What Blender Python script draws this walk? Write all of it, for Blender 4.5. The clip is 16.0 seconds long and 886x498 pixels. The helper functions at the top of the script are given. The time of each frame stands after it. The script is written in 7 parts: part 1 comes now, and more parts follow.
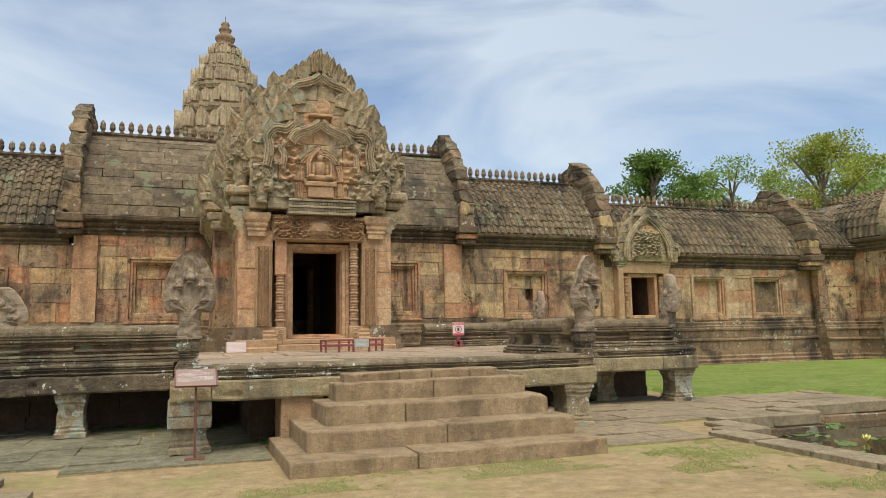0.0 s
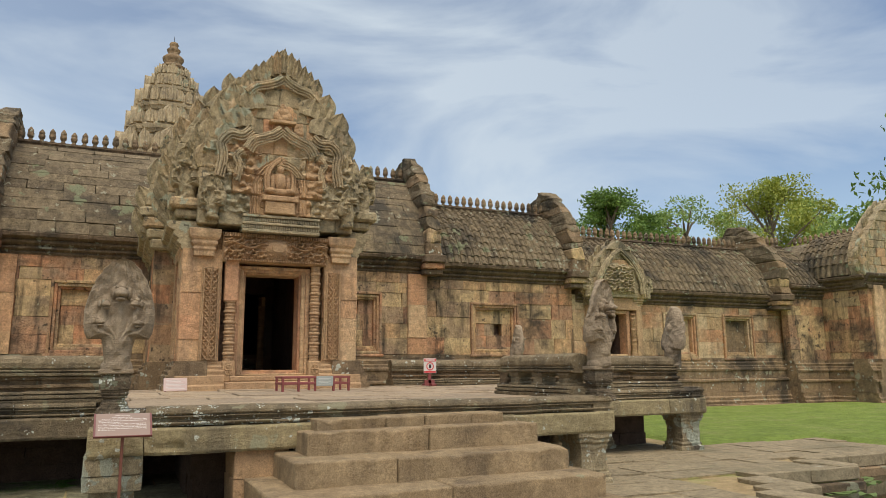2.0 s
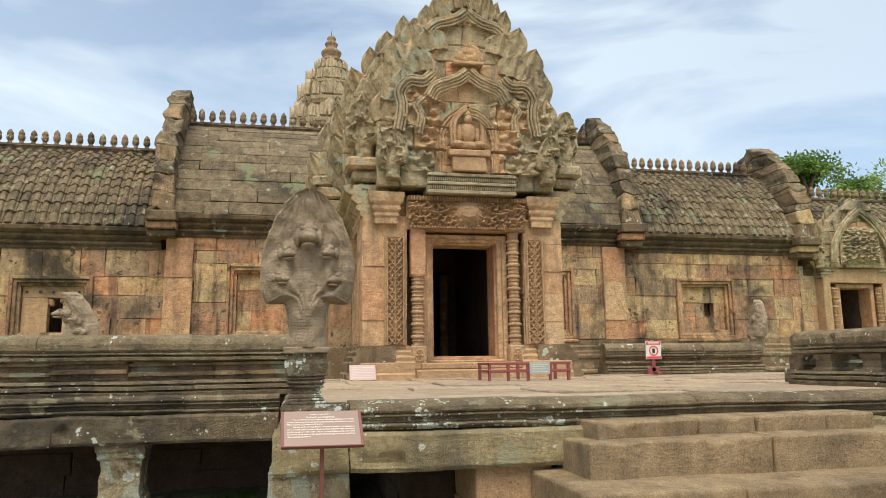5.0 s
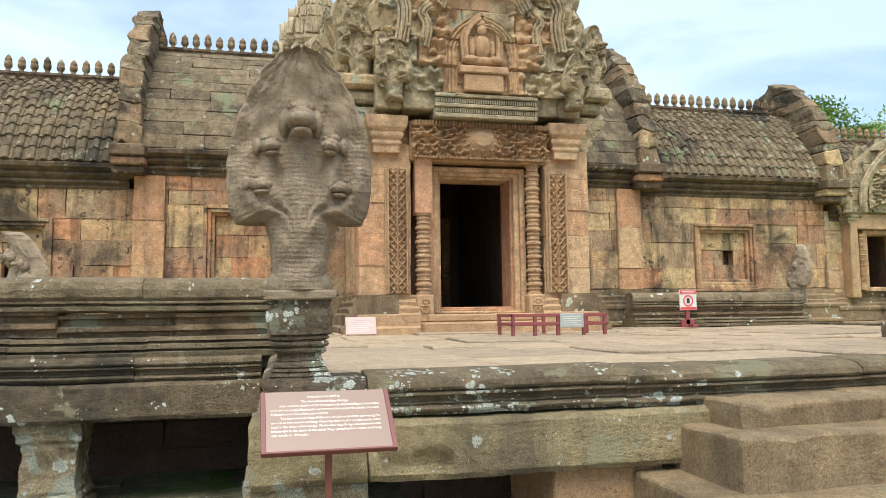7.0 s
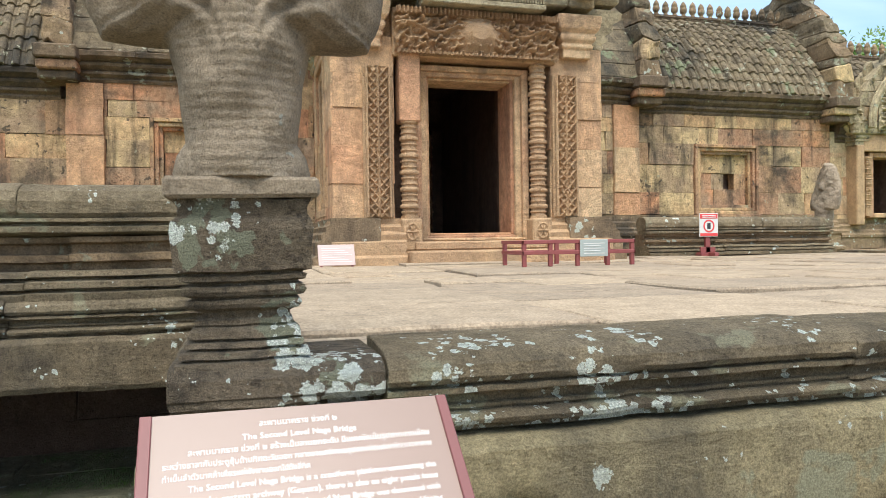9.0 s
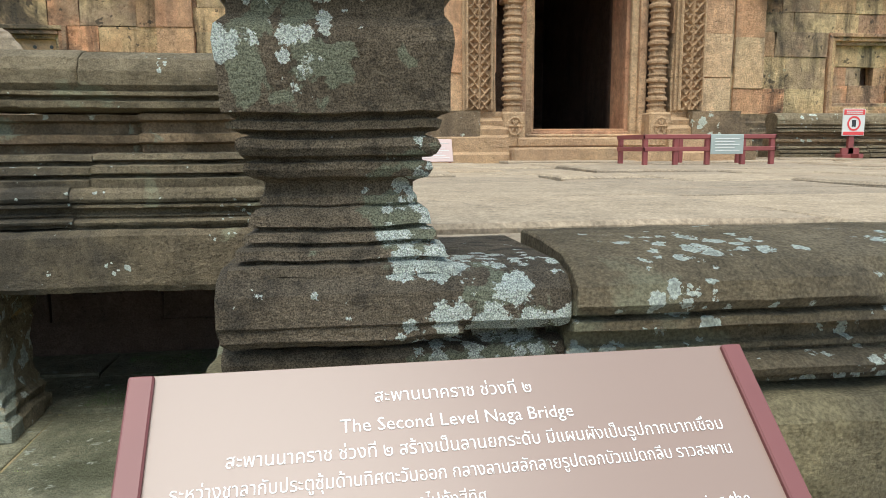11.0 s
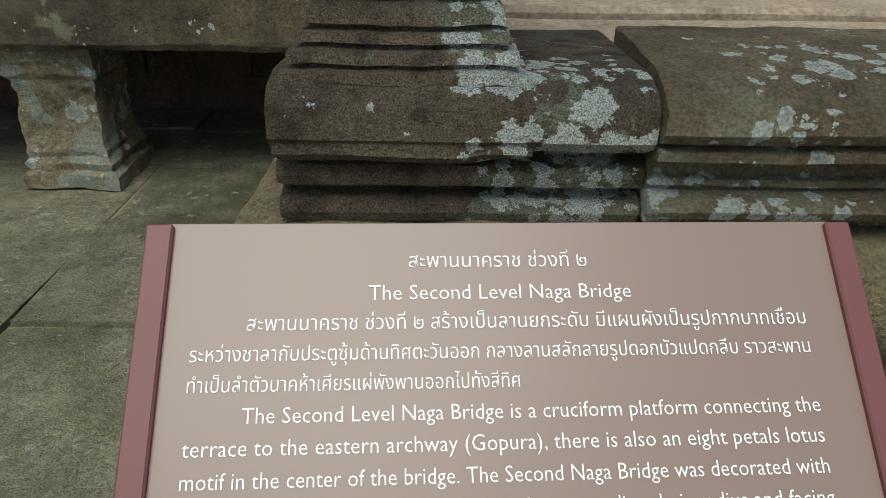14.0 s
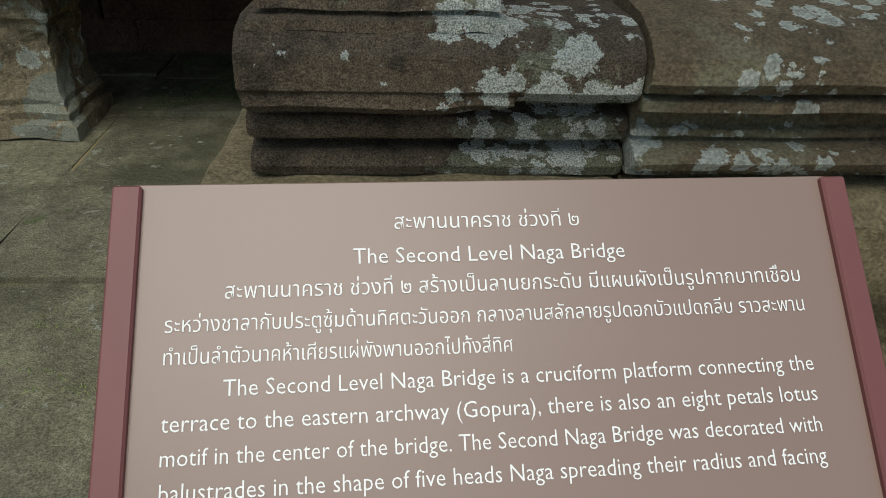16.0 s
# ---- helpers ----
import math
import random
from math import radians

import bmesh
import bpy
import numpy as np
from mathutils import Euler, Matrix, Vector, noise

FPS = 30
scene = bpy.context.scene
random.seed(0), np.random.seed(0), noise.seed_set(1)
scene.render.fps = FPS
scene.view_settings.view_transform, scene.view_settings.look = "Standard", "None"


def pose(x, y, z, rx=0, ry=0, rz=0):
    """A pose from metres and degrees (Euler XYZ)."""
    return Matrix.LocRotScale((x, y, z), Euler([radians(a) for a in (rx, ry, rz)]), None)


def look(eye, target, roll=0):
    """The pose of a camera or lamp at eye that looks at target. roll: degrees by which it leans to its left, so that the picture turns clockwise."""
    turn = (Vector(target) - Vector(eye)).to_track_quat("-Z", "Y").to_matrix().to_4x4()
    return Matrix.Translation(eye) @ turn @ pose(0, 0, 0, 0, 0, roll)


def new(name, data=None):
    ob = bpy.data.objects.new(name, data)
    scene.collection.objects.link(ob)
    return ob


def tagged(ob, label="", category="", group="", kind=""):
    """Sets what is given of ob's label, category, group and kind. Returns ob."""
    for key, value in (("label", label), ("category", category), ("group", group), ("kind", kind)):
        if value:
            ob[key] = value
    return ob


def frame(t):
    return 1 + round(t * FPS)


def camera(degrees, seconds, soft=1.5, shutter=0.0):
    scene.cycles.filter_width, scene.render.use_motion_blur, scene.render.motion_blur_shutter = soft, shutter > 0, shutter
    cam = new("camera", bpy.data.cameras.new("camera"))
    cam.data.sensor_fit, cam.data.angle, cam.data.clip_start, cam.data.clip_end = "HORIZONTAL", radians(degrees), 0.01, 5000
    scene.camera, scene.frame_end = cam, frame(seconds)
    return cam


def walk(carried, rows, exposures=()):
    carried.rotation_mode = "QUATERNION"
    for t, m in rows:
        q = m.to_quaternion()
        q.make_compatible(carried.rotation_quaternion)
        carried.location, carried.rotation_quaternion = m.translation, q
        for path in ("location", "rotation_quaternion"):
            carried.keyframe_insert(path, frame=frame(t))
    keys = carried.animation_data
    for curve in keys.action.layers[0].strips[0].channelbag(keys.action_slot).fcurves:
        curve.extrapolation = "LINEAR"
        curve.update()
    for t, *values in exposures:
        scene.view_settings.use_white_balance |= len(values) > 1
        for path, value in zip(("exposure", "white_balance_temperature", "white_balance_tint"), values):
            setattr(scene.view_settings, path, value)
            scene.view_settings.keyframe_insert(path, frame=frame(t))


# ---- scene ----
cam = camera(64.0, 16.0, soft=0.7)
PATH = [
    (0, (0.119, -0.032, 1.591), (0.788, 1.839, 1.817), -1.0),
    (0.5, (0.098, 0.493, 1.568), (0.803, 2.348, 1.824), -0.3),
    (1, (0.153, 0.962, 1.554), (0.966, 2.769, 1.829), -1.1),
    (1.5, (0.232, 1.491, 1.571), (1.089, 3.274, 1.868), -0.9),
    (2, (0.17, 2.015, 1.561), (0.976, 3.815, 1.891), -0.4),
    (2.5, (0.198, 2.545, 1.53), (0.907, 4.384, 1.866), -0.8),
    (3, (0.169, 3.043, 1.532), (0.775, 4.917, 1.879), -0.5),
    (3.5, (0.121, 3.566, 1.538), (0.649, 5.464, 1.882), -0.5),
    (4, (0.131, 4.072, 1.517), (0.597, 5.987, 1.853), -0.9),
    (4.5, (0.079, 4.521, 1.489), (0.478, 6.451, 1.833), -0.5),
    (5, (0.035, 5.006, 1.459), (0.437, 6.94, 1.769), -0.7),
    (5.2, (0.038, 5.213, 1.444), (0.439, 7.151, 1.73), -0.9),
    (7.5, (0.027, 7.312, 1.458), (0.509, 9.251, 1.563), -0.7),
    (8, (0.091, 7.768, 1.415), (0.623, 9.696, 1.428), -0.9),
    (8.2, (0.124, 7.959, 1.437), (0.665, 9.884, 1.437), -1.0),
    (10.5, (0.113, 9.295, 1.332), (0.511, 11.248, 1.172), -0.1),
    (11, (0.112, 9.315, 1.314), (0.399, 11.274, 1.028), -0.3),
    (11.5, (0.125, 9.357, 1.32), (0.323, 11.294, 0.861), 0.0),
    (12, (0.135, 9.406, 1.351), (0.273, 11.297, 0.715), 0.8),
    (12.5, (0.125, 9.41, 1.365), (0.201, 11.256, 0.599), 1.2),
    (13, (0.126, 9.405, 1.368), (0.156, 11.228, 0.544), 1.1),
    (13.5, (0.142, 9.41, 1.362), (0.163, 11.2, 0.47), 1.2),
    (14, (0.155, 9.409, 1.361), (0.178, 11.184, 0.44), 0.9),
    (14.5, (0.138, 9.431, 1.363), (0.191, 11.188, 0.409), 1.6),
    (15, (0.111, 9.463, 1.362), (0.186, 11.195, 0.365), 2.0),
    (15.5, (0.13, 9.449, 1.362), (0.235, 11.164, 0.339), 1.6),
    (16, (0.143, 9.434, 1.358), (0.252, 11.134, 0.309), 1.7),
]
walk(cam, [(t, look(eye, target, roll)) for t, eye, target, roll in PATH],
     exposures=[(0, 0.27, 6800, 11), (1, 0.2, 6850, 11), (2, 0.13, 6900, 11), (3, 0.17, 6900, 11), (4, 0.34, 6900, 10), (5, 0.54, 6900, 9), (7.5, 0.86, 6250, 8), (8.2, 0.92, 6150, 8), (10.5, 0.80, 5950, 4), (12, 0.42, 5950, 2), (13, 0.16, 6000, 2), (14, -0.09, 6100, 3), (15, -0.06, 6200, 4), (16, -0.30, 6200, 5)])

# ---- world, sun, exposure ----
world = bpy.data.worlds.new("sky")
scene.world = world
world.use_nodes = True
wn, wl = world.node_tree.nodes, world.node_tree.links
wn.clear()
w_out = wn.new("ShaderNodeOutputWorld")
w_bg = wn.new("ShaderNodeBackground")
w_sky = wn.new("ShaderNodeTexSky")
w_sky.sky_type, w_sky.sun_disc = "NISHITA", False
w_sky.sun_elevation, w_sky.sun_rotation = radians(64), radians(191)
w_dim = wn.new("ShaderNodeVectorMath")
w_dim.operation = "SCALE"
w_dim.inputs["Scale"].default_value = 0.135
w_co = wn.new("ShaderNodeTexCoord")
w_map = wn.new("ShaderNodeMapping")
w_map.inputs["Scale"].default_value = (1.1, 1.6, 4.2)
w_map.inputs["Location"].default_value = (0.35, 0.2, 0.55)
w_map.inputs["Rotation"].default_value = (0.0, radians(7), radians(20))
w_noise = wn.new("ShaderNodeTexNoise")
w_noise.inputs["Scale"].default_value, w_noise.inputs["Detail"].default_value = 1.5, 7.0
w_noise.inputs["Roughness"].default_value, w_noise.inputs["Distortion"].default_value = 0.52, 0.5
w_ramp = wn.new("ShaderNodeValToRGB")
w_ramp.color_ramp.elements[0].position, w_ramp.color_ramp.elements[1].position = 0.36, 0.58
w_ramp.color_ramp.elements[0].color = (0.16, 0.16, 0.16, 1)
w_ramp.color_ramp.elements[1].color = (0.97, 0.97, 0.97, 1)
w_mix = wn.new("ShaderNodeMix")
w_mix.data_type = "RGBA"
w_mix.inputs["B"].default_value = (0.585, 0.69, 0.79, 1)
wl.new(w_sky.outputs["Color"], w_dim.inputs[0])
wl.new(w_co.outputs["Generated"], w_map.inputs["Vector"])
wl.new(w_map.outputs["Vector"], w_noise.inputs["Vector"])
wl.new(w_noise.outputs["Fac"], w_ramp.inputs["Fac"])
w_sep = wn.new("ShaderNodeSeparateXYZ")
w_thick = wn.new("ShaderNodeMath")
w_thick.operation, w_thick.inputs[1].default_value = "MULTIPLY", -0.5
w_sum = wn.new("ShaderNodeMath")
w_sum.operation, w_sum.use_clamp = "ADD", True
wl.new(w_co.outputs["Generated"], w_sep.inputs["Vector"])
wl.new(w_sep.outputs["X"], w_thick.inputs[0])
wl.new(w_thick.outputs["Value"], w_sum.inputs[0])
wl.new(w_ramp.outputs["Color"], w_sum.inputs[1])
wl.new(w_sum.outputs["Value"], w_mix.inputs["Factor"])
wl.new(w_dim.outputs["Vector"], w_mix.inputs["A"])
wl.new(w_mix.outputs["Result"], w_bg.inputs["Color"])
wl.new(w_bg.outputs["Background"], w_out.inputs["Surface"])
w_bg.inputs["Strength"].default_value = 1.0

sun = new("sun", bpy.data.lights.new("sun", "SUN"))
sun.data.energy, sun.data.angle, sun.data.color = 2.9, radians(42), (1.0, 0.925, 0.81)
sun.matrix_world = look((-4, -21, 44), (0, 0, 0))

# ---- materials ----


def stone(name, cols, stain=(0.05, 0.045, 0.038), stain_at=0.56, streak=0.5, lichen=None, lichen_at=0.62, lichen_scale=7.0,
          spread=0.6, grain=30.0, relief=0.6, rough=0.9, fine=(0.0, 0.0), blotch=0.55, focus=None, speckle=15.0, pit=0.45, crust=(), sandy=0.2):
    """Weathered stone: base colours mixed from piece to piece, broad stains, run-off streaks, lichen and grain."""
    m = bpy.data.materials.new(name)
    m.use_nodes = True
    n, l = m.node_tree.nodes, m.node_tree.links
    b = n["Principled BSDF"]
    b.inputs["Roughness"].default_value = rough
    b.inputs["Specular IOR Level"].default_value = 0.25
    geo, info = n.new("ShaderNodeNewGeometry"), n.new("ShaderNodeObjectInfo")

    def tex(scale, detail=5.0, stretch=None, rough_=0.6, dist=0.0):
        t = n.new("ShaderNodeTexNoise")
        t.inputs["Scale"].default_value, t.inputs["Detail"].default_value = scale, detail
        t.inputs["Roughness"].default_value, t.inputs["Distortion"].default_value = rough_, dist
        if stretch:
            mp = n.new("ShaderNodeMapping")
            mp.inputs["Scale"].default_value = stretch
            l.new(geo.outputs["Position"], mp.inputs["Vector"])
            l.new(mp.outputs["Vector"], t.inputs["Vector"])
        else:
            l.new(geo.outputs["Position"], t.inputs["Vector"])
        return t

    def ramp(src, lo, hi):
        r = n.new("ShaderNodeMapRange")
        r.inputs["From Min"].default_value, r.inputs["From Max"].default_value = lo, hi
        l.new(src, r.inputs["Value"])
        return r.outputs["Result"]

    def mix(fac, a, c, mode="MIX"):
        x = n.new("ShaderNodeMix")
        x.data_type, x.blend_type = "RGBA", mode
        for key, v in (("Factor", fac), ("A", a), ("B", c)):
            if isinstance(v, (int, float)):
                x.inputs[key].default_value = v
            elif isinstance(v, tuple):
                x.inputs[key].default_value = (*v, 1)
            else:
                l.new(v, x.inputs[key])
        return x.outputs["Result"]

    def math_(op, a, c):
        x = n.new("ShaderNodeMath")
        x.operation = op
        for i, v in enumerate((a, c)):
            if isinstance(v, (int, float)):
                x.inputs[i].default_value = v
            else:
                l.new(v, x.inputs[i])
        return x.outputs["Value"]

    def add_focus(src):
        best = 0.0
        for centre, reach, gain in focus:
            gap = n.new("ShaderNodeVectorMath")
            gap.operation = "DISTANCE"
            l.new(geo.outputs["Position"], gap.inputs[0])
            gap.inputs[1].default_value = centre
            near = n.new("ShaderNodeMapRange")
            near.inputs["From Min"].default_value, near.inputs["From Max"].default_value = 0.0, reach
            near.inputs["To Min"].default_value, near.inputs["To Max"].default_value = gain, 0.0
            l.new(gap.outputs["Value"], near.inputs["Value"])
            best = math_("MAXIMUM", near.outputs["Result"], best)
        return math_("ADD", src, best)

    blend = n.new("ShaderNodeValToRGB")
    blend.color_ramp.elements.remove(blend.color_ramp.elements[1])
    for i, c in enumerate(cols):
        e = blend.color_ramp.elements[0] if i == 0 else blend.color_ramp.elements.new(i / max(1, len(cols) - 1))
        e.position, e.color = i / max(1, len(cols) - 1), (*c, 1)
    broad = tex(0.9, 4.0)
    pick = math_("ADD", math_("MULTIPLY", info.outputs["Random"], spread), math_("MULTIPLY", ramp(broad.outputs["Fac"], 0.3, 0.7), 1.0 - spread))
    l.new(pick, blend.inputs["Fac"])
    col = blend.outputs["Color"]
    mottle = tex(5.5, 8.0, None, 0.72)
    col = mix(ramp(mottle.outputs["Fac"], 0.36, 0.68), mix(1.0, col, (1 + 0.2 * blotch,) * 3, "MULTIPLY"), mix(1.0, col, (1 - 0.62 * blotch, 1 - 0.63 * blotch, 1 - 0.65 * blotch), "MULTIPLY"))
    speck = tex(speckle, 8.0, None, 0.82)
    col = mix(ramp(speck.outputs["Fac"], 0.38, 0.64), mix(1.0, col, (1 + 0.22 * blotch,) * 3, "MULTIPLY"), mix(1.0, col, (1 - 0.4 * blotch,) * 3, "MULTIPLY"))
    if streak:
        run = tex(1.0, 5.0, (3.2, 3.2, 0.45), 0.62)
        col = mix(math_("MULTIPLY", ramp(run.outputs["Fac"], 0.5, 0.68), streak), col, stain)
    stains = tex(0.55, 8.0, None, 0.66, 0.4)
    col = mix(math_("MULTIPLY", ramp(stains.outputs["Fac"], stain_at, stain_at + 0.13), 0.88), col, stain)
    if pit:
        pocks, where = tex(speckle * 1.7, 3.0, None, 0.6), tex(0.8, 3.0)
        deep = math_("ADD", pocks.outputs["Fac"], math_("MULTIPLY", math_("SUBTRACT", where.outputs["Fac"], 0.5), 0.35))
        col = mix(math_("MULTIPLY", ramp(deep, 0.60, 0.68), pit), col, mix(1.0, col, (0.30, 0.29, 0.28), "MULTIPLY"))
    if fine[0]:
        pits = tex(22.0, 3.0)
        col = mix(math_("MULTIPLY", ramp(pits.outputs["Fac"], fine[1], fine[1] + 0.06), fine[0]), col, stain)
    height_extra = None
    for colour, at, scale in (lichen or ()):
        big, small = tex(scale, 5.0, None, 0.55, 0.3), tex(scale * 0.22, 2.0)
        total = math_("ADD", big.outputs["Fac"], math_("MULTIPLY", math_("SUBTRACT", small.outputs["Fac"], 0.5), 0.55))
        if focus and sum(colour) < 1.5:
            total = add_focus(total)
        f = ramp(total, at, at + 0.03)
        col = mix(math_("MULTIPLY", f, 0.8), col, colour)
        height_extra = f
    for colour, at, scale in crust:
        # round crusts of lichen with a paler rim, in colonies
        warp, vor, colony = tex(scale * 1.6, 4.0, None, 0.7), n.new("ShaderNodeTexVoronoi"), tex(scale * 0.16, 3.0)
        shift = n.new("ShaderNodeVectorMath")
        shift.operation = "MULTIPLY_ADD"
        l.new(warp.outputs["Color"], shift.inputs[0])
        shift.inputs[1].default_value = (1.25 / scale,) * 3
        l.new(geo.outputs["Position"], shift.inputs[2])
        l.new(shift.outputs["Vector"], vor.inputs["Vector"])
        vor.inputs["Scale"].default_value = scale
        lot = n.new("ShaderNodeSeparateColor")
        l.new(vor.outputs["Color"], lot.inputs["Color"])
        room = math_("ADD", colony.outputs["Fac"], math_("MULTIPLY", math_("SUBTRACT", lot.outputs["Red"], 0.5), 0.28))
        if focus:
            room = add_focus(room)
        radius = math_("MULTIPLY", math_("SUBTRACT", room, at), 2.6)
        edge = math_("SUBTRACT", math_("MINIMUM", radius, 0.62), vor.outputs["Distance"])
        f = ramp(edge, 0.0, 0.05)
        core = math_("MULTIPLY", ramp(edge, 0.16, 0.26), math_("MULTIPLY", lot.outputs["Green"], 0.5))
        tone = mix(ramp(speck.outputs["Fac"], 0.42, 0.62), colour, mix(1.0, colour, (0.9, 0.9, 0.87), "MULTIPLY"))
        col = mix(math_("MULTIPLY", f, 0.96), col, mix(core, tone, mix(1.0, colour, (0.42, 0.42, 0.38), "MULTIPLY")))
        height_extra = f
    sand = tex(grain * 3.0, 2.0, None, 0.6)
    col = mix(ramp(sand.outputs["Fac"], 0.36, 0.64), mix(1.0, col, (1 + sandy,) * 3, "MULTIPLY"), mix(1.0, col, (1 - sandy,) * 3, "MULTIPLY"))
    l.new(col, b.inputs["Base Color"])
    g1, g2 = tex(grain, 6.0, None, 0.7), tex(grain * 0.16, 5.0)
    h = math_("ADD", math_("MULTIPLY", g1.outputs["Fac"], 0.45), math_("ADD", g2.outputs["Fac"], math_("MULTIPLY", speck.outputs["Fac"], 0.6)))
    if height_extra is not None:
        h = math_("ADD", h, math_("MULTIPLY", height_extra, 0.12))
    bump = n.new("ShaderNodeBump")
    bump.inputs["Strength"].default_value, bump.inputs["Distance"].default_value = min(1.0, relief * 1.35), 0.06
    l.new(h, bump.inputs["Height"])
    l.new(bump.outputs["Normal"], b.inputs["Normal"])
    return m


def plain(name, colour, rough=0.5, metal=0.0, vary=0.15, scale=6.0, relief=0.0):
    """Paint, leaf or water-weed: one colour, unevenly worn."""
    m = bpy.data.materials.new(name)
    m.use_nodes = True
    n, l = m.node_tree.nodes, m.node_tree.links
    b = n["Principled BSDF"]
    b.inputs["Roughness"].default_value, b.inputs["Metallic"].default_value = rough, metal
    geo, t, x = n.new("ShaderNodeNewGeometry"), n.new("ShaderNodeTexNoise"), n.new("ShaderNodeMix")
    t.inputs["Scale"].default_value, t.inputs["Detail"].default_value = scale, 6.0
    l.new(geo.outputs["Position"], t.inputs["Vector"])
    x.data_type = "RGBA"
    x.inputs["A"].default_value = (*[c * (1 - vary) for c in colour], 1)
    x.inputs["B"].default_value = (*[min(1, c * (1 + vary)) for c in colour], 1)
    l.new(t.outputs["Fac"], x.inputs["Factor"])
    l.new(x.outputs["Result"], b.inputs["Base Color"])
    if relief:
        bump = n.new("ShaderNodeBump")
        bump.inputs["Strength"].default_value, bump.inputs["Distance"].default_value = relief, 0.02
        l.new(t.outputs["Fac"], bump.inputs["Height"])
        l.new(bump.outputs["Normal"], b.inputs["Normal"])
    return m


def leafy(name, dark, light):
    m = bpy.data.materials.new(name)
    m.use_nodes = True
    n, l = m.node_tree.nodes, m.node_tree.links
    b = n["Principled BSDF"]
    b.inputs["Roughness"].default_value = 0.6
    geo, x = n.new("ShaderNodeNewGeometry"), n.new("ShaderNodeMix")
    x.data_type = "RGBA"
    x.inputs["A"].default_value, x.inputs["B"].default_value = (*dark, 1), (*light, 1)
    l.new(geo.outputs["Random Per Island"], x.inputs["Factor"])
    l.new(x.outputs["Result"], b.inputs["Base Color"])
    t, add = n.new("ShaderNodeBsdfTranslucent"), n.new("ShaderNodeMixShader")
    l.new(x.outputs["Result"], t.inputs["Color"])
    add.inputs["Fac"].default_value = 0.35
    l.new(b.outputs["BSDF"], add.inputs[1])
    l.new(t.outputs["BSDF"], add.inputs[2])
    l.new(add.outputs["Shader"], n["Material Output"].inputs["Surface"])
    return m


COLONY = [((0.235, 10.29, 1.22), 0.13, 0.50), ((0.32, 10.24, 1.14), 0.14, 0.34), ((0.36, 10.24, 1.01), 0.22, 0.42), ((0.62, 10.24, 1.00), 0.24, 0.28), ((0.95, 10.24, 0.99), 0.36, 0.30),
          ((0.06, 10.26, 1.47), 0.16, 0.28), ((0.55, 10.2, 1.12), 0.26, 0.26), ((0.9, 10.2, 1.10), 0.3, 0.18), ((1.6, 10.2, 1.0), 0.5, 0.14)]
GREY_L, PALE_L = (0.30, 0.32, 0.24), (0.66, 0.68, 0.59)
M_WALL = stone("wall_sandstone", [(0.616, 0.301, 0.165), (0.456, 0.277, 0.171), (0.616, 0.378, 0.201), (0.684, 0.496, 0.266), (0.41, 0.283, 0.183), (0.661, 0.325, 0.171), (0.547, 0.366, 0.212)],
               stain=(0.045, 0.039, 0.032), stain_at=0.505, streak=0.85, spread=0.75, blotch=0.62, pit=0.7, lichen=[((0.34, 0.31, 0.21), 0.72, 5.0), ((0.06, 0.048, 0.038), 0.66, 7.0)])
M_GALLERY = stone("gallery_sandstone", [(0.609, 0.449, 0.26), (0.546, 0.367, 0.2), (0.651, 0.5, 0.31), (0.588, 0.316, 0.17), (0.504, 0.388, 0.24)],
                  stain=(0.07, 0.058, 0.045), stain_at=0.55, streak=0.55, spread=0.75, blotch=0.6, pit=0.6, lichen=[((0.40, 0.38, 0.27), 0.70, 4.0)])
M_PORCH = stone("porch_sandstone", [(0.616, 0.33, 0.183), (0.661, 0.414, 0.232), (0.684, 0.48, 0.281), (0.581, 0.3, 0.171), (0.661, 0.384, 0.207)],
                stain=(0.14, 0.10, 0.075), stain_at=0.59, streak=0.5, spread=0.85, blotch=0.55)
M_CARVED = stone("carved_sandstone", [(0.50, 0.31, 0.175), (0.56, 0.37, 0.21), (0.44, 0.275, 0.16)],
                 stain=(0.16, 0.12, 0.09), stain_at=0.60, streak=0.3, spread=0.3, blotch=0.35)
M_PEDIMENT = stone("pediment_stone", [(0.381, 0.323, 0.209), (0.504, 0.408, 0.255), (0.437, 0.355, 0.219), (0.616, 0.424, 0.24)],
                   stain=(0.09, 0.085, 0.065), stain_at=0.56, streak=0.3, lichen=[((0.36, 0.38, 0.28), 0.62, 4.0), ((0.10, 0.095, 0.072), 0.65, 9.0)], spread=0.75, blotch=0.75)
M_FACE = stone("carved_face_stone", [(0.64, 0.42, 0.235), (0.50, 0.40, 0.255), (0.42, 0.36, 0.235), (0.58, 0.43, 0.26), (0.40, 0.355, 0.24), (0.64, 0.43, 0.245)], stain=(0.12, 0.11, 0.08), stain_at=0.55, streak=0.35,
               lichen=[((0.36, 0.38, 0.28), 0.63, 3.0), ((0.11, 0.10, 0.075), 0.68, 8.0)], spread=0.7, blotch=0.6)
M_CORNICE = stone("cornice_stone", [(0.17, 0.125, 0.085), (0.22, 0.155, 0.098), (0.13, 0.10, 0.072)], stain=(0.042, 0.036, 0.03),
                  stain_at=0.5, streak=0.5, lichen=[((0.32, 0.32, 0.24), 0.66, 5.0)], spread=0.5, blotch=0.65)
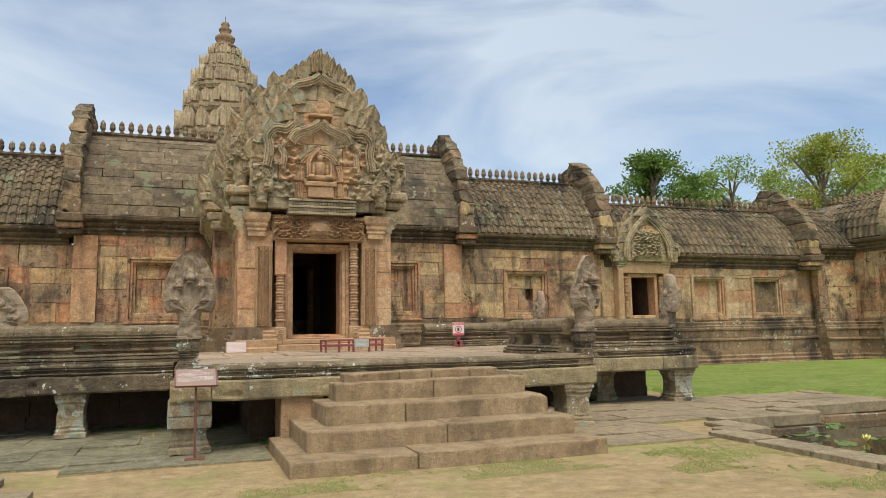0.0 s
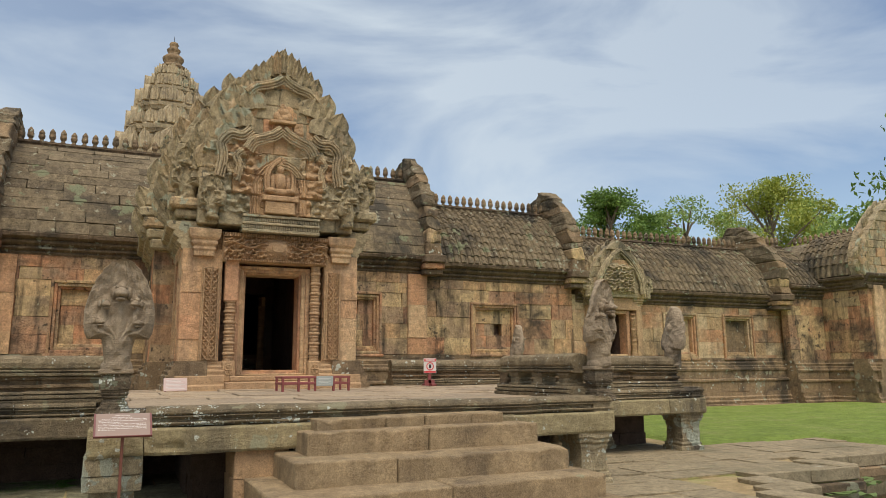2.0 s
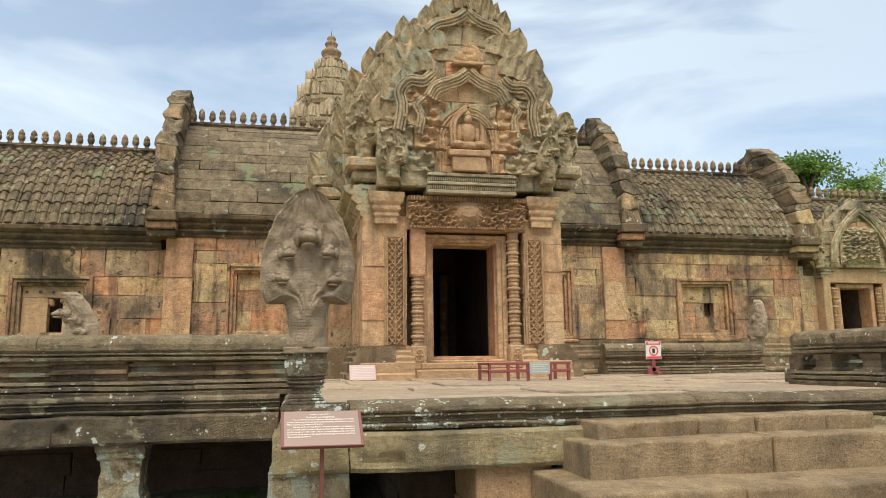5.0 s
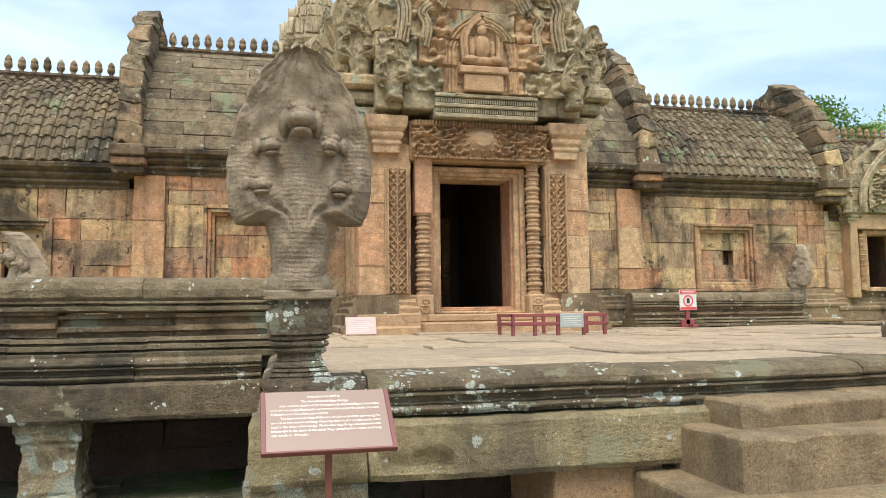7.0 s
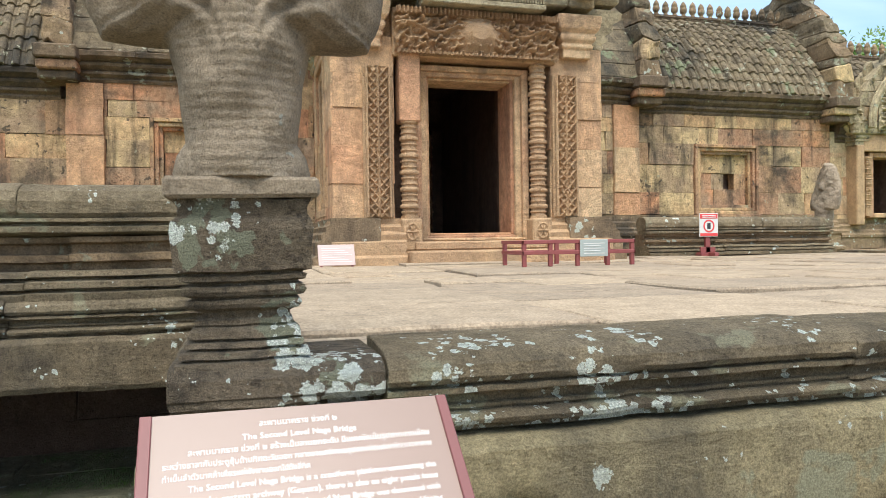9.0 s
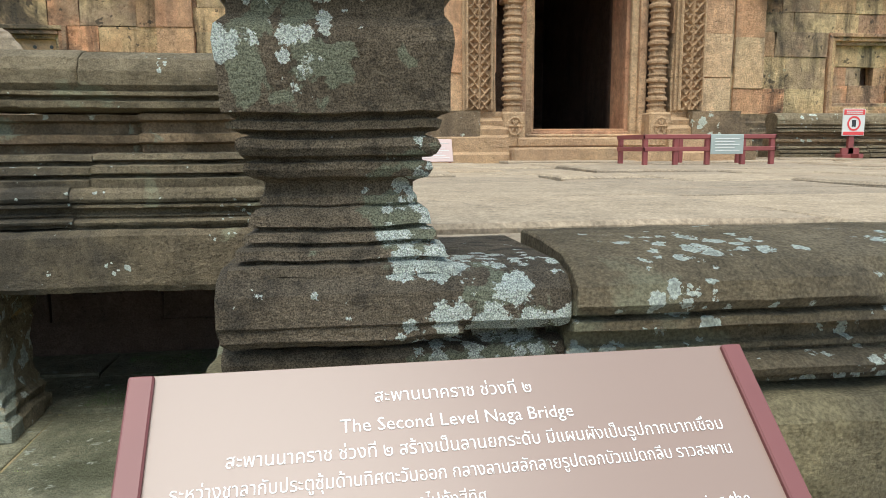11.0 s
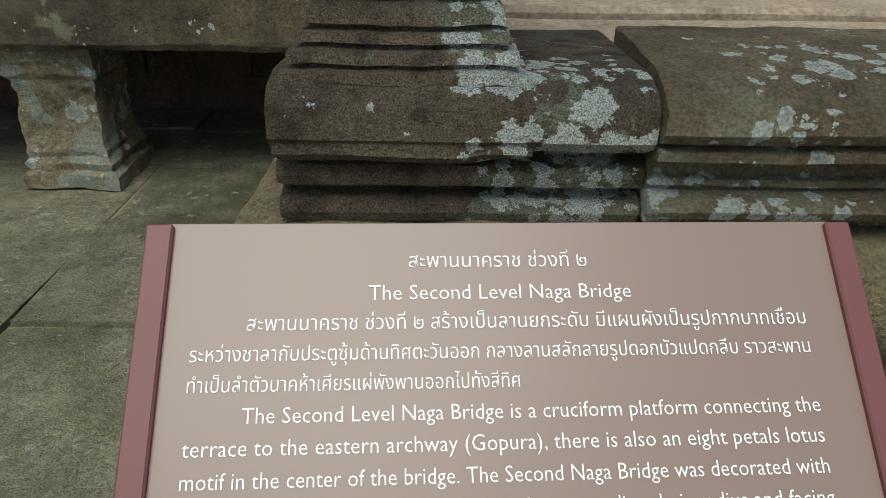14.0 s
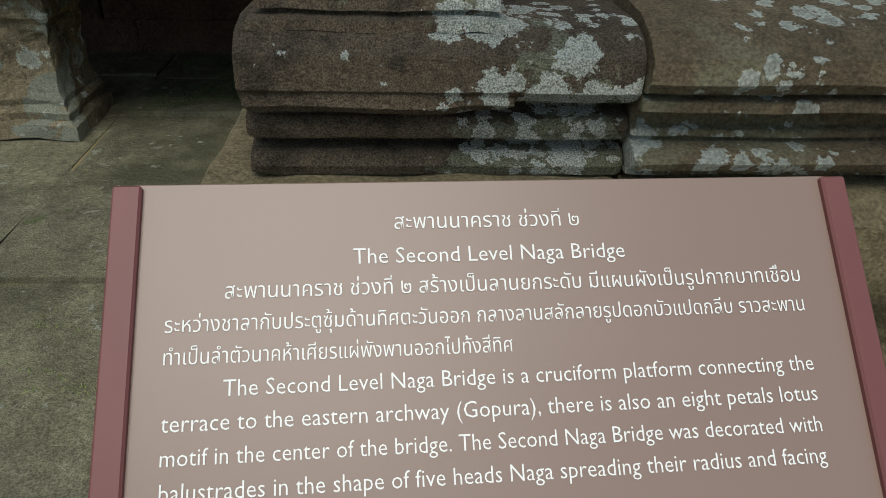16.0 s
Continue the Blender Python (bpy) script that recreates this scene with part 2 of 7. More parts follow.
M_ROOF = stone("roof_stone", [(0.209, 0.161, 0.104), (0.275, 0.213, 0.134), (0.171, 0.133, 0.0864), (0.308, 0.234, 0.139)], stain=(0.05, 0.045, 0.037),
               stain_at=0.51, streak=0.25, lichen=[((0.34, 0.33, 0.24), 0.66, 6.0), ((0.20, 0.22, 0.13), 0.64, 2.0)], spread=0.75, blotch=0.8, pit=0.75)
M_PLINTH = stone("plinth_stone", [(0.276, 0.192, 0.115), (0.345, 0.24, 0.14), (0.213, 0.151, 0.095)], stain=(0.045, 0.038, 0.03),
                 stain_at=0.5, streak=0.35, lichen=[((0.30, 0.30, 0.21), 0.64, 3.0), ((0.40, 0.41, 0.33), 0.72, 24.0)], spread=0.5, crust=[((0.55, 0.57, 0.48), 0.56, 9.0)])
M_BRIDGE = stone("bridge_stone", [(0.297, 0.23, 0.144), (0.364, 0.283, 0.174), (0.241, 0.183, 0.115)], stain=(0.07, 0.06, 0.048),
                 stain_at=0.52, streak=0.3, crust=[((0.78, 0.82, 0.74), 0.60, 14.0), ((0.80, 0.83, 0.74), 0.61, 34.0)], sandy=0.26, lichen=[((0.36, 0.33, 0.21), 0.64, 3.0)], spread=0.45, grain=70.0, relief=0.9, blotch=0.75, speckle=45.0, focus=COLONY)
M_BEAM = stone("beam_stone", [(0.44, 0.36, 0.207), (0.517, 0.42, 0.238), (0.363, 0.295, 0.18)], stain=(0.10, 0.085, 0.065), stain_at=0.55,
               streak=0.4, crust=[(PALE_L, 0.60, 12.0), ((0.74, 0.76, 0.68), 0.60, 36.0)], sandy=0.24, lichen=[((0.42, 0.40, 0.26), 0.62, 4.0)], spread=0.5, grain=60.0, relief=0.9, blotch=0.55, speckle=40.0)
M_PIER = stone("lichened_pier_stone", [(0.437, 0.357, 0.228), (0.529, 0.43, 0.271), (0.356, 0.289, 0.19)], stain=(0.07, 0.06, 0.048), stain_at=0.56,
               streak=0.3, crust=[(PALE_L, 0.52, 9.0), ((0.74, 0.76, 0.68), 0.56, 30.0)], sandy=0.38, lichen=[((0.42, 0.45, 0.36), 0.56, 5.0), ((0.50, 0.34, 0.14), 0.70, 4.0)], spread=0.5, grain=60.0, relief=1.0, blotch=0.85, speckle=36.0)

M_PEDESTAL = stone("pedestal_stone", [(0.21, 0.165, 0.112), (0.265, 0.205, 0.138), (0.165, 0.132, 0.094)], stain=(0.055, 0.047, 0.038), stain_at=0.52,
                   streak=0.2, crust=[((0.82, 0.86, 0.78), 0.60, 17.0), ((0.84, 0.87, 0.79), 0.615, 42.0)], sandy=0.5, lichen=[((0.30, 0.31, 0.21), 0.72, 14.0)], spread=0.3, grain=150.0, relief=0.9, blotch=0.75, speckle=60.0, fine=(0.45, 0.56), focus=COLONY)
M_NAGA = stone("naga_stone", [(0.369, 0.285, 0.2), (0.43, 0.338, 0.238), (0.295, 0.227, 0.162)], stain=(0.10, 0.085, 0.068), stain_at=0.56,
               streak=0.3, lichen=[((0.36, 0.36, 0.30), 0.72, 10.0)], spread=0.3, grain=70.0, relief=0.6, blotch=0.5, speckle=30.0)
M_FLAG = stone("flagstone", [(0.378, 0.288, 0.197), (0.431, 0.331, 0.227), (0.326, 0.254, 0.181), (0.44, 0.323, 0.21)], stain=(0.23, 0.185, 0.14),
               stain_at=0.58, streak=0.0, spread=0.7, relief=0.35, blotch=0.38, pit=0.35)
M_STEP = stone("step_stone", [(0.42, 0.295, 0.17), (0.48, 0.35, 0.205), (0.36, 0.26, 0.155)], stain=(0.12, 0.088, 0.06), stain_at=0.55,
               streak=0.45, lichen=[((0.36, 0.33, 0.21), 0.72, 6.0)], spread=0.4, relief=0.75, blotch=0.48, speckle=26.0, pit=0.35)
M_PAVE = stone("court_paving", [(0.32, 0.255, 0.16), (0.36, 0.29, 0.185), (0.27, 0.22, 0.14)], stain=(0.19, 0.165, 0.105), stain_at=0.55,
               streak=0.0, lichen=[((0.37, 0.35, 0.27), 0.70, 7.0), ((0.20, 0.22, 0.09), 0.72, 3.0)], spread=0.4, relief=0.45, blotch=0.6)
M_DAMP = stone("damp_paving", [(0.27, 0.25, 0.16), (0.32, 0.295, 0.19), (0.225, 0.21, 0.14)], stain=(0.09, 0.09, 0.05), stain_at=0.52,
               streak=0.0, lichen=[((0.12, 0.15, 0.05), 0.70, 6.0), ((0.40, 0.40, 0.32), 0.68, 24.0)], crust=[((0.42, 0.44, 0.36), 0.62, 20.0)], spread=0.3, grain=60.0, speckle=40.0, sandy=0.35, blotch=0.7)
# core stone, colour darkened to carry the shade beneath the platform
M_CORE = stone("shaded_laterite_core", [(0.12, 0.08, 0.058), (0.15, 0.095, 0.068), (0.11, 0.075, 0.055)], stain=(0.07, 0.05, 0.04), stain_at=0.55, spread=0.6)
# wall stone for enclosed places, with their shade put into the colour
M_INSIDE = stone("shaded_inner_stone", [(0.16, 0.10, 0.075), (0.20, 0.13, 0.09)], stain=(0.06, 0.045, 0.04), stain_at=0.56, spread=0.5)
M_TOWER = stone("tower_stone", [(0.428, 0.349, 0.228), (0.502, 0.409, 0.27), (0.353, 0.288, 0.195)], stain=(0.15, 0.125, 0.095), stain_at=0.55,
                streak=0.3, lichen=[((0.30, 0.31, 0.22), 0.66, 1.2)], spread=0.5, grain=12.0)
M_DIRT = stone("dirt_ground", [(0.40, 0.285, 0.15), (0.45, 0.33, 0.18), (0.35, 0.265, 0.13)], stain=(0.28, 0.29, 0.10), stain_at=0.52,
               streak=0.0, spread=0.0, grain=45.0, relief=0.5, fine=(0.35, 0.56), speckle=30.0, pit=0.35)
M_LAWN = stone("lawn", [(0.22, 0.30, 0.06), (0.27, 0.36, 0.075), (0.33, 0.37, 0.12)], stain=(0.17, 0.24, 0.055), stain_at=0.58, streak=0.0,
               spread=0.0, grain=60.0, relief=0.8, speckle=30.0, pit=0.4)
M_GRASS = leafy("grass", (0.18, 0.26, 0.05), (0.36, 0.42, 0.12))
M_MOSS = leafy("moss", (0.05, 0.12, 0.01), (0.10, 0.22, 0.02))
M_LEAF = leafy("tree_leaf", (0.07, 0.14, 0.025), (0.18, 0.30, 0.06))
M_LEAF_Y = leafy("yellow_green_leaf", (0.20, 0.26, 0.04), (0.42, 0.46, 0.09))
M_LEAF_L = leafy("light_leaf", (0.15, 0.25, 0.05), (0.32, 0.44, 0.13))
M_BARK = plain("bark", (0.16, 0.125, 0.09), 0.95, 0, 0.35, 4.0, 0.6)
M_SIGN = plain("sign_face_brown", (0.25, 0.17, 0.135), 0.36, 0, 0.03, 3.0)
M_SIGN_EDGE = plain("sign_frame_maroon", (0.16, 0.05, 0.046), 0.5, 0, 0.15, 8.0)
M_TEXT = plain("white_lettering", (0.86, 0.84, 0.80), 0.5, 0, 0.02)
M_POST = plain("rusty_post", (0.17, 0.06, 0.04), 0.6, 0.2, 0.3, 20.0)
M_RED = plain("maroon_paint", (0.22, 0.055, 0.05), 0.55, 0, 0.25, 9.0)
M_PLATE = plain("pale_sign_plate", (0.62, 0.60, 0.56), 0.4, 0, 0.06)
M_PLATE_G = plain("grey_sign_plate", (0.34, 0.37, 0.34), 0.4, 0, 0.06)
M_PINK = plain("faded_pink_plate", (0.55, 0.40, 0.36), 0.4, 0, 0.06)
M_WARN = plain("warning_red", (0.62, 0.06, 0.06), 0.45, 0, 0.06)
M_BLACK = plain("sign_black", (0.03, 0.03, 0.03), 0.5, 0, 0.1)
M_PAD = leafy("lily_pad", (0.07, 0.15, 0.04), (0.20, 0.28, 0.09))
M_FLOWER = plain("lily_petal", (0.85, 0.80, 0.25), 0.5, 0, 0.05)
M_WATER = plain("pond_water", (0.035, 0.035, 0.02), 0.04, 0, 0.2, 2.0, 0.03)

# ---- building blocks ----
RND = random.Random(7)


def link(name, mesh, parent=None, m=None, label=""):
    ob = new(name, mesh)
    if parent is not None:
        ob.parent = parent
    if m is not None:
        ob.matrix_basis = m
    if label:
        ob["label"] = label
    return ob


def mesh_of(name, bm, material, smooth=False):
    me = bpy.data.meshes.new(name)
    bm.to_mesh(me)
    bm.free()
    me.materials.append(material)
    if smooth:
        me.polygons.foreach_set("use_smooth", [True] * len(me.polygons))
    return me


def part(name, bm, material, parent=None, label="", smooth=False, m=None):
    return link(name, mesh_of(name, bm, material, smooth), parent, m, label)


def empty(name, label="", category="", group="", kind="", at=(0, 0, 0)):
    ob = new(name)
    ob.location = at
    return tagged(ob, label, category, group, kind)


def add_box(bm, lo, hi, bevel=0.0, jitter=0.0, segs=1):
    lo, hi = Vector(lo), Vector(hi)
    d = hi - lo
    got = bmesh.ops.create_cube(bm, size=1.0, matrix=Matrix.Translation((lo + hi) / 2) @ Matrix.Diagonal((*d, 1)))
    vs = got["verts"]
    if jitter:
        for v in vs:
            v.co += Vector([RND.uniform(-jitter, jitter) for _ in range(3)])
    if bevel:
        es = list({e for v in vs for e in v.link_edges})
        bmesh.ops.bevel(bm, geom=es, offset=min(bevel, min(d) * 0.4), segments=segs, affect="EDGES", profile=0.6)


def box(name, lo, hi, material, parent=None, bevel=0.01, jitter=0.0, label=""):
    bm = bmesh.new()
    add_box(bm, lo, hi, bevel, jitter)
    return part(name, bm, material, parent, label)


def add_lathe(bm, rings, seg=12, at=(0, 0, 0), square=False, turn=0.0):
    """rings: (radius, height). square: a square plan, the radius being half the width."""
    loops = []
    n = 4 if square else seg
    for r, z in rings:
        k = r * (math.sqrt(2) if square else 1)
        loops.append([bm.verts.new((at[0] + k * math.cos(turn + (i + (0.5 if square else 0)) * 2 * math.pi / n),
                                    at[1] + k * math.sin(turn + (i + (0.5 if square else 0)) * 2 * math.pi / n), at[2] + z)) for i in range(n)])
    for a, c in zip(loops, loops[1:]):
        for i in range(n):
            bm.faces.new((a[i], a[(i + 1) % n], c[(i + 1) % n], c[i]))
    bm.faces.new(list(reversed(loops[0])))
    bm.faces.new(loops[-1])


def add_tube(bm, pts, radius, seg=6, flat=1.0):
    """A tube along points; radius may be a list. flat squeezes it along y."""
    loops = []
    for i, p in enumerate(pts):
        p = Vector(p)
        d = Vector(pts[min(i + 1, len(pts) - 1)]) - Vector(pts[max(i - 1, 0)])
        if d.length < 1e-6:
            d = Vector((0, 0, 1))
        d.normalize()
        side = d.cross(Vector((0, 1, 0)))
        side = side.normalized() if side.length > 1e-3 else Vector((1, 0, 0))
        up = side.cross(d)
        r = radius[i] if isinstance(radius, (list, tuple)) else radius
        loops.append([bm.verts.new(p + r * (math.cos(a) * side + flat * math.sin(a) * up)) for a in [k * 2 * math.pi / seg for k in range(seg)]])
    for a, c in zip(loops, loops[1:]):
        for i in range(seg):
            bm.faces.new((a[i], a[(i + 1) % seg], c[(i + 1) % seg], c[i]))
    bm.faces.new(list(reversed(loops[0])))
    bm.faces.new(loops[-1])


BLOCKS = {}


def block_mesh(material, k, worn=0.03):
    key = (material.name, k, worn)
    if key not in BLOCKS:
        r = random.Random(k * 31 + 5)
        bm = bmesh.new()
        bmesh.ops.create_cube(bm, size=1.0)
        for v in bm.verts:
            v.co += Vector([r.uniform(-0.012, 0.012) for _ in range(3)])
        bmesh.ops.bevel(bm, geom=list(bm.edges), offset=worn, segments=1, affect="EDGES", profile=0.6)
        for v in bm.verts:
            v.co += Vector([r.uniform(-0.012, 0.012) for _ in range(3)])
        BLOCKS[key] = mesh_of("stone_block", bm, material)
    return BLOCKS[key]


def block(parent, material, lo, hi, name="stone_block", worn=0.03, turn=None):
    lo, hi = Vector(lo), Vector(hi)
    m = Matrix.Translation((lo + hi) / 2) @ (turn or Matrix.Identity(4)) @ Matrix.Diagonal((*(hi - lo), 1))
    return link(name, block_mesh(material, RND.randrange(6), worn), parent, m)


def courses(z0, z1, step, cuts=()):
    edges = sorted({z0, z1, *[c for c in cuts if z0 < c < z1]})
    out = []
    for a, c in zip(edges, edges[1:]):
        n = max(1, round((c - a) / step))
        ws = [RND.uniform(0.85, 1.15) for _ in range(n)]
        s, acc = sum(ws), a
        for w in ws:
            out.append((acc, acc + (c - a) * w / s))
            acc = out[-1][1]
    return out


def spans(x0, x1, holes, za, zb):
    got = [(x0, x1)]
    for h0, h1, g0, g1 in holes:
        if g0 < zb - 1e-4 and g1 > za + 1e-4:
            nxt = []
            for a, c in got:
                if h0 > a:
                    nxt.append((a, min(c, h0)))
                if h1 < c:
                    nxt.append((max(a, h1), c))
            got = [q for q in nxt if q[1] - q[0] > 0.02]
    return got


def masonry(parent, material, x0, x1, z0, z1, face, depth=0.35, step=0.42, long=(0.5, 0.95), holes=(), axis="x", out=-1, rough=0.014, joint=0.005, name="stone_block", worn=0.011):
    """Blocks laid in courses. The face looks along out (-1 or 1) on the other axis."""
    cuts = [z for h in holes for z in h[2:]]
    for za, zb in courses(z0, z1, step, cuts):
        for a, c in spans(x0, x1, holes, za, zb):
            x = a
            first = True
            while x < c - 1e-4:
                w = RND.uniform(*long) * (0.6 if first and RND.random() < 0.5 else 1.0)
                first = False
                e = x + w
                if c - e < long[0] * 0.55:
                    e = c
                f = face + RND.uniform(-rough, rough)
                lo2, hi2 = (f, f + depth) if out < 0 else (f - depth, f)
                if axis == "x":
                    block(parent, material, (x + joint / 2, lo2, za + joint / 2), (e - joint / 2, hi2, zb - joint / 2), name, worn)
                else:
                    block(parent, material, (lo2, x + joint / 2, za + joint / 2), (hi2, e - joint / 2, zb - joint / 2), name, worn)
                x = e


def backing(name, x0, x1, z0, z1, y0, y1, material, parent, holes=(), axis="x"):
    bm = bmesh.new()
    zs = sorted({z0, z1, *[z for h in holes for z in h[2:] if z0 < z < z1]})
    for za, zb in zip(zs, zs[1:]):
        for a, c in spans(x0, x1, holes, za, zb):
            if axis == "x":
                add_box(bm, (a, y0, za), (c, y1, zb))
            else:
                add_box(bm, (y0, a, za), (y1, c, zb))
    return part(name, bm, material, parent)


PROFILES = {}


def profile_mesh(key, pts, material):
    """A prism one metre long along x; pts are (y, z), a closed outline."""
    k = (key, material.name)
    if k not in PROFILES:
        bm = bmesh.new()
        n = len(pts)
        rows = []
        for i in range(5):
            s = i / 4
            end = 0.985 if i in (0, 4) else 1.0
            cy, cz = sum(p[0] for p in pts) / n, sum(p[1] for p in pts) / n
            rows.append([bm.verts.new((s - 0.5, cy + (p[0] - cy) * end + RND.uniform(-0.004, 0.004), cz + (p[1] - cz) * end + RND.uniform(-0.004, 0.004))) for p in pts])
        for a, c in zip(rows, rows[1:]):
            for i in range(n):
                bm.faces.new((a[i], a[(i + 1) % n], c[(i + 1) % n], c[i]))
        bm.faces.new(rows[0][::-1])
        bm.faces.new(rows[-1])
        bmesh.ops.recalc_face_normals(bm, faces=list(bm.faces))
        PROFILES[k] = mesh_of(key, bm, material)
    return PROFILES[k]


def moulding(parent, key, pts, material, p0, p1, name="moulded_stone", stone_len=(0.8, 1.5), out=(0, -1), wobble=0.012):
    """Lays moulded stones from p0 to p1 (x, y, z). In the outline y is the way in from the face; out is the way the face looks."""
    p0, p1 = Vector(p0), Vector(p1)
    d = p1 - p0
    total = d.length
    d.normalize()
    inward = Vector((-out[0], -out[1], 0))
    up = Vector((0, 0, 1))
    me = profile_mesh(key, pts, material)
    x = 0.0
    while x < total - 1e-4:
        e = x + RND.uniform(*stone_len)
        if total - e < stone_len[0] * 0.6:
            e = total
        rot = Matrix((d, inward, up)).transposed().to_4x4()
        mid = p0 + d * (x + e) / 2 + inward * RND.uniform(-wobble, wobble) + up * RND.uniform(-wobble, wobble) * 0.6
        link(name, me, parent, Matrix.Translation(mid) @ rot @ Matrix.Diagonal((e - x - 0.006, 1, 1, 1)))
        x = e


def worn_run(parent, pts, material, p0, p1, name, stone_len=(0.9, 1.5), out=(0, -1), wear=0.007, chip=0.03, wobble=0.008):
    """Moulded stones from p0 to p1, each cut with its own worn, chipped edges. Outline as for moulding()."""
    p0, p1 = Vector(p0), Vector(p1)
    d = p1 - p0
    total = d.length
    d.normalize()
    inward, up = Vector((-out[0], -out[1], 0)), Vector((0, 0, 1))
    dense = []
    for (ya, za), (yb, zb) in zip(pts, pts[1:] + pts[:1]):
        n = 1 if min(ya, yb) > 0.25 else max(1, round(math.hypot(yb - ya, zb - za) / 0.035))
        dense += [(ya + (yb - ya) * k / n, za + (zb - za) * k / n) for k in range(n)]
    cy, cz = sum(q[0] for q in dense) / len(dense), sum(q[1] for q in dense) / len(dense)
    x = 0.0
    while x < total - 1e-4:
        e = x + RND.uniform(*stone_len)
        if total - e < stone_len[0] * 0.6:
            e = total
        dy, dz = RND.uniform(-wobble, wobble), RND.uniform(-wobble, wobble) * 0.6
        bm = bmesh.new()
        ns = max(4, round((e - x) / 0.04))
        cuts = [0.0, 0.006] + [(e - x - 0.004) * k / ns for k in range(1, ns)] + [e - x - 0.01, e - x - 0.004]
        rows = []
        for i, c in enumerate(cuts):
            k = 0.965 if i in (0, len(cuts) - 1) else 0.995 if i in (1, len(cuts) - 2) else 1.0
            row = []
            for y, z in dense:
                q = p0 + d * (x + c) + inward * (cy + (y - cy) * k + dy) + up * (cz + (z - cz) * k + dz)
                w = Vector(noise.noise_vector(q * 1.7)) * wear * 0.8 + Vector(noise.noise_vector(q * 17)) * wear * 0.32 + Vector(noise.noise_vector(q * 50)) * wear * 0.2
                bite = max(0.0, noise.noise(q * 5 + Vector((3.1, 7.7, 1.3))) - 0.42) * chip * 5 if y < 0.1 else 0.0
                row.append(bm.verts.new(q + w + inward * bite * 0.8))
            rows.append(row)
        m = len(dense)
        for a, b in zip(rows, rows[1:]):
            for i in range(m):
                bm.faces.new((a[i], a[(i + 1) % m], b[(i + 1) % m], b[i]))
        bm.faces.new(rows[0][::-1])
        bm.faces.new(rows[-1])
        bmesh.ops.recalc_face_normals(bm, faces=list(bm.faces))
        me = mesh_of(name, bm, material, True)
        me.set_sharp_from_angle(angle=radians(27))
        link(name, me, parent)
        x = e


def add_relief(bm, w, h, fn, nx, nz, depth, at=(0, 0, 0)):
    """A carved panel w x h in the x-z plane at a point, carved towards -y; fn(u, v) in 0..1 gives the height."""
    grid = []
    for j in range(nz + 1):
        grid.append([bm.verts.new((at[0] + w * i / nx, at[1] - depth * fn(i / nx, j / nz), at[2] + h * j / nz)) for i in range(nx + 1)])
    for j in range(nz):
        for i in range(nx):
            bm.faces.new((grid[j][i], grid[j][i + 1], grid[j + 1][i + 1], grid[j + 1][i]))


def scroll_height(u, v, nx=5, nz=2, seed=0.0):
    """Foliage scrolls: rows of spirals with leaf tips between them."""
    a, c = u * nx, v * nz
    i, j = math.floor(a), math.floor(c)
    x, y = a - i - 0.5, c - j - 0.5
    if (i + j) % 2:
        x = -x
    r, th = math.hypot(x, y), math.atan2(y, x)
    spiral = 0.5 + 0.5 * math.cos(th + 15.0 * r)
    leaf = max(0.0, math.cos(5 * th + 3 * noise.noise((i * 3.1, j * 2.7, seed)))) * max(0.0, 1 - abs(r - 0.42) * 5)
    edge = max(0.0, 1 - r * 1.6)
    return min(1.0, spiral * edge * 1.1 + 0.7 * leaf + 0.25 * noise.noise((a * 4, c * 4, seed)) + 0.1)


def leaf_strip(u, v, n=7):
    """A pilaster's upright row of leaves."""
    c = v * n
    y = c - math.floor(c)
    x = abs(u - 0.5) * 2
    if x > 0.82:
        return 0.95 if x < 0.95 else 0.55
    rib = max(0.0, 1 - abs(x - 0.15 - 0.65 * y) * 5.5)
    rib2 = max(0.0, 1 - abs(x - 0.65 * (1 - y) * 0.9) * 6)
    mid = max(0.0, 1 - x * 6)
    return min(1.0, 0.9 * max(rib, rib2 * 0.8, mid) + 0.15 * noise.noise((u * 9, c * 5, 1.3)) + 0.05)

# ---- ground ----
CX = 3.15
POND_R = [(7.75, -6.0), (7.75, 8.75), (8.5, 8.75), (8.5, 9.75), (10.6, 9.75), (10.6, 10.6), (13.3, 10.6), (13.3, -6.0)]
POND_L = [(-7.2, -6.0), (-7.2, 10.0), (-4.2, 10.0), (-4.2, 9.3), (-2.2, 9.3), (-2.2, 8.4), (-1.75, 8.4), (-1.75, -6.0)]


def inside(poly, x, y):
    hit = False
    for (x0, y0), (x1, y1) in zip(poly, poly[1:] + poly[:1]):
        if (y0 > y) != (y1 > y) and x < (x1 - x0) * (y - y0) / (y1 - y0) + x0:
            hit = not hit
    return hit


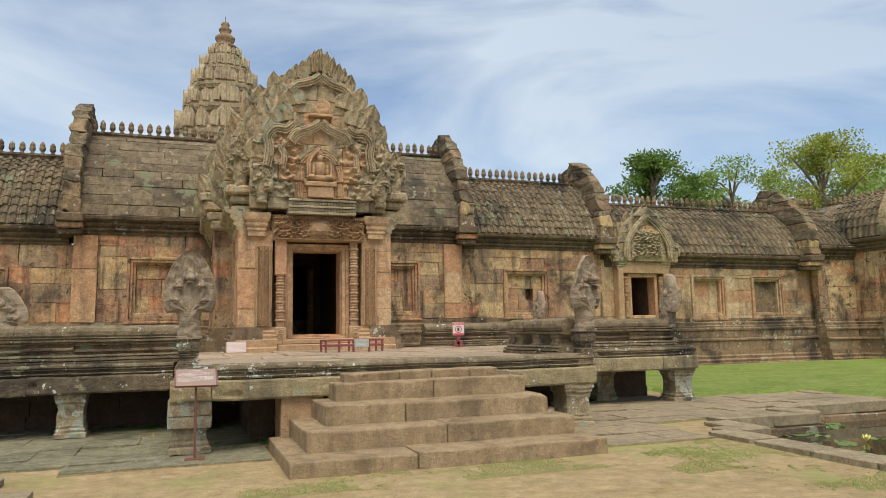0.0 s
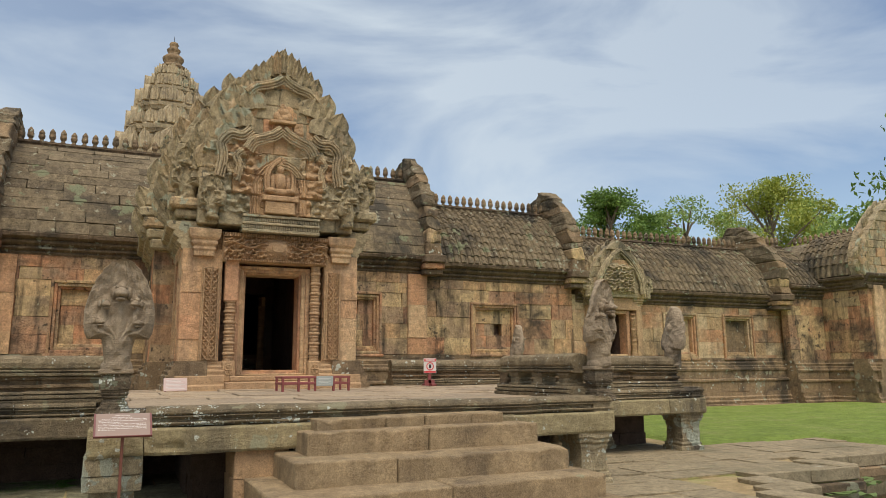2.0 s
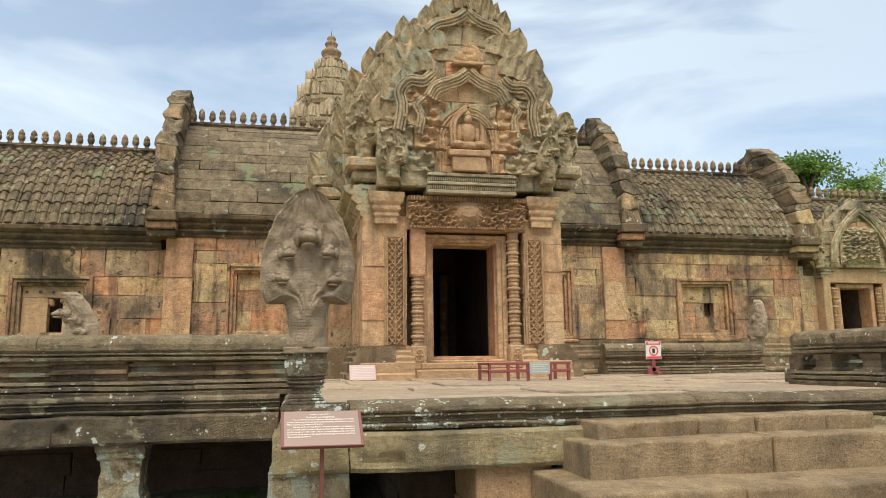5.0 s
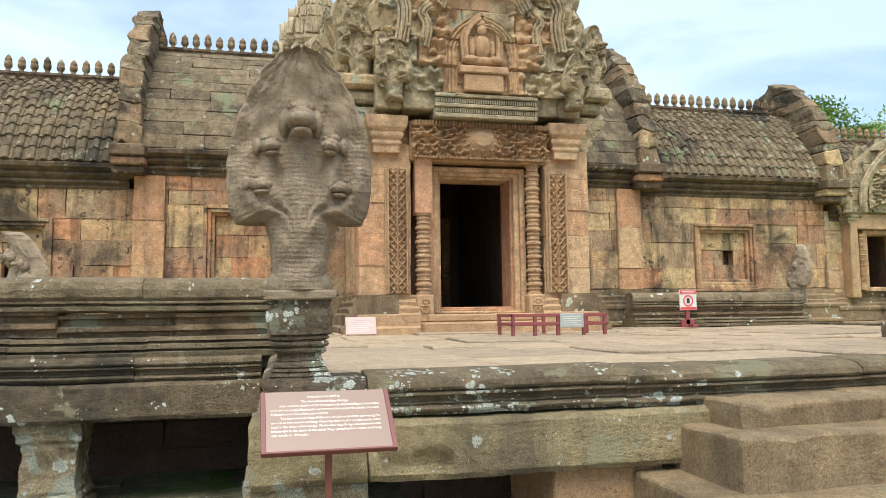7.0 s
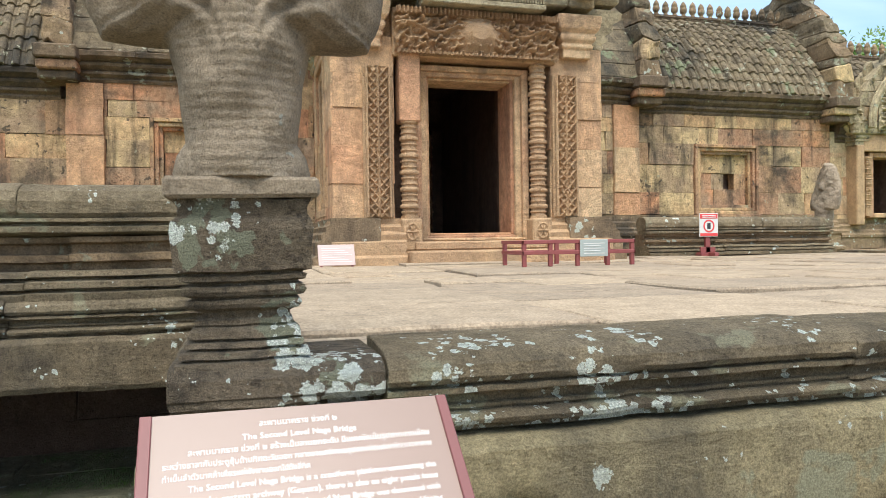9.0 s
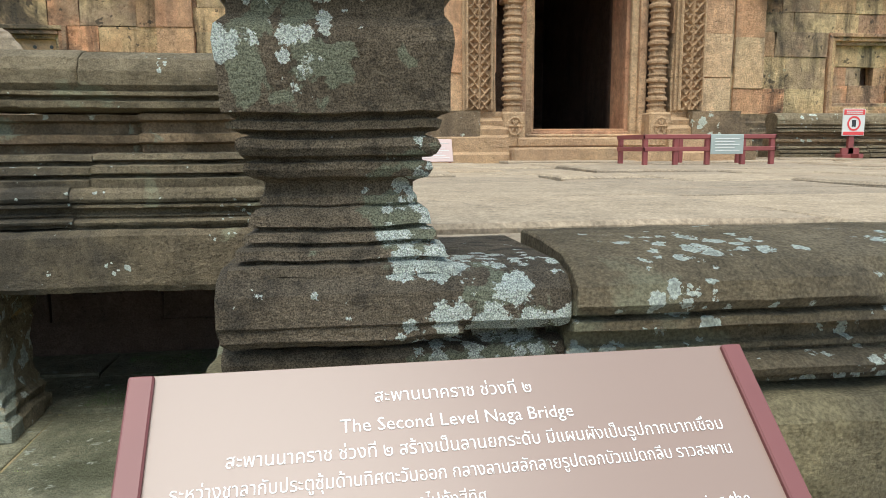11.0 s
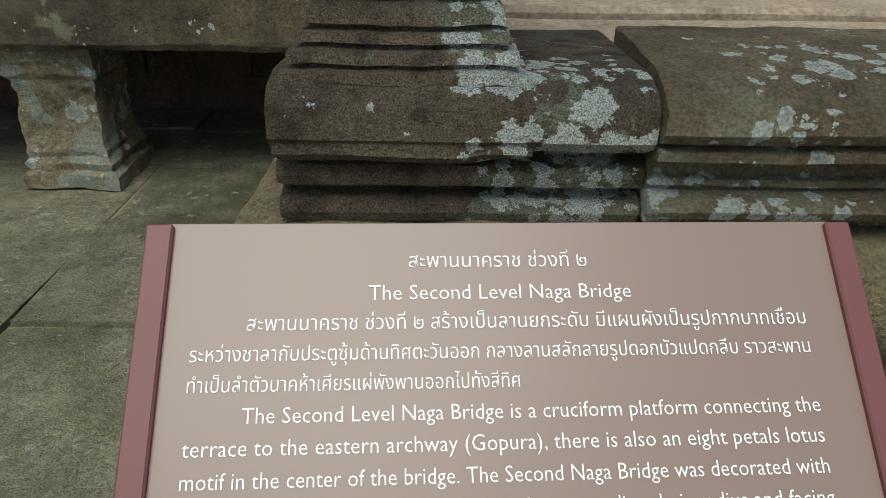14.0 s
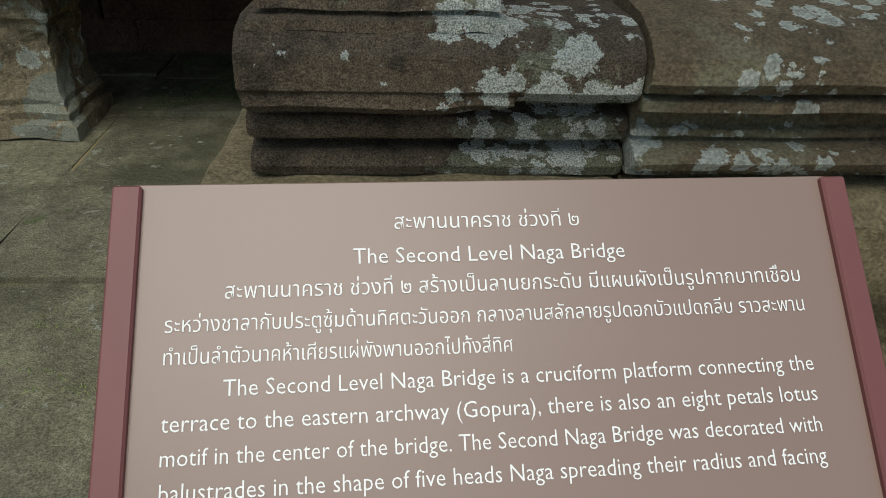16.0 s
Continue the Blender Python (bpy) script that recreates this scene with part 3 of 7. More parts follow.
def ground_sheet():
    """One sheet out to the horizon, dipping under the two ponds."""
    cuts_x = sorted({-900, -200, -60, -20, 30, 60, 200, 900, *[p[0] for p in POND_R + POND_L], *[i * 0.5 for i in range(-8, 28)]})
    cuts_y = sorted({-900, -200, -60, -20, 30, 60, 200, 900, *[p[1] for p in POND_R + POND_L], *[i * 0.5 for i in range(-6, 50)]})
    bm = bmesh.new()
    grid = {}

    def vert(x, y):
        k = (x, y)
        if k not in grid:
            near = abs(x) < 40 and abs(y) < 40
            grid[k] = bm.verts.new((x, y, -0.035 + (0.02 * noise.noise((x * 0.6, y * 0.6, 0)) if near else 0)))
        return grid[k]
    for xa, xb in zip(cuts_x, cuts_x[1:]):
        for ya, yb in zip(cuts_y, cuts_y[1:]):
            mx, my = (xa + xb) / 2, (ya + yb) / 2
            if inside(POND_R, mx, my) or inside(POND_L, mx, my):
                continue
            bm.faces.new((vert(xa, ya), vert(xb, ya), vert(xb, yb), vert(xa, yb)))
    for poly in (POND_R, POND_L):
        for (x0, y0), (x1, y1) in zip(poly, poly[1:] + poly[:1]):
            bm.faces.new([bm.verts.new(p) for p in ((x0, y0, -0.03), (x1, y1, -0.03), (x1, y1, -1.1), (x0, y0, -1.1))])
        bm.faces.new([bm.verts.new((x, y, -1.1)) for x, y in poly])
    return tagged(part("ground", bm, M_DIRT), "bare sandy earth of the temple court", "ground", kind="structure")


ground_sheet()


def pond(poly, label):
    bm = bmesh.new()
    bm.faces.new([bm.verts.new((x, y, -0.30)) for x, y in poly])
    w = part("water", bm, M_WATER)
    tagged(w, label, "water", kind="structure")
    edge = empty("pond_edge", "weathered stone kerb round the lily pond", "kerb", kind="structure")
    for i, ((x0, y0), (x1, y1)) in enumerate(zip(poly, poly[1:] + poly[:1])):
        if y0 < -5 and y1 < -5:
            continue
        d = Vector((x1 - x0, y1 - y0))
        n = max(1, round(d.length / 0.95))
        nrm = Vector((-d.y, d.x)).normalized()
        for course, (za, zb, o0, o1) in enumerate(((-0.42, -0.16, -0.16, 0.3), (-0.155, 0.04, -0.06, 0.42))):
            for k in range(n):
                a, b = Vector((x0, y0)) + d * k / n, Vector((x0, y0)) + d * (k + 1) / n
                ps = [a + nrm * o0, b + nrm * o1]
                lo = (min(ps[0].x, ps[1].x) + 0.006, min(ps[0].y, ps[1].y) + 0.006, za)
                hi = (max(ps[0].x, ps[1].x) - 0.006, max(ps[0].y, ps[1].y) - 0.006, zb + RND.uniform(-0.02, 0.02))
                block(edge, M_PAVE if course else M_PLINTH, lo, hi, "kerb_stone", 0.06)


pond(POND_R, "dark still pond water with floating lily pads")
pond([(x, y) for x, y in POND_L], "dark still water of the second pond")

# court paving round the bridge
paving = empty("pavement", "worn grey-brown stone paving of the court, mossy joints", "paving", kind="structure")


def earth_fill(x0, x1, y0, y1):
    bm = bmesh.new()
    add_box(bm, (x0, y0, -0.12), (x1, y1, -0.016))
    part("joint_earth", bm, M_DIRT, paving)


def paved(x0, x1, y0, y1, skip=lambda x, y: False, top=0.0, step=(0.5, 0.85), long=(0.6, 1.3), mat=None, parent=None, name="paving_slab", thick=0.16, rough=0.012):
    y = y0
    while y < y1 - 0.05:
        yn = min(y1, y + RND.uniform(*step))
        if y1 - yn < step[0] * 0.6:
            yn = y1
        x = x0
        while x < x1 - 0.05:
            xn = min(x1, x + RND.uniform(*long))
            if x1 - xn < long[0] * 0.6:
                xn = x1
            if not skip((x + xn) / 2, (y + yn) / 2):
                t = top + RND.uniform(-rough, rough)
                tilt = Matrix.Rotation(RND.uniform(-0.008, 0.008), 4, "X") @ Matrix.Rotation(RND.uniform(-0.008, 0.008), 4, "Y")
                block(parent or paving, mat or M_PAVE, (x + 0.003, y + 0.003, t - thick), (xn - 0.003, yn - 0.003, t), name, 0.012, tilt)
            x = xn
        y = yn


for x0, x1, y0, y1, mat in ((-1.3, 1.15, 9.45, 15.5, M_DAMP), (1.15, 5.4, 10.4, 14.5, M_DAMP), (5.35, 7.3, 8.5, 14.5, M_PAVE), (7.3, 10.2, 10.2, 14.5, M_PAVE), (10.2, 14.0, 11.1, 13.2, M_PAVE), (-4.4, -1.3, 10.0, 15.5, M_DAMP)):
    paved(x0, x1, y0, y1, mat=mat)
    earth_fill(x0, x1, y0, y1)

lawn_bm = bmesh.new()


def add_patch(bm, x0, x1, y0, y1, z, step=0.35, ragged=0.25):
    nx, ny = max(2, int((x1 - x0) / step)), max(2, int((y1 - y0) / step))
    grid = []
    for j in range(ny + 1):
        row = []
        for i in range(nx + 1):
            x, y = x0 + (x1 - x0) * i / nx, y0 + (y1 - y0) * j / ny
            if i in (0, nx):
                x += ragged * noise.noise((x, y * 1.7, 3))
            if j in (0, ny):
                y += ragged * noise.noise((x * 1.7, y, 8))
            row.append(bm.verts.new((x, y, -0.06 if i in (0, nx) or j in (0, ny) else z + 0.025 * noise.noise((x * 0.5, y * 0.5, 2)))))
        grid.append(row)
    for j in range(ny):
        for i in range(nx):
            bm.faces.new((grid[j][i], grid[j][i + 1], grid[j + 1][i + 1], grid[j + 1][i]))


add_patch(lawn_bm, 10.9, 34, 13.3, 23.4, 0.03)
add_patch(lawn_bm, 13.9, 40, -4, 13.5, 0.06)
add_patch(lawn_bm, -30, -4.6, 13.5, 23.4, 0.06)
tagged(part("lawn", lawn_bm, M_LAWN), "short green lawn in front of the gallery", "lawn", kind="structure")


def grass_tufts(name, areas, count, height, material, seed, label, keep=None):
    r = np.random.RandomState(seed)
    total = sum((a[1] - a[0]) * (a[3] - a[2]) for a in areas)
    vs, fs = [], []
    for x0, x1, y0, y1, z in areas:
        n = int(count * (x1 - x0) * (y1 - y0) / total)
        for _ in range(n):
            x, y = r.uniform(x0, x1), r.uniform(y0, y1)
            if keep and not keep(x, y):
                continue
            a, h, w = r.uniform(0, 6.283), height * r.uniform(0.4, 1.2), height * 0.16
            dx, dy = math.cos(a), math.sin(a)
            lean = r.uniform(-0.6, 0.6) * h
            k = len(vs)
            vs += [(x - dx * w, y - dy * w, z), (x + dx * w, y + dy * w, z), (x + dy * lean, y - dx * lean, z + h)]
            fs.append((k, k + 1, k + 2))
    me = bpy.data.meshes.new(name)
    me.from_pydata(vs, [], fs)
    me.materials.append(material)
    return tagged(new(name, me), label, "grass", kind="stuff")


grass_tufts("grass", [(0.6, 5.8, 7.3, 8.12, -0.03), (5.3, 7.3, 6.6, 8.6, -0.03), (6.0, 7.4, 3.6, 6.8, -0.03)], 80000, 0.016, M_GRASS, 3,
            "thin green grass growing over bare earth", keep=lambda x, y: noise.noise((x * 0.9, y * 1.4, 4)) + 0.25 * noise.noise((x * 4, y * 4, 1)) + 0.35 * noise.noise((x * 13, y * 13, 2)) > 0.05)

# ---- naga bridge ----
bridge = empty("bridge_platform", "raised cruciform stone bridge platform on moulded piers", "platform", kind="structure")
FLOOR = 1.13
X0, X1, XL, XR, YF, YM, YB = -0.05, 6.38, -4.05, 10.35, 10.22, 12.6, 19.0
bm = bmesh.new()
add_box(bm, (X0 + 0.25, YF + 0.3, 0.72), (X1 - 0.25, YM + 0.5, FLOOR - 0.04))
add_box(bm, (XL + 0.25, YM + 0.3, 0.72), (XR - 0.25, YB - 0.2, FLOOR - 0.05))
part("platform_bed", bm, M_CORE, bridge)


def flags(x0, x1, y0, y1, size=1.05):
    """Broken-bond flagging: the area is split again and again at uneven places; each stone lies a little out of level."""
    w, d = x1 - x0, y1 - y0
    if max(w * 0.75, d) > size * RND.uniform(0.65, 1.35):
        k = RND.uniform(0.33, 0.67)
        if w * 0.75 > d:
            flags(x0, x0 + w * k, y0, y1, size)
            flags(x0 + w * k, x1, y0, y1, size)
        else:
            flags(x0, x1, y0, y0 + d * k, size)
            flags(x0, x1, y0 + d * k, y1, size)
        return
    t = FLOOR + RND.uniform(-0.02, 0.014)
    bm = bmesh.new()
    n = max(3, round(w / 0.16)), max(3, round(d / 0.16))
    ring = [(x0 + w * i / n[0], y0) for i in range(n[0])] + [(x1, y0 + d * i / n[1]) for i in range(n[1])] + [(x1 - w * i / n[0], y1) for i in range(n[0])] + [(x0, y1 - d * i / n[1]) for i in range(n[1])]
    tx, ty = RND.uniform(-0.009, 0.009), RND.uniform(-0.009, 0.009)
    cx, cy = (x0 + x1) / 2, (y0 + y1) / 2
    loops = []
    for inset, z in ((0.008, -0.12), (0.008, -0.012), (0.02, 0.0)):
        loop = []
        for x, y in ring:
            k = Vector((x - cx, y - cy))
            k = k * (1 - inset / max(0.1, k.length))
            q = Vector((cx + k.x, cy + k.y, 0))
            wob = Vector(noise.noise_vector(Vector((x * 1.6, y * 1.6, 0)))) * 0.05 + Vector(noise.noise_vector(Vector((x * 7, y * 7, 2)))) * 0.012
            loop.append(bm.verts.new((q.x + wob.x, q.y + wob.y, t + z + k.x * tx + k.y * ty)))
        loops.append(loop)
    m = len(ring)
    for a, b in zip(loops, loops[1:]):
        for i in range(m):
            bm.faces.new((a[i], a[(i + 1) % m], b[(i + 1) % m], b[i]))
    bm.faces.new(loops[-1])
    part("flagstone", bm, M_FLAG, bridge)


flags(X0 + 0.25, X1 - 0.25, YF + 0.27, YM + 0.25)
flags(XL + 0.3, XR - 0.3, YM + 0.25, YB - 0.05)
CAP = [(0.30, 1.165), (0.16, 1.168), (0.07, 1.16), (0.02, 1.148), (-0.012, 1.125), (-0.02, 1.098), (-0.01, 1.084), (0.014, 1.081), (0.014, 1.076), (-0.006, 1.072), (-0.008, 1.06), (0.02, 1.054), (0.034, 1.05), (0.034, 1.03), (0.022, 1.026),
       (0.02, 1.018), (0.03, 1.014), (0.03, 1.01), (0.0, 1.006), (-0.014, 0.996), (-0.008, 0.984), (0.02, 0.98), (0.02, 0.965), (0.30, 0.965)]
BEAM = [(0.42, 0.965), (-0.02, 0.96), (-0.05, 0.935), (-0.05, 0.71), (-0.03, 0.68), (0.42, 0.68)]


def platform_side(p0, p1, out, near=False, beam=M_BEAM):
    if near:
        worn_run(bridge, CAP, M_BRIDGE, (*p0, 0), (*p1, 0), "edge_stone", (0.9, 1.6), out, 0.008, 0.03)
        worn_run(bridge, BEAM, beam, (*p0, 0), (*p1, 0), "beam", (1.15, 1.9), out, 0.016, 0.05, 0.015)
    else:
        moulding(bridge, "edge_stone", CAP, M_BRIDGE, (*p0, 0), (*p1, 0), "edge_stone", (0.9, 1.5), out, 0.008)
        moulding(bridge, "beam", BEAM, M_BEAM, (*p0, 0), (*p1, 0), "beam", (1.15, 1.7), out, 0.015)


platform_side((0.425, YF), (X1, YF), (0, -1), True)
platform_side((X0, YM), (X0, YF + 0.35), (-1, 0), True)
platform_side((X1, YF), (X1, YM), (1, 0))
platform_side((XL, YM), (X0 - 0.06, YM), (0, -1), True, M_BRIDGE)
platform_side((X1 + 0.06, YM), (XR, YM), (0, -1), True)
platform_side((XR, YM), (XR, YB), (1, 0))
platform_side((XL, YB), (XL, YM), (-1, 0))
# beam end below the corner stone of the pedestal
worn_run(bridge, BEAM, M_BEAM, (X0 - 0.05, YF - 0.01, 0), (0.42, YF - 0.01, 0), "beam", (0.4, 0.6), (0, -1), 0.02, 0.05, 0.0)

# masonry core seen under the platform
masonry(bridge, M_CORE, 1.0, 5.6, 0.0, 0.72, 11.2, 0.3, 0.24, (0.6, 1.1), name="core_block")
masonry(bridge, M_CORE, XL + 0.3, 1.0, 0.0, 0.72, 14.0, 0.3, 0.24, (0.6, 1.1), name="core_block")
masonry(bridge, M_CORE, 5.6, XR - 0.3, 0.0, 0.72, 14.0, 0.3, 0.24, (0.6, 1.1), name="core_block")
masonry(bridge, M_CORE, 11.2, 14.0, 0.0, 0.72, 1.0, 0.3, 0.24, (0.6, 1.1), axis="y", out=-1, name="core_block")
masonry(bridge, M_CARVED, 1.35, 1.95, 0.0, 0.68, 10.25, 0.7, 0.34, (0.5, 0.7), name="core_block")
masonry(bridge, M_STEP, 4.5, 5.0, 0.0, 0.68, 10.25, 0.7, 0.34, (0.5, 0.7), name="core_block")
PIER = [(0.27, 0.0), (0.27, 0.07), (0.24, 0.09), (0.25, 0.13), (0.22, 0.16), (0.225, 0.19), (0.215, 0.22), (0.21, 0.26), (0.21, 0.43),
        (0.215, 0.46), (0.225, 0.49), (0.22, 0.52), (0.25, 0.55), (0.25, 0.59), (0.27, 0.62), (0.27, 0.69)]


def pier(x, y, mat, s=1.0):
    bm = bmesh.new()
    add_lathe(bm, [(r * s, z) for r, z in PIER], square=True)
    bmesh.ops.subdivide_edges(bm, edges=[e for e in bm.edges if e.calc_length() > 0.12], cuts=9, use_grid_fill=True)
    for v in bm.verts:
        q = v.co + Vector((x, y, 0))
        v.co += 0.022 * Vector(noise.noise_vector(q * 4)) + 0.012 * Vector(noise.noise_vector(q * 13)) + 0.006 * Vector(noise.noise_vector(q * 34))
    part("pier", bm, mat, bridge, m=pose(x, y, 0, 0, 0, RND.uniform(-2, 2)))


for z0, z1 in ((0.34, 0.5), (0.5, 0.685)):
    block(bridge, M_PIER, (-0.13, YF - 0.03, z0), (0.43, YF + 0.55, z1), "pier_block", 0.04)
for px, py in ((0.15, YF + 0.26), (X1 - 0.3, YF + 0.25), (-1.62, YM + 0.26), (-3.75, YM + 0.3), (7.4, YM + 0.3), (10.05, YM + 0.3), (8.7, YM + 1.2), (0.2, YM + 0.4), (10.05, 15.5), (-3.75, 15.5)):
    pier(px, py, M_PIER, 0.86 if px < 0 else 1.0)

# stairs
stairs = empty("stairs", "five broad worn sandstone steps up to the bridge", "stairs", kind="structure")
for x0, x1, y0, z0, z1 in ((1.19, 5.28, 8.14, -0.1, 0.155), (1.46, 5.1, 8.68, 0.1, 0.40), (1.77, 4.97, 9.18, 0.35, 0.64), (2.0, 4.86, 9.66, 0.6, 0.885), (2.17, 4.52, 9.92, 0.85, 1.01)):
    x, n = x0, 2 if z1 < 0.9 else 4
    ws = [RND.uniform(0.5, 1.5) for _ in range(n)]
    for w in ws:
        e = x + (x1 - x0) * w / sum(ws)
        bm = bmesh.new()
        add_box(bm, (x + 0.004, y0 + RND.uniform(-0.012, 0.012), z0), (e - 0.004, 10.35, z1 + RND.uniform(-0.008, 0.008)), 0.028, 0.006, 3)
        bmesh.ops.subdivide_edges(bm, edges=[q for q in bm.edges if q.calc_length() > 0.5], cuts=19, use_grid_fill=True)
        for v in bm.verts:
            k = noise.noise((v.co.x * 2.3, v.co.y * 2.3, v.co.z * 5))
            front = max(0.0, 1 - (v.co.y - y0) * 5)
            v.co.z += 0.012 * k - 0.075 * front * max(0.0, noise.noise((v.co.x * 4.1, 3, v.co.z * 2)) - 0.1) * (v.co.z > z1 - 0.08)
            v.co.y += 0.022 * noise.noise((v.co.x * 3, v.co.y * 3, v.co.z * 6 + 9)) + 0.008 * noise.noise((v.co.x * 11, v.co.z * 11, 2))
        part("step_block", bm, M_STEP, stairs)
        x = e

# ---- naga rails, pedestals and nagas ----
RAIL_BODY = [(0.13, 0.0), (-0.12, 0.0), (-0.15, 0.03), (-0.155, 0.09), (-0.13, 0.145), (-0.07, 0.18), (0.0, 0.19), (0.07, 0.18), (0.13, 0.145), (0.155, 0.09), (0.15, 0.03)]
RAIL_TOP = [(0.12, 0.0), (-0.08, 0.0), (-0.17, 0.018), (-0.175, 0.045), (-0.11, 0.052), (-0.10, 0.066), (-0.145, 0.074), (-0.145, 0.09), (-0.09, 0.1), (0.12, 0.1)]
RAIL_BASE = [(0.3, 0.0), (-0.25, 0.0), (-0.26, 0.045), (-0.20, 0.052), (-0.19, 0.062), (-0.24, 0.07), (-0.24, 0.1), (-0.17, 0.108), (-0.16, 0.12), (-0.20, 0.128), (-0.19, 0.152), (-0.12, 0.158), (0.3, 0.158)]
RAIL_COURSE = [(0.2, 0.0), (-0.08, 0.0), (-0.08, 0.05), (-0.13, 0.06), (-0.135, 0.095), (-0.06, 0.105), (-0.06, 0.15), (-0.11, 0.16), (-0.11, 0.188), (0.2, 0.188)]


def naga_rail(p0, p1, out, solid, label, near=False):
    rail = empty("naga_rail", label, "balustrade", "naga balustrades")
    a, b = Vector((*p0, 0)), Vector((*p1, 0))
    lay = (("rail_base", RAIL_BASE, M_BRIDGE, 0.002, (0.8, 1.4)), ("rail_plate", RAIL_TOP, M_BRIDGE, 0.345, (0.9, 1.6)), ("naga_body", RAIL_BODY, M_BRIDGE, 0.437, (1.2, 2.2)))
    if solid:
        lay += (("rail_course", RAIL_COURSE, M_PLINTH, 0.158, (0.5, 1.0)),)
    for key, pts, mat, z, lengths in lay:
        if near:
            worn_run(rail, pts, mat, (*p0, FLOOR + z), (*p1, FLOOR + z), key, lengths, out, 0.008, 0.04, 0.03 if key == "rail_course" else 0.008)
        else:
            moulding(rail, key, pts, mat, (*p0, FLOOR + z), (*p1, FLOOR + z), key, lengths, out)
    d = b - a
    n = 0 if solid else max(2, round(d.length / 0.75))
    for i in range(n):
        c = a + d * ((i + 0.35) / n)
        bm = bmesh.new()
        add_lathe(bm, [(0.15, 0.15), (0.15, 0.18), (0.12, 0.2), (0.125, 0.24), (0.115, 0.27), (0.14, 0.31), (0.14, 0.347)], square=True)
        part("rail_post", bm, M_BRIDGE, rail, m=Matrix.Translation((c.x, c.y, FLOOR)))
    return rail


naga_rail((XL + 0.3, YM + 0.27), (0.02, YM + 0.27), (0, -1), True, "dark moulded naga-body rail on the arm of the bridge", True)
naga_rail((X1 - 0.2, YM + 0.27), (XR - 0.45, YM + 0.27), (0, -1), True, "lichened naga-body rail on the arm of the bridge", True)
naga_rail((X1 - 0.25, YF + 0.35), (X1 - 0.25, YM + 0.1), (-1, 0), False, "dark naga-body rail on short posts beside the steps", True)
naga_rail((6.2, 18.72), (XR - 0.55, 18.72), (0, -1), True, "dark naga-body rail before the temple plinth")
naga_rail((XL + 0.04, 18.72), (0.05, 18.72), (0, -1), True, "dark naga-body rail before the temple plinth")


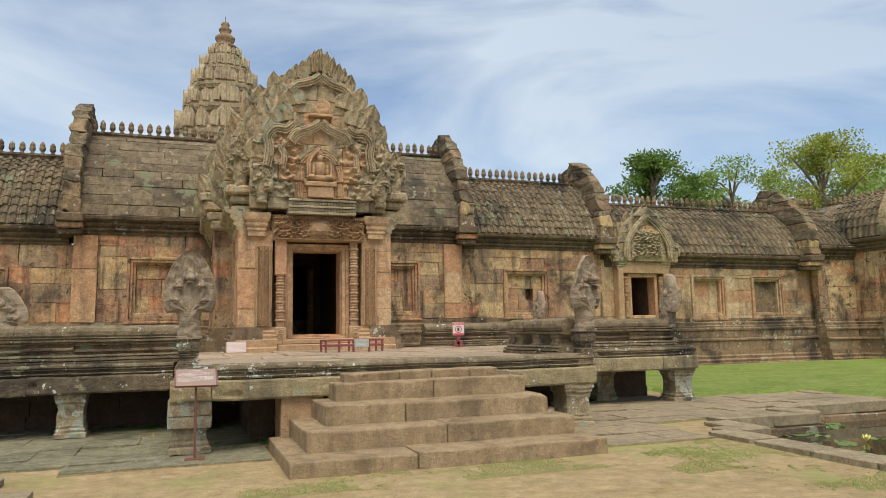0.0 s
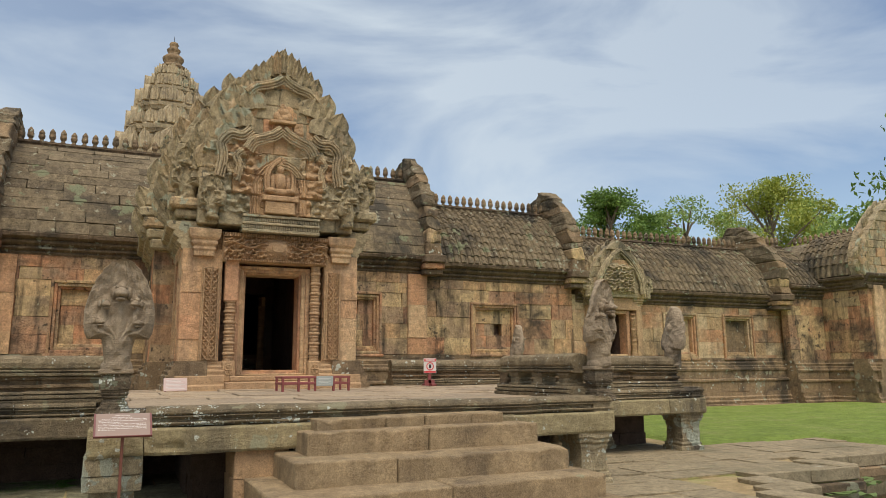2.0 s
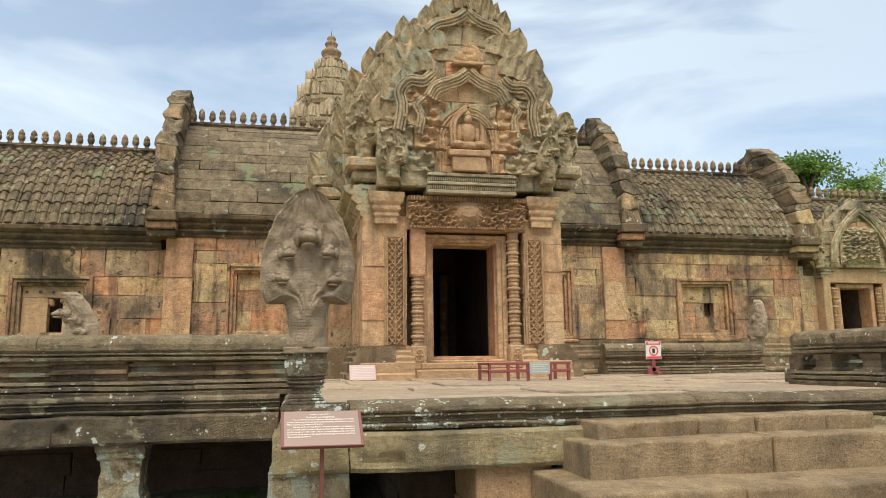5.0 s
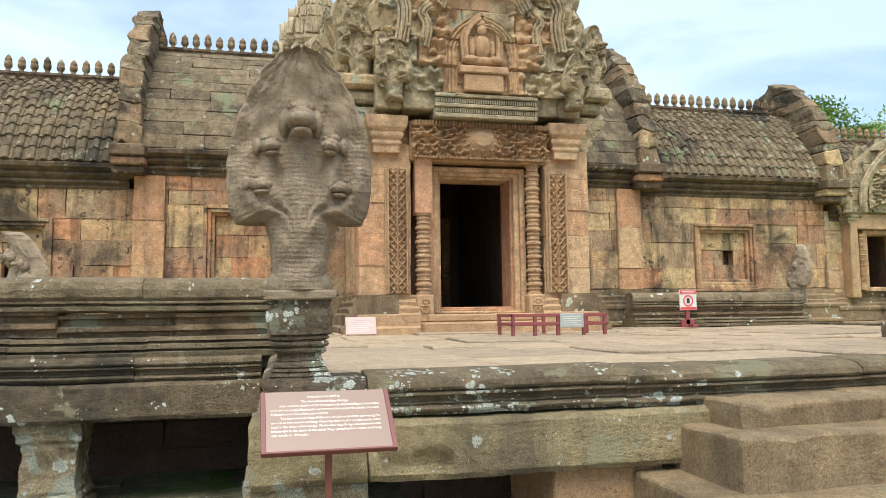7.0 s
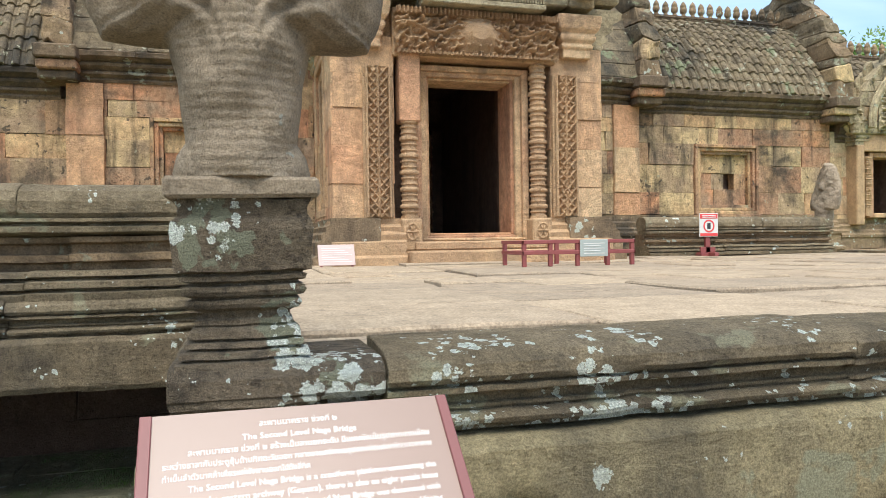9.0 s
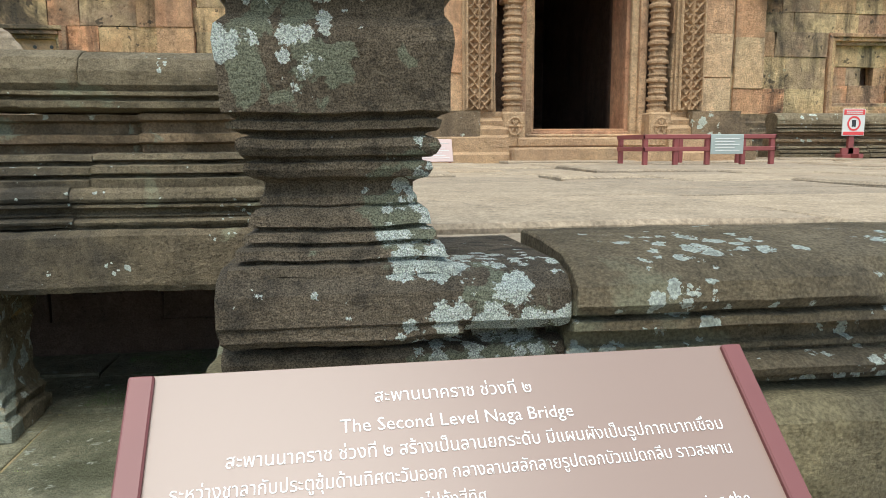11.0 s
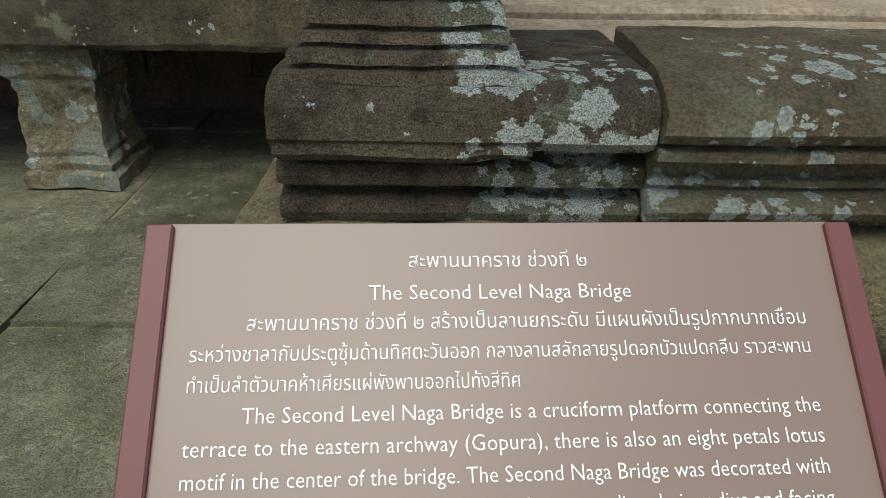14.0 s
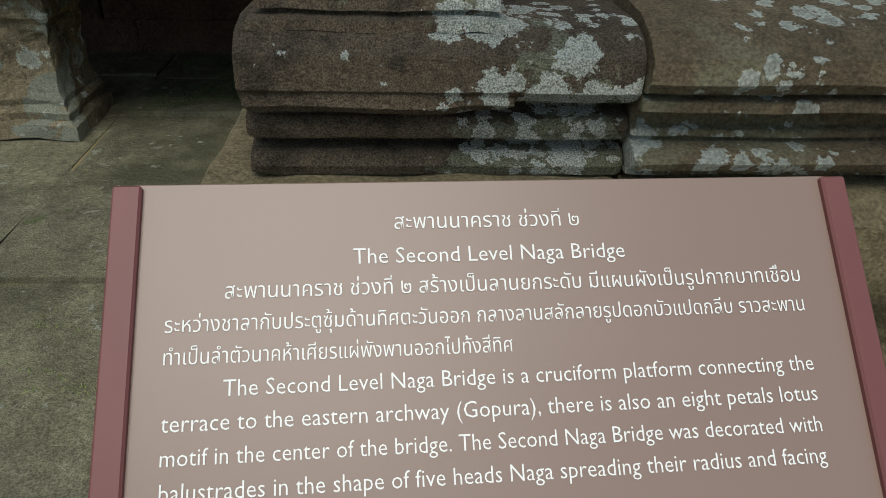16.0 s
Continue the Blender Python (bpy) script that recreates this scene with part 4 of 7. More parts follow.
def naga_mesh(sweep=-0.07):
    """A rearing five-headed serpent with a spread hood, one solid mesh, facing -y, 1.18 m high."""
    bm = bmesh.new()
    H_, NU, NV = 1.18, 60, 300
    front, back = [], []

    def half(v):
        # neck, then the swelling hood, then the pointed crest
        pts = ((0, 0.13), (0.06, 0.128), (0.18, 0.142), (0.26, 0.16), (0.305, 0.18), (0.325, 0.235), (0.35, 0.305), (0.39, 0.335), (0.47, 0.348), (0.55, 0.338), (0.66, 0.308), (0.77, 0.262), (0.88, 0.192), (0.95, 0.12), (1.0, 0.012))
        for (a, wa), (c, wc) in zip(pts, pts[1:]):
            if v <= c:
                s = (v - a) / (c - a)
                s = s * s * (3 - 2 * s)
                return wa + (wc - wa) * s
        return 0.015
    for j in range(NV + 1):
        v = j / NV
        w = half(v) * (1 + 0.012 * (0.36 < v < 0.95) * math.cos(v * 60))
        rf, rb = [], []
        for i in range(NU + 1):
            u = -1 + 2 * i / NU
            x = u * w
            neck = max(0.0, 1 - max(0.0, v - 0.25) / 0.35)
            thick = (0.12 * neck + 0.05) * math.sqrt(max(0.0, 1 - u * u)) + 0.012
            # five serpent necks fanning over the hood
            fan = 0.0
            if v > 0.12:
                k = min(1.0, (v - 0.12) / 0.3)
                for c in (-0.78, -0.42, 0.0, 0.42, 0.78):
                    fan = max(fan, math.exp(-((u - c * k) / (0.24 if c == 0 else 0.13)) ** 2) * (1 - 0.5 * abs(c)))
                fan *= k * max(0.0, 1 - max(0.0, v - (0.62 - 0.22 * abs(u))) / 0.16) * 0.075
            scale_ = 0.0012 * math.cos(v * 330 + 0.8 * math.cos(u * 3)) * (1 if v < 0.62 else 0.2) + (0.006 if abs(u) > 0.82 and v > 0.36 else 0.0) + 0.0012 * math.cos(v * 120 + abs(u) * 40) * (v > 0.36 and abs(u) > 0.55) + 0.004 * math.cos(u * 26) * min(1.0, max(0.0, (v - 0.45) * 6)) * (abs(u) > 0.12)
            lean = -0.10 * max(0.0, v - 0.3) ** 1.3
            edge = sweep * (abs(u) ** 2) * min(1.0, max(0.0, v - 0.3) * 3)
            if sweep > 0:
                edge = sweep * abs(u) ** 1.2 * min(1.0, max(0.0, v - 0.2) * 5) * (1 - 0.35 * v) + 0.05 * math.sin(v * math.pi * 0.9)
                lean = -0.10 * max(0.0, v - 0.3) - 0.42 * max(0.0, v - 0.5) ** 1.5
            z = v * H_ - 0.14 * max(0.0, abs(u) - 0.35) * math.exp(-((v - 0.355) / 0.055) ** 2)
            n_ = 0.02 * noise.noise((x * 12, v * 14, 2))
            rf.append(bm.verts.new((x, lean + edge - thick - fan - scale_ + n_, z)))
            rb.append(bm.verts.new((x, lean + edge + thick * 0.75 + n_, z)))
        front.append(rf)
        back.append(rb)
    for j in range(NV):
        for i in range(NU):
            bm.faces.new((front[j][i], front[j][i + 1], front[j + 1][i + 1], front[j + 1][i]))
            bm.faces.new((back[j][i + 1], back[j][i], back[j + 1][i], back[j + 1][i + 1]))
        bm.faces.new((back[j][0], front[j][0], front[j + 1][0], back[j + 1][0]))
        bm.faces.new((front[j][NU], back[j][NU], back[j + 1][NU], front[j + 1][NU]))
    for i in range(NU):
        bm.faces.new((front[0][i + 1], front[0][i], back[0][i], back[0][i + 1]))
        bm.faces.new((front[NV][i], front[NV][i + 1], back[NV][i + 1], back[NV][i]))
    # heads: snout, brow and open jaw for each
    for x, z, s, turn in ((0, 0.80, 1.5, 0), (-0.165, 0.68, 0.9, -22), (0.165, 0.69, 0.9, 22), (-0.235, 0.50, 0.85, -45), (0.235, 0.49, 0.85, 45)):
        base = pose(x, -0.10 if sweep < 0 else -0.14 + sweep * 0.75 * abs(x / 0.3) ** 1.2, z, 0, 0, -turn) @ Matrix.Scale(s, 4)
        for loc, dim in (((0, -0.05, 0.0), (0.05, 0.09, 0.042)), ((0, -0.115, -0.012), (0.04, 0.045, 0.024)), ((0, -0.09, -0.048), (0.034, 0.055, 0.014)),
                         ((-0.028, -0.075, 0.036), (0.017, 0.02, 0.014)), ((0.028, -0.075, 0.036), (0.017, 0.02, 0.014)), ((0, -0.01, 0.045), (0.03, 0.035, 0.035)),
                         ((0, 0.04, -0.04), (0.055, 0.09, 0.075)), ((-0.05, 0.0, 0.0), (0.02, 0.05, 0.05)), ((0.05, 0.0, 0.0), (0.02, 0.05, 0.05))):
            bmesh.ops.create_icosphere(bm, subdivisions=2, radius=1.0, matrix=base @ Matrix.Translation(loc) @ Matrix.Diagonal((*dim, 1)))
    # coils at the foot
    add_lathe(bm, [(0.15, -0.02), (0.16, 0.02), (0.15, 0.06), (0.13, 0.09)], 16)
    return mesh_of("naga_statue", bm, M_NAGA, True)


NAGA = naga_mesh()
NAGA_SWEPT = naga_mesh(0.34)
PEDESTAL = [(0.146, 0.09), (0.157, 0.1), (0.159, 0.165), (0.152, 0.171), (0.14, 0.173), (0.14, 0.177), (0.15, 0.179), (0.149, 0.19), (0.13, 0.193), (0.13, 0.197), (0.14, 0.199), (0.138, 0.211), (0.119, 0.214), (0.119, 0.218), (0.129, 0.22), (0.126, 0.23),
            (0.11, 0.233), (0.11, 0.237), (0.122, 0.239), (0.121, 0.254), (0.113, 0.262), (0.103, 0.266), (0.107, 0.27), (0.106, 0.28), (0.1, 0.284), (0.1, 0.3), (0.106, 0.304), (0.12, 0.308), (0.126, 0.317), (0.124, 0.326), (0.114, 0.329), (0.114, 0.333),
            (0.13, 0.335), (0.137, 0.345), (0.134, 0.356), (0.12, 0.36), (0.12, 0.366), (0.138, 0.369), (0.14, 0.38), (0.132, 0.383), (0.132, 0.387), (0.149, 0.391), (0.152, 0.44), (0.156, 0.48), (0.152, 0.5), (0.138, 0.515), (0.138, 0.53), (0.148, 0.553)]
CORNER = [(0.36, 1.15), (0.06, 1.155), (0.015, 1.145), (-0.008, 1.125), (-0.012, 1.085), (0.002, 1.07), (0.03, 1.062), (0.055, 1.058), (0.055, 1.048), (0.022, 1.042), (0.012, 1.03), (0.018, 1.016), (0.055, 1.008), (0.055, 0.998), (0.022, 0.992), (0.014, 0.98), (0.02, 0.966), (0.36, 0.966)]


worn_run(bridge, CORNER, M_PEDESTAL, (-0.045, YF + 0.01, 0), (0.425, YF + 0.01, 0), "corner_stone", (0.4, 0.6), (0, -1), 0.004, 0.012, 0.0)


def pedestal(x, y, z, label, height=0.553):
    ped = empty("naga_pedestal", label, "pedestal", "naga pedestals")
    ped.location = (x, y, z)
    bm = bmesh.new()
    add_lathe(bm, [(r, h * height / 0.553) for r, h in PEDESTAL], square=True)
    bmesh.ops.subdivide_edges(bm, edges=[e for e in bm.edges if e.calc_length() > 0.15], cuts=15)
    for v in bm.verts:
        deep = max(0.0, 0.26 - v.co.z) * 0.22
        if v.co.y < 0:
            v.co.y -= deep
        q = v.co + Vector((x, y, z))
        k = 1.6 if v.co.x > 0.09 else 1.0
        v.co += k * (0.0012 * Vector(noise.noise_vector(q * 60)) + 0.0025 * Vector(noise.noise_vector(q * 21)) + 0.005 * Vector(noise.noise_vector(q * 8)))
    me = mesh_of("moulded_shaft", bm, M_PEDESTAL, True)
    me.set_sharp_from_angle(angle=radians(18))
    link("moulded_shaft", me, ped)
    bm = bmesh.new()
    add_box(bm, (-0.168, -0.168, height), (0.168, 0.168, height + 0.047), 0.008, 0.003)
    part("cap_slab", bm, M_NAGA, ped, "flat grey slab under the naga")
    return ped


def naga(x, y, z, face, label, s=1.0, mesh=None):
    ob = link("naga_statue", mesh or NAGA, None, pose(x, y, z, 0, 0, face) @ Matrix.Scale(s, 4))
    return tagged(ob, label, "statue", "naga statues")


pedestal(0.115, YF + 0.19, 0.967, "dark moulded sandstone pedestal with white lichen")
naga(0.115, YF + 0.19, 1.567, 0, "grey stone five-headed naga with spread hood")
pedestal(X1 - 0.05, YF + 0.22, 1.0, "squat lichened moulded pedestal beside the steps", 0.52)
naga(X1 - 0.05, YF + 0.2, 1.565, 22, "brown-grey stone five-headed naga with broad spread hood", 1.04)
naga(XR - 0.48, YM + 0.27, 1.56, 84, "dark stone naga rearing at the rail's end", 0.98)
naga(XL + 0.48, YM + 0.27, 1.56, -90, "dark stone naga rearing at the rail's end")
naga(XR - 0.6, 18.72, 1.56, 86, "dark stone naga rearing at the rear rail's end", 0.95)
naga(XL + 0.22, 18.72, 1.56, -60, "grey-green stone naga rearing at the rear rail's end", 1.0, NAGA_SWEPT)

# ---- temple: walls, plinth, windows ----
WALL_Z0, WALL_Z1 = 2.0, 4.75
temple = empty("wall_temple", "pink and tan sandstone block walls of the eastern gopura", "wall", kind="structure")
plinth = empty("plinth", "dark moulded stone plinth under the gopura walls", "plinth", kind="structure")
cornice = empty("cornice", "dark weathered moulded cornice below the roofs", "cornice", kind="structure")
COUNT = [0]


def blind_window(x0, x1, z0, z1, face, label, infill="full", mat=M_WALL):
    """A blind window: three stepped frame mouldings and a masonry filling set back in the wall."""
    COUNT[0] += 1
    win = empty("window_%d" % COUNT[0], label, "window", kind="structure")
    for k, (grow, proud) in enumerate(((0.0, 0.075), (0.09, 0.03), (0.17, -0.05))):
        a, b, c, d = x0 + grow, x1 - grow, z0 + grow, z1 - grow
        t, y0, y1 = 0.085, face - proud, face + 0.3
        for lo, hi in (((a, y0, c), (a + t, y1, d)), ((b - t, y0, c), (b, y1, d)), ((a + t, y0, d - t), (b - t, y1, d)), ((a + t, y0, c), (b - t, y1, c + t))):
            box("window_frame", lo, hi, mat, win, 0.012, 0.003)
    box("window_sill", (x0 - 0.06, face - 0.1, z0 - 0.09), (x1 + 0.06, face + 0.2, z0 - 0.004), M_WALL, win, 0.02, 0.004)
    a, b, c, d = x0 + 0.25, x1 - 0.25, z0 + 0.25, z1 - 0.25
    if infill == "full":
        masonry(win, M_WALL, a, b, c, d, face + 0.17, 0.25, 0.45, (0.5, 0.9), name="infill_block")
    elif infill == "slot":
        masonry(win, M_WALL, a, b, c, d, face + 0.17, 0.25, 0.45, (0.45, 0.7), holes=((a + 0.78, a + 1.1, c + 0.42, c + 0.85),), name="infill_block")
        # panel closing the slot, its shade carried by the dark colour
        box("dark_niche", (a + 0.7, face + 0.5, c + 0.3), (a + 1.2, face + 0.55, c + 1.0), M_INSIDE, win)
    elif infill == "keyhole":
        masonry(win, M_CARVED, a, b, d - 0.3, d, face + 0.17, 0.25, 0.3, (0.5, 0.9), name="infill_block")
        masonry(win, M_CARVED, a, a + 0.62, c, d - 0.3, face + 0.17, 0.25, 0.45, (0.6, 0.7), name="infill_block")
        masonry(win, M_CARVED, a + 0.98, b, c, d - 0.3, face + 0.17, 0.25, 0.45, (0.4, 0.7), name="infill_block")
        box("infill_block", (a + 0.6, face + 0.18, d - 0.5), (a + 0.74, face + 0.42, d - 0.305), M_CARVED, win, 0.04, 0.02)
        box("infill_block", (a + 0.9, face + 0.18, d - 0.44), (a + 1.02, face + 0.42, d - 0.305), M_CARVED, win, 0.04, 0.02)
        # row of holes: black discs on the filling paint their dark insides
        for i in range(5):
            bm = bmesh.new()
            add_lathe(bm, [(0.035, 0), (0.035, 0.02)], 10)
            part("painted_hole", bm, M_BLACK, win, m=pose(a + 0.12 + i * (b - a - 0.24) / 4, face + 0.158, d - 0.15, 90))
    else:
        masonry(win, M_PLINTH if x0 > 22 else M_GALLERY, a, b, c, d, face + 0.24, 0.2, 0.6, (0.7, 1.2), name="infill_block")
    return win


def facade(x0, x1, z0, z1, face, holes, mat=M_WALL, step=0.55, long=(0.55, 1.15)):
    masonry(temple, mat, x0, x1, z0, z1, face, 0.3, step, long, holes, joint=0.007, rough=0.016)
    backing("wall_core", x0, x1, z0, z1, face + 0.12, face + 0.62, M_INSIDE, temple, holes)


HALL_L, HALL_R = -3.3, 9.52
HALL_Y, WING_Y, GAL_Y = 24.4, 24.75, 24.75
WIN_HALL = [(-1.78, -0.05, 2.02, 4.06), (6.2, 7.93, 2.02, 4.06)]
facade(HALL_L, HALL_R, WALL_Z0, 4.8, HALL_Y, WIN_HALL + [(1.9, 4.4, 2.0, 4.4)])
for xa, xb in ((-3.34, -2.64), (8.86, 9.56)):
    masonry(temple, M_PORCH, xa, xb, WALL_Z0, 4.72, HALL_Y - 0.07, 0.3, 0.5, (0.7, 0.75))
for w in WIN_HALL:
    blind_window(*w, HALL_Y, "blind sandstone window with stepped frame and block filling")
WIN_WL, WIN_WR = (-7.1, -5.12, 2.02, 3.72), (11.4, 13.36, 2.02, 3.86)
facade(-9.4, HALL_L, WALL_Z0, 4.45, WING_Y, [WIN_WL])
facade(HALL_R, 15.75, WALL_Z0, 4.72, WING_Y, [WIN_WR])
blind_window(*WIN_WL, WING_Y, "sandstone window with broken filling and a row of holes", "keyhole")
blind_window(*WIN_WR, WING_Y, "blind sandstone window with a dark slot in its filling", "slot")
DOOR2 = (16.9, 18.15, 2.0, 3.6)
WIN_G = [(20.1, 21.9, 1.86, 3.72), (23.3, 25.05, 1.86, 3.72)]
facade(15.75, 28.5, 1.75, 4.3, GAL_Y, [DOOR2] + WIN_G, M_GALLERY)
for w in WIN_G:
    blind_window(*w, GAL_Y, "blind gallery window with weathered grey panel", "panel", M_GALLERY)
facade(-24, -9.4, 1.75, 4.3, GAL_Y, [])

# end walls of the projecting hall and the rear of the building
backing("wall_rear", -24, 34, -0.1, 4.8, 29.0, 29.5, M_INSIDE, temple)
for x in (HALL_L, HALL_R - 0.35):
    masonry(temple, M_WALL, HALL_Y + 0.02, WING_Y + 0.3, WALL_Z0, 4.8, x if x < 0 else x + 0.35, 0.33, 0.44, (0.5, 0.9), axis="y", out=-1 if x < 0 else 1)

# plinth mouldings, from the ground up
PL_LOW = [(0.6, -0.1), (-0.55, -0.1), (-0.55, 0.1), (-0.48, 0.14), (-0.50, 0.24), (-0.42, 0.30), (-0.44, 0.40), (-0.38, 0.46), (-0.38, 0.62), (0.6, 0.62)]
PL_MID = [(0.6, 0.622), (-0.30, 0.622), (-0.30, 1.02), (-0.36, 1.06), (-0.36, 1.12), (-0.28, 1.16), (0.6, 1.16)]
PL_TOP = [(0.6, 1.162), (-0.2, 1.162), (-0.2, 1.45), (-0.24, 1.48), (-0.25, 1.55), (-0.19, 1.6), (-0.19, 1.66), (-0.13, 1.70), (-0.14, 1.80), (-0.06, 1.86), (-0.06, 2.0), (0.6, 2.0)]


def plinth_run(x0, x1, face, drop=0.0):
    for key, prof in (("plinth_low", PL_LOW), ("plinth_mid", PL_MID), ("plinth_top", PL_TOP)):
        moulding(plinth, key, prof, M_PLINTH, (x0, face, -drop), (x1, face, -drop), "plinth_stone", (0.9, 1.7))


plinth_run(HALL_L - 0.3, HALL_R + 0.3, HALL_Y)
plinth_run(-9.4, HALL_L - 0.3, WING_Y)
plinth_run(HALL_R + 0.3, 15.9, WING_Y)
plinth_run(15.9, 28.6, GAL_Y, 0.12)
plinth_run(-24, -9.4, GAL_Y, 0.12)

# cornices
CORN = [(0.5, 0.0), (-0.02, 0.0), (-0.05, 0.05), (-0.03, 0.09), (-0.12, 0.15), (-0.12, 0.2), (-0.08, 0.22), (-0.2, 0.30), (-0.22, 0.36), (-0.18, 0.39), (-0.34, 0.47), (-0.36, 0.56), (-0.30, 0.60), (0.5, 0.62)]


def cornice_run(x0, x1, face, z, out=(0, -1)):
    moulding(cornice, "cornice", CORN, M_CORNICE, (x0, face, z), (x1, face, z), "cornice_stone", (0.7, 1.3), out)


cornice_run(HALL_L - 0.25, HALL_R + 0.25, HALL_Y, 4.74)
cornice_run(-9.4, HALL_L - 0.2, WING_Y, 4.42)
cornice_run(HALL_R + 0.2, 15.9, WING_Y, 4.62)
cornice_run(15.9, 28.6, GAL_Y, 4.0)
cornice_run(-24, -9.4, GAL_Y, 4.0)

# ---- roofs ----
FINIAL = None


def finial_mesh():
    bm = bmesh.new()
    add_lathe(bm, [(0.07, 0.0), (0.085, 0.03), (0.06, 0.06), (0.05, 0.1), (0.085, 0.13), (0.1, 0.19), (0.095, 0.25), (0.075, 0.28), (0.09, 0.30), (0.08, 0.35), (0.045, 0.41), (0.012, 0.45)], 10)
    return mesh_of("ridge_finial", bm, M_PLINTH, True)


FINIAL = finial_mesh()


def tile_mesh():
    """One stone roof tile: a half-round rib beside a shallow pan, lying along y."""
    bm = bmesh.new()
    prof = []
    for i in range(9):
        a = math.pi * i / 8
        prof.append((-0.085 * math.cos(a), 0.085 * math.sin(a) + 0.02))
    prof = [(-0.15, 0.015), (-0.10, 0.0)] + prof + [(0.10, 0.0), (0.15, 0.015)]
    rows = []
    for y, lift, k in ((0.0, 0.03, 1.06), (0.06, 0.03, 1.06), (1.0, -0.01, 0.96)):
        rows.append([bm.verts.new((x * (k if abs(x) < 0.09 else 1), y, z * k + lift)) for x, z in prof])
    bot = [bm.verts.new((x, 0.0, -0.06)) for x, z in prof]
    for a, c in zip([bot] + rows, rows):
        for i in range(len(prof) - 1):
            bm.faces.new((a[i], a[i + 1], c[i + 1], c[i]))
    bmesh.ops.recalc_face_normals(bm, faces=list(bm.faces))
    return mesh_of("roof_tile", bm, M_ROOF, False)


TILE = tile_mesh()


def roof_curve(s, depth, height):
    """Height and depth along the slope from eave (0) to ridge (1): a bowed corbel-vault roof."""
    return depth * (0.08 * s + 0.92 * s ** 1.25), height * (1 - (1 - s) ** 1.35)


def roof(name, x0, x1, eave_y, eave_z, ridge_y, ridge_z, label, tiles=True, pitch=0.27, rows=11, finials=True, fin_pitch=0.3):
    r = empty(name, label, "roof", kind="structure")
    d, h = ridge_y - eave_y, ridge_z - eave_z
    pts = [roof_curve(i / 14, d, h) for i in range(15)]
    bm = bmesh.new()
    ring0 = [bm.verts.new((x0, eave_y + p[0] + 0.05, eave_z + p[1] - 0.09)) for p in pts] + [bm.verts.new((x0, ridge_y + d - p[0], eave_z + p[1] - 0.09)) for p in pts[::-1]]
    ring1 = [bm.verts.new((x1, v.co.y, v.co.z)) for v in ring0]
    n = len(ring0)
    for i in range(n):
        bm.faces.new((ring0[i], ring1[i], ring1[(i + 1) % n], ring0[(i + 1) % n]))
    bm.faces.new(ring0[::-1])
    bm.faces.new(ring1)
    part("roof_vault", bm, M_ROOF, r)
    for j in range(rows):
        a, b = roof_curve(j / rows, d, h), roof_curve((j + 1.12) / rows if j < rows - 1 else 1.0, d, h)
        dy, dz = b[0] - a[0], b[1] - a[1]
        ang, ln = math.atan2(dz, dy), math.hypot(dy, dz)
        if tiles:
            m = max(1, round((x1 - x0) / pitch))
            w = (x1 - x0) / m
            for i in range(m):
                mm = Matrix.Translation((x0 + (i + 0.5) * w + RND.uniform(-0.012, 0.012), eave_y + a[0] + RND.uniform(-0.015, 0.015), eave_z + a[1] + RND.uniform(-0.012, 0.012))) @ Matrix.Rotation(ang + RND.uniform(-0.02, 0.02), 4, "X") @ Matrix.Rotation(RND.uniform(-0.02, 0.02), 4, "Z") @ Matrix.Diagonal((w / 0.3, ln, 0.72, 1))
                link("roof_tile", TILE, r, mm)
        else:
            x = x0
            while x < x1 - 0.01:
                e = x + RND.uniform(0.6, 1.25)
                if x1 - e < 0.4:
                    e = x1
                mm = Matrix.Translation(((x + e) / 2, eave_y + (a[0] + b[0]) / 2, eave_z + (a[1] + b[1]) / 2 - 0.05 + RND.uniform(-0.012, 0.012))) @ Matrix.Rotation(ang, 4, "X") @ Matrix.Diagonal((e - x - 0.008, ln * 0.9, 0.22, 1))
                link("roof_block", block_mesh(M_ROOF, RND.randrange(6), 0.04), r, mm)
                x = e
    moulding(r, "ridge_stone", [(0.2, 0.0), (-0.22, 0.0), (-0.24, 0.05), (-0.16, 0.07), (-0.2, 0.12), (-0.2, 0.15), (-0.12, 0.17), (-0.12, 0.2), (0.2, 0.2)], M_CORNICE, (x0, ridge_y, ridge_z - 0.06), (x1, ridge_y, ridge_z - 0.06), "ridge_stone")
    if finials:
        m = max(1, round((x1 - x0) / fin_pitch))
        for i in range(m):
            s = RND.uniform(0.92, 1.06)
            link("ridge_finial", FINIAL, r, pose(x0 + (i + 0.5) * (x1 - x0) / m, ridge_y, ridge_z + 0.13, RND.uniform(-2, 2), RND.uniform(-2, 2), 0) @ Matrix.Diagonal((1, 1, s, 1)))
    return r


roof("roof_hall", HALL_L, HALL_R, HALL_Y - 0.25, 5.33, 26.5, 8.45, "high weathered stone-block roof with ridge finials", tiles=False, rows=12)
roof("roof_wing_north", HALL_R, 15.75, WING_Y - 0.3, 5.2, 26.5, 7.62, "lower stone-tiled vaulted roof with ridge finials")
roof("roof_wing_south", -9.4, HALL_L, WING_Y - 0.3, 5.02, 26.5, 7.55, "lower stone-tiled vaulted roof with ridge finials")
roof("roof_gallery_north", 15.9, 26.2, GAL_Y - 0.3, 4.6, 26.4, 6.82, "gallery roof of stone tiles with ridge finials", rows=8, pitch=0.29)
roof("roof_gallery_south", -20, -9.4, GAL_Y - 0.3, 4.6, 26.4, 6.82, "gallery roof of stone tiles with ridge finials", rows=6, pitch=0.4)


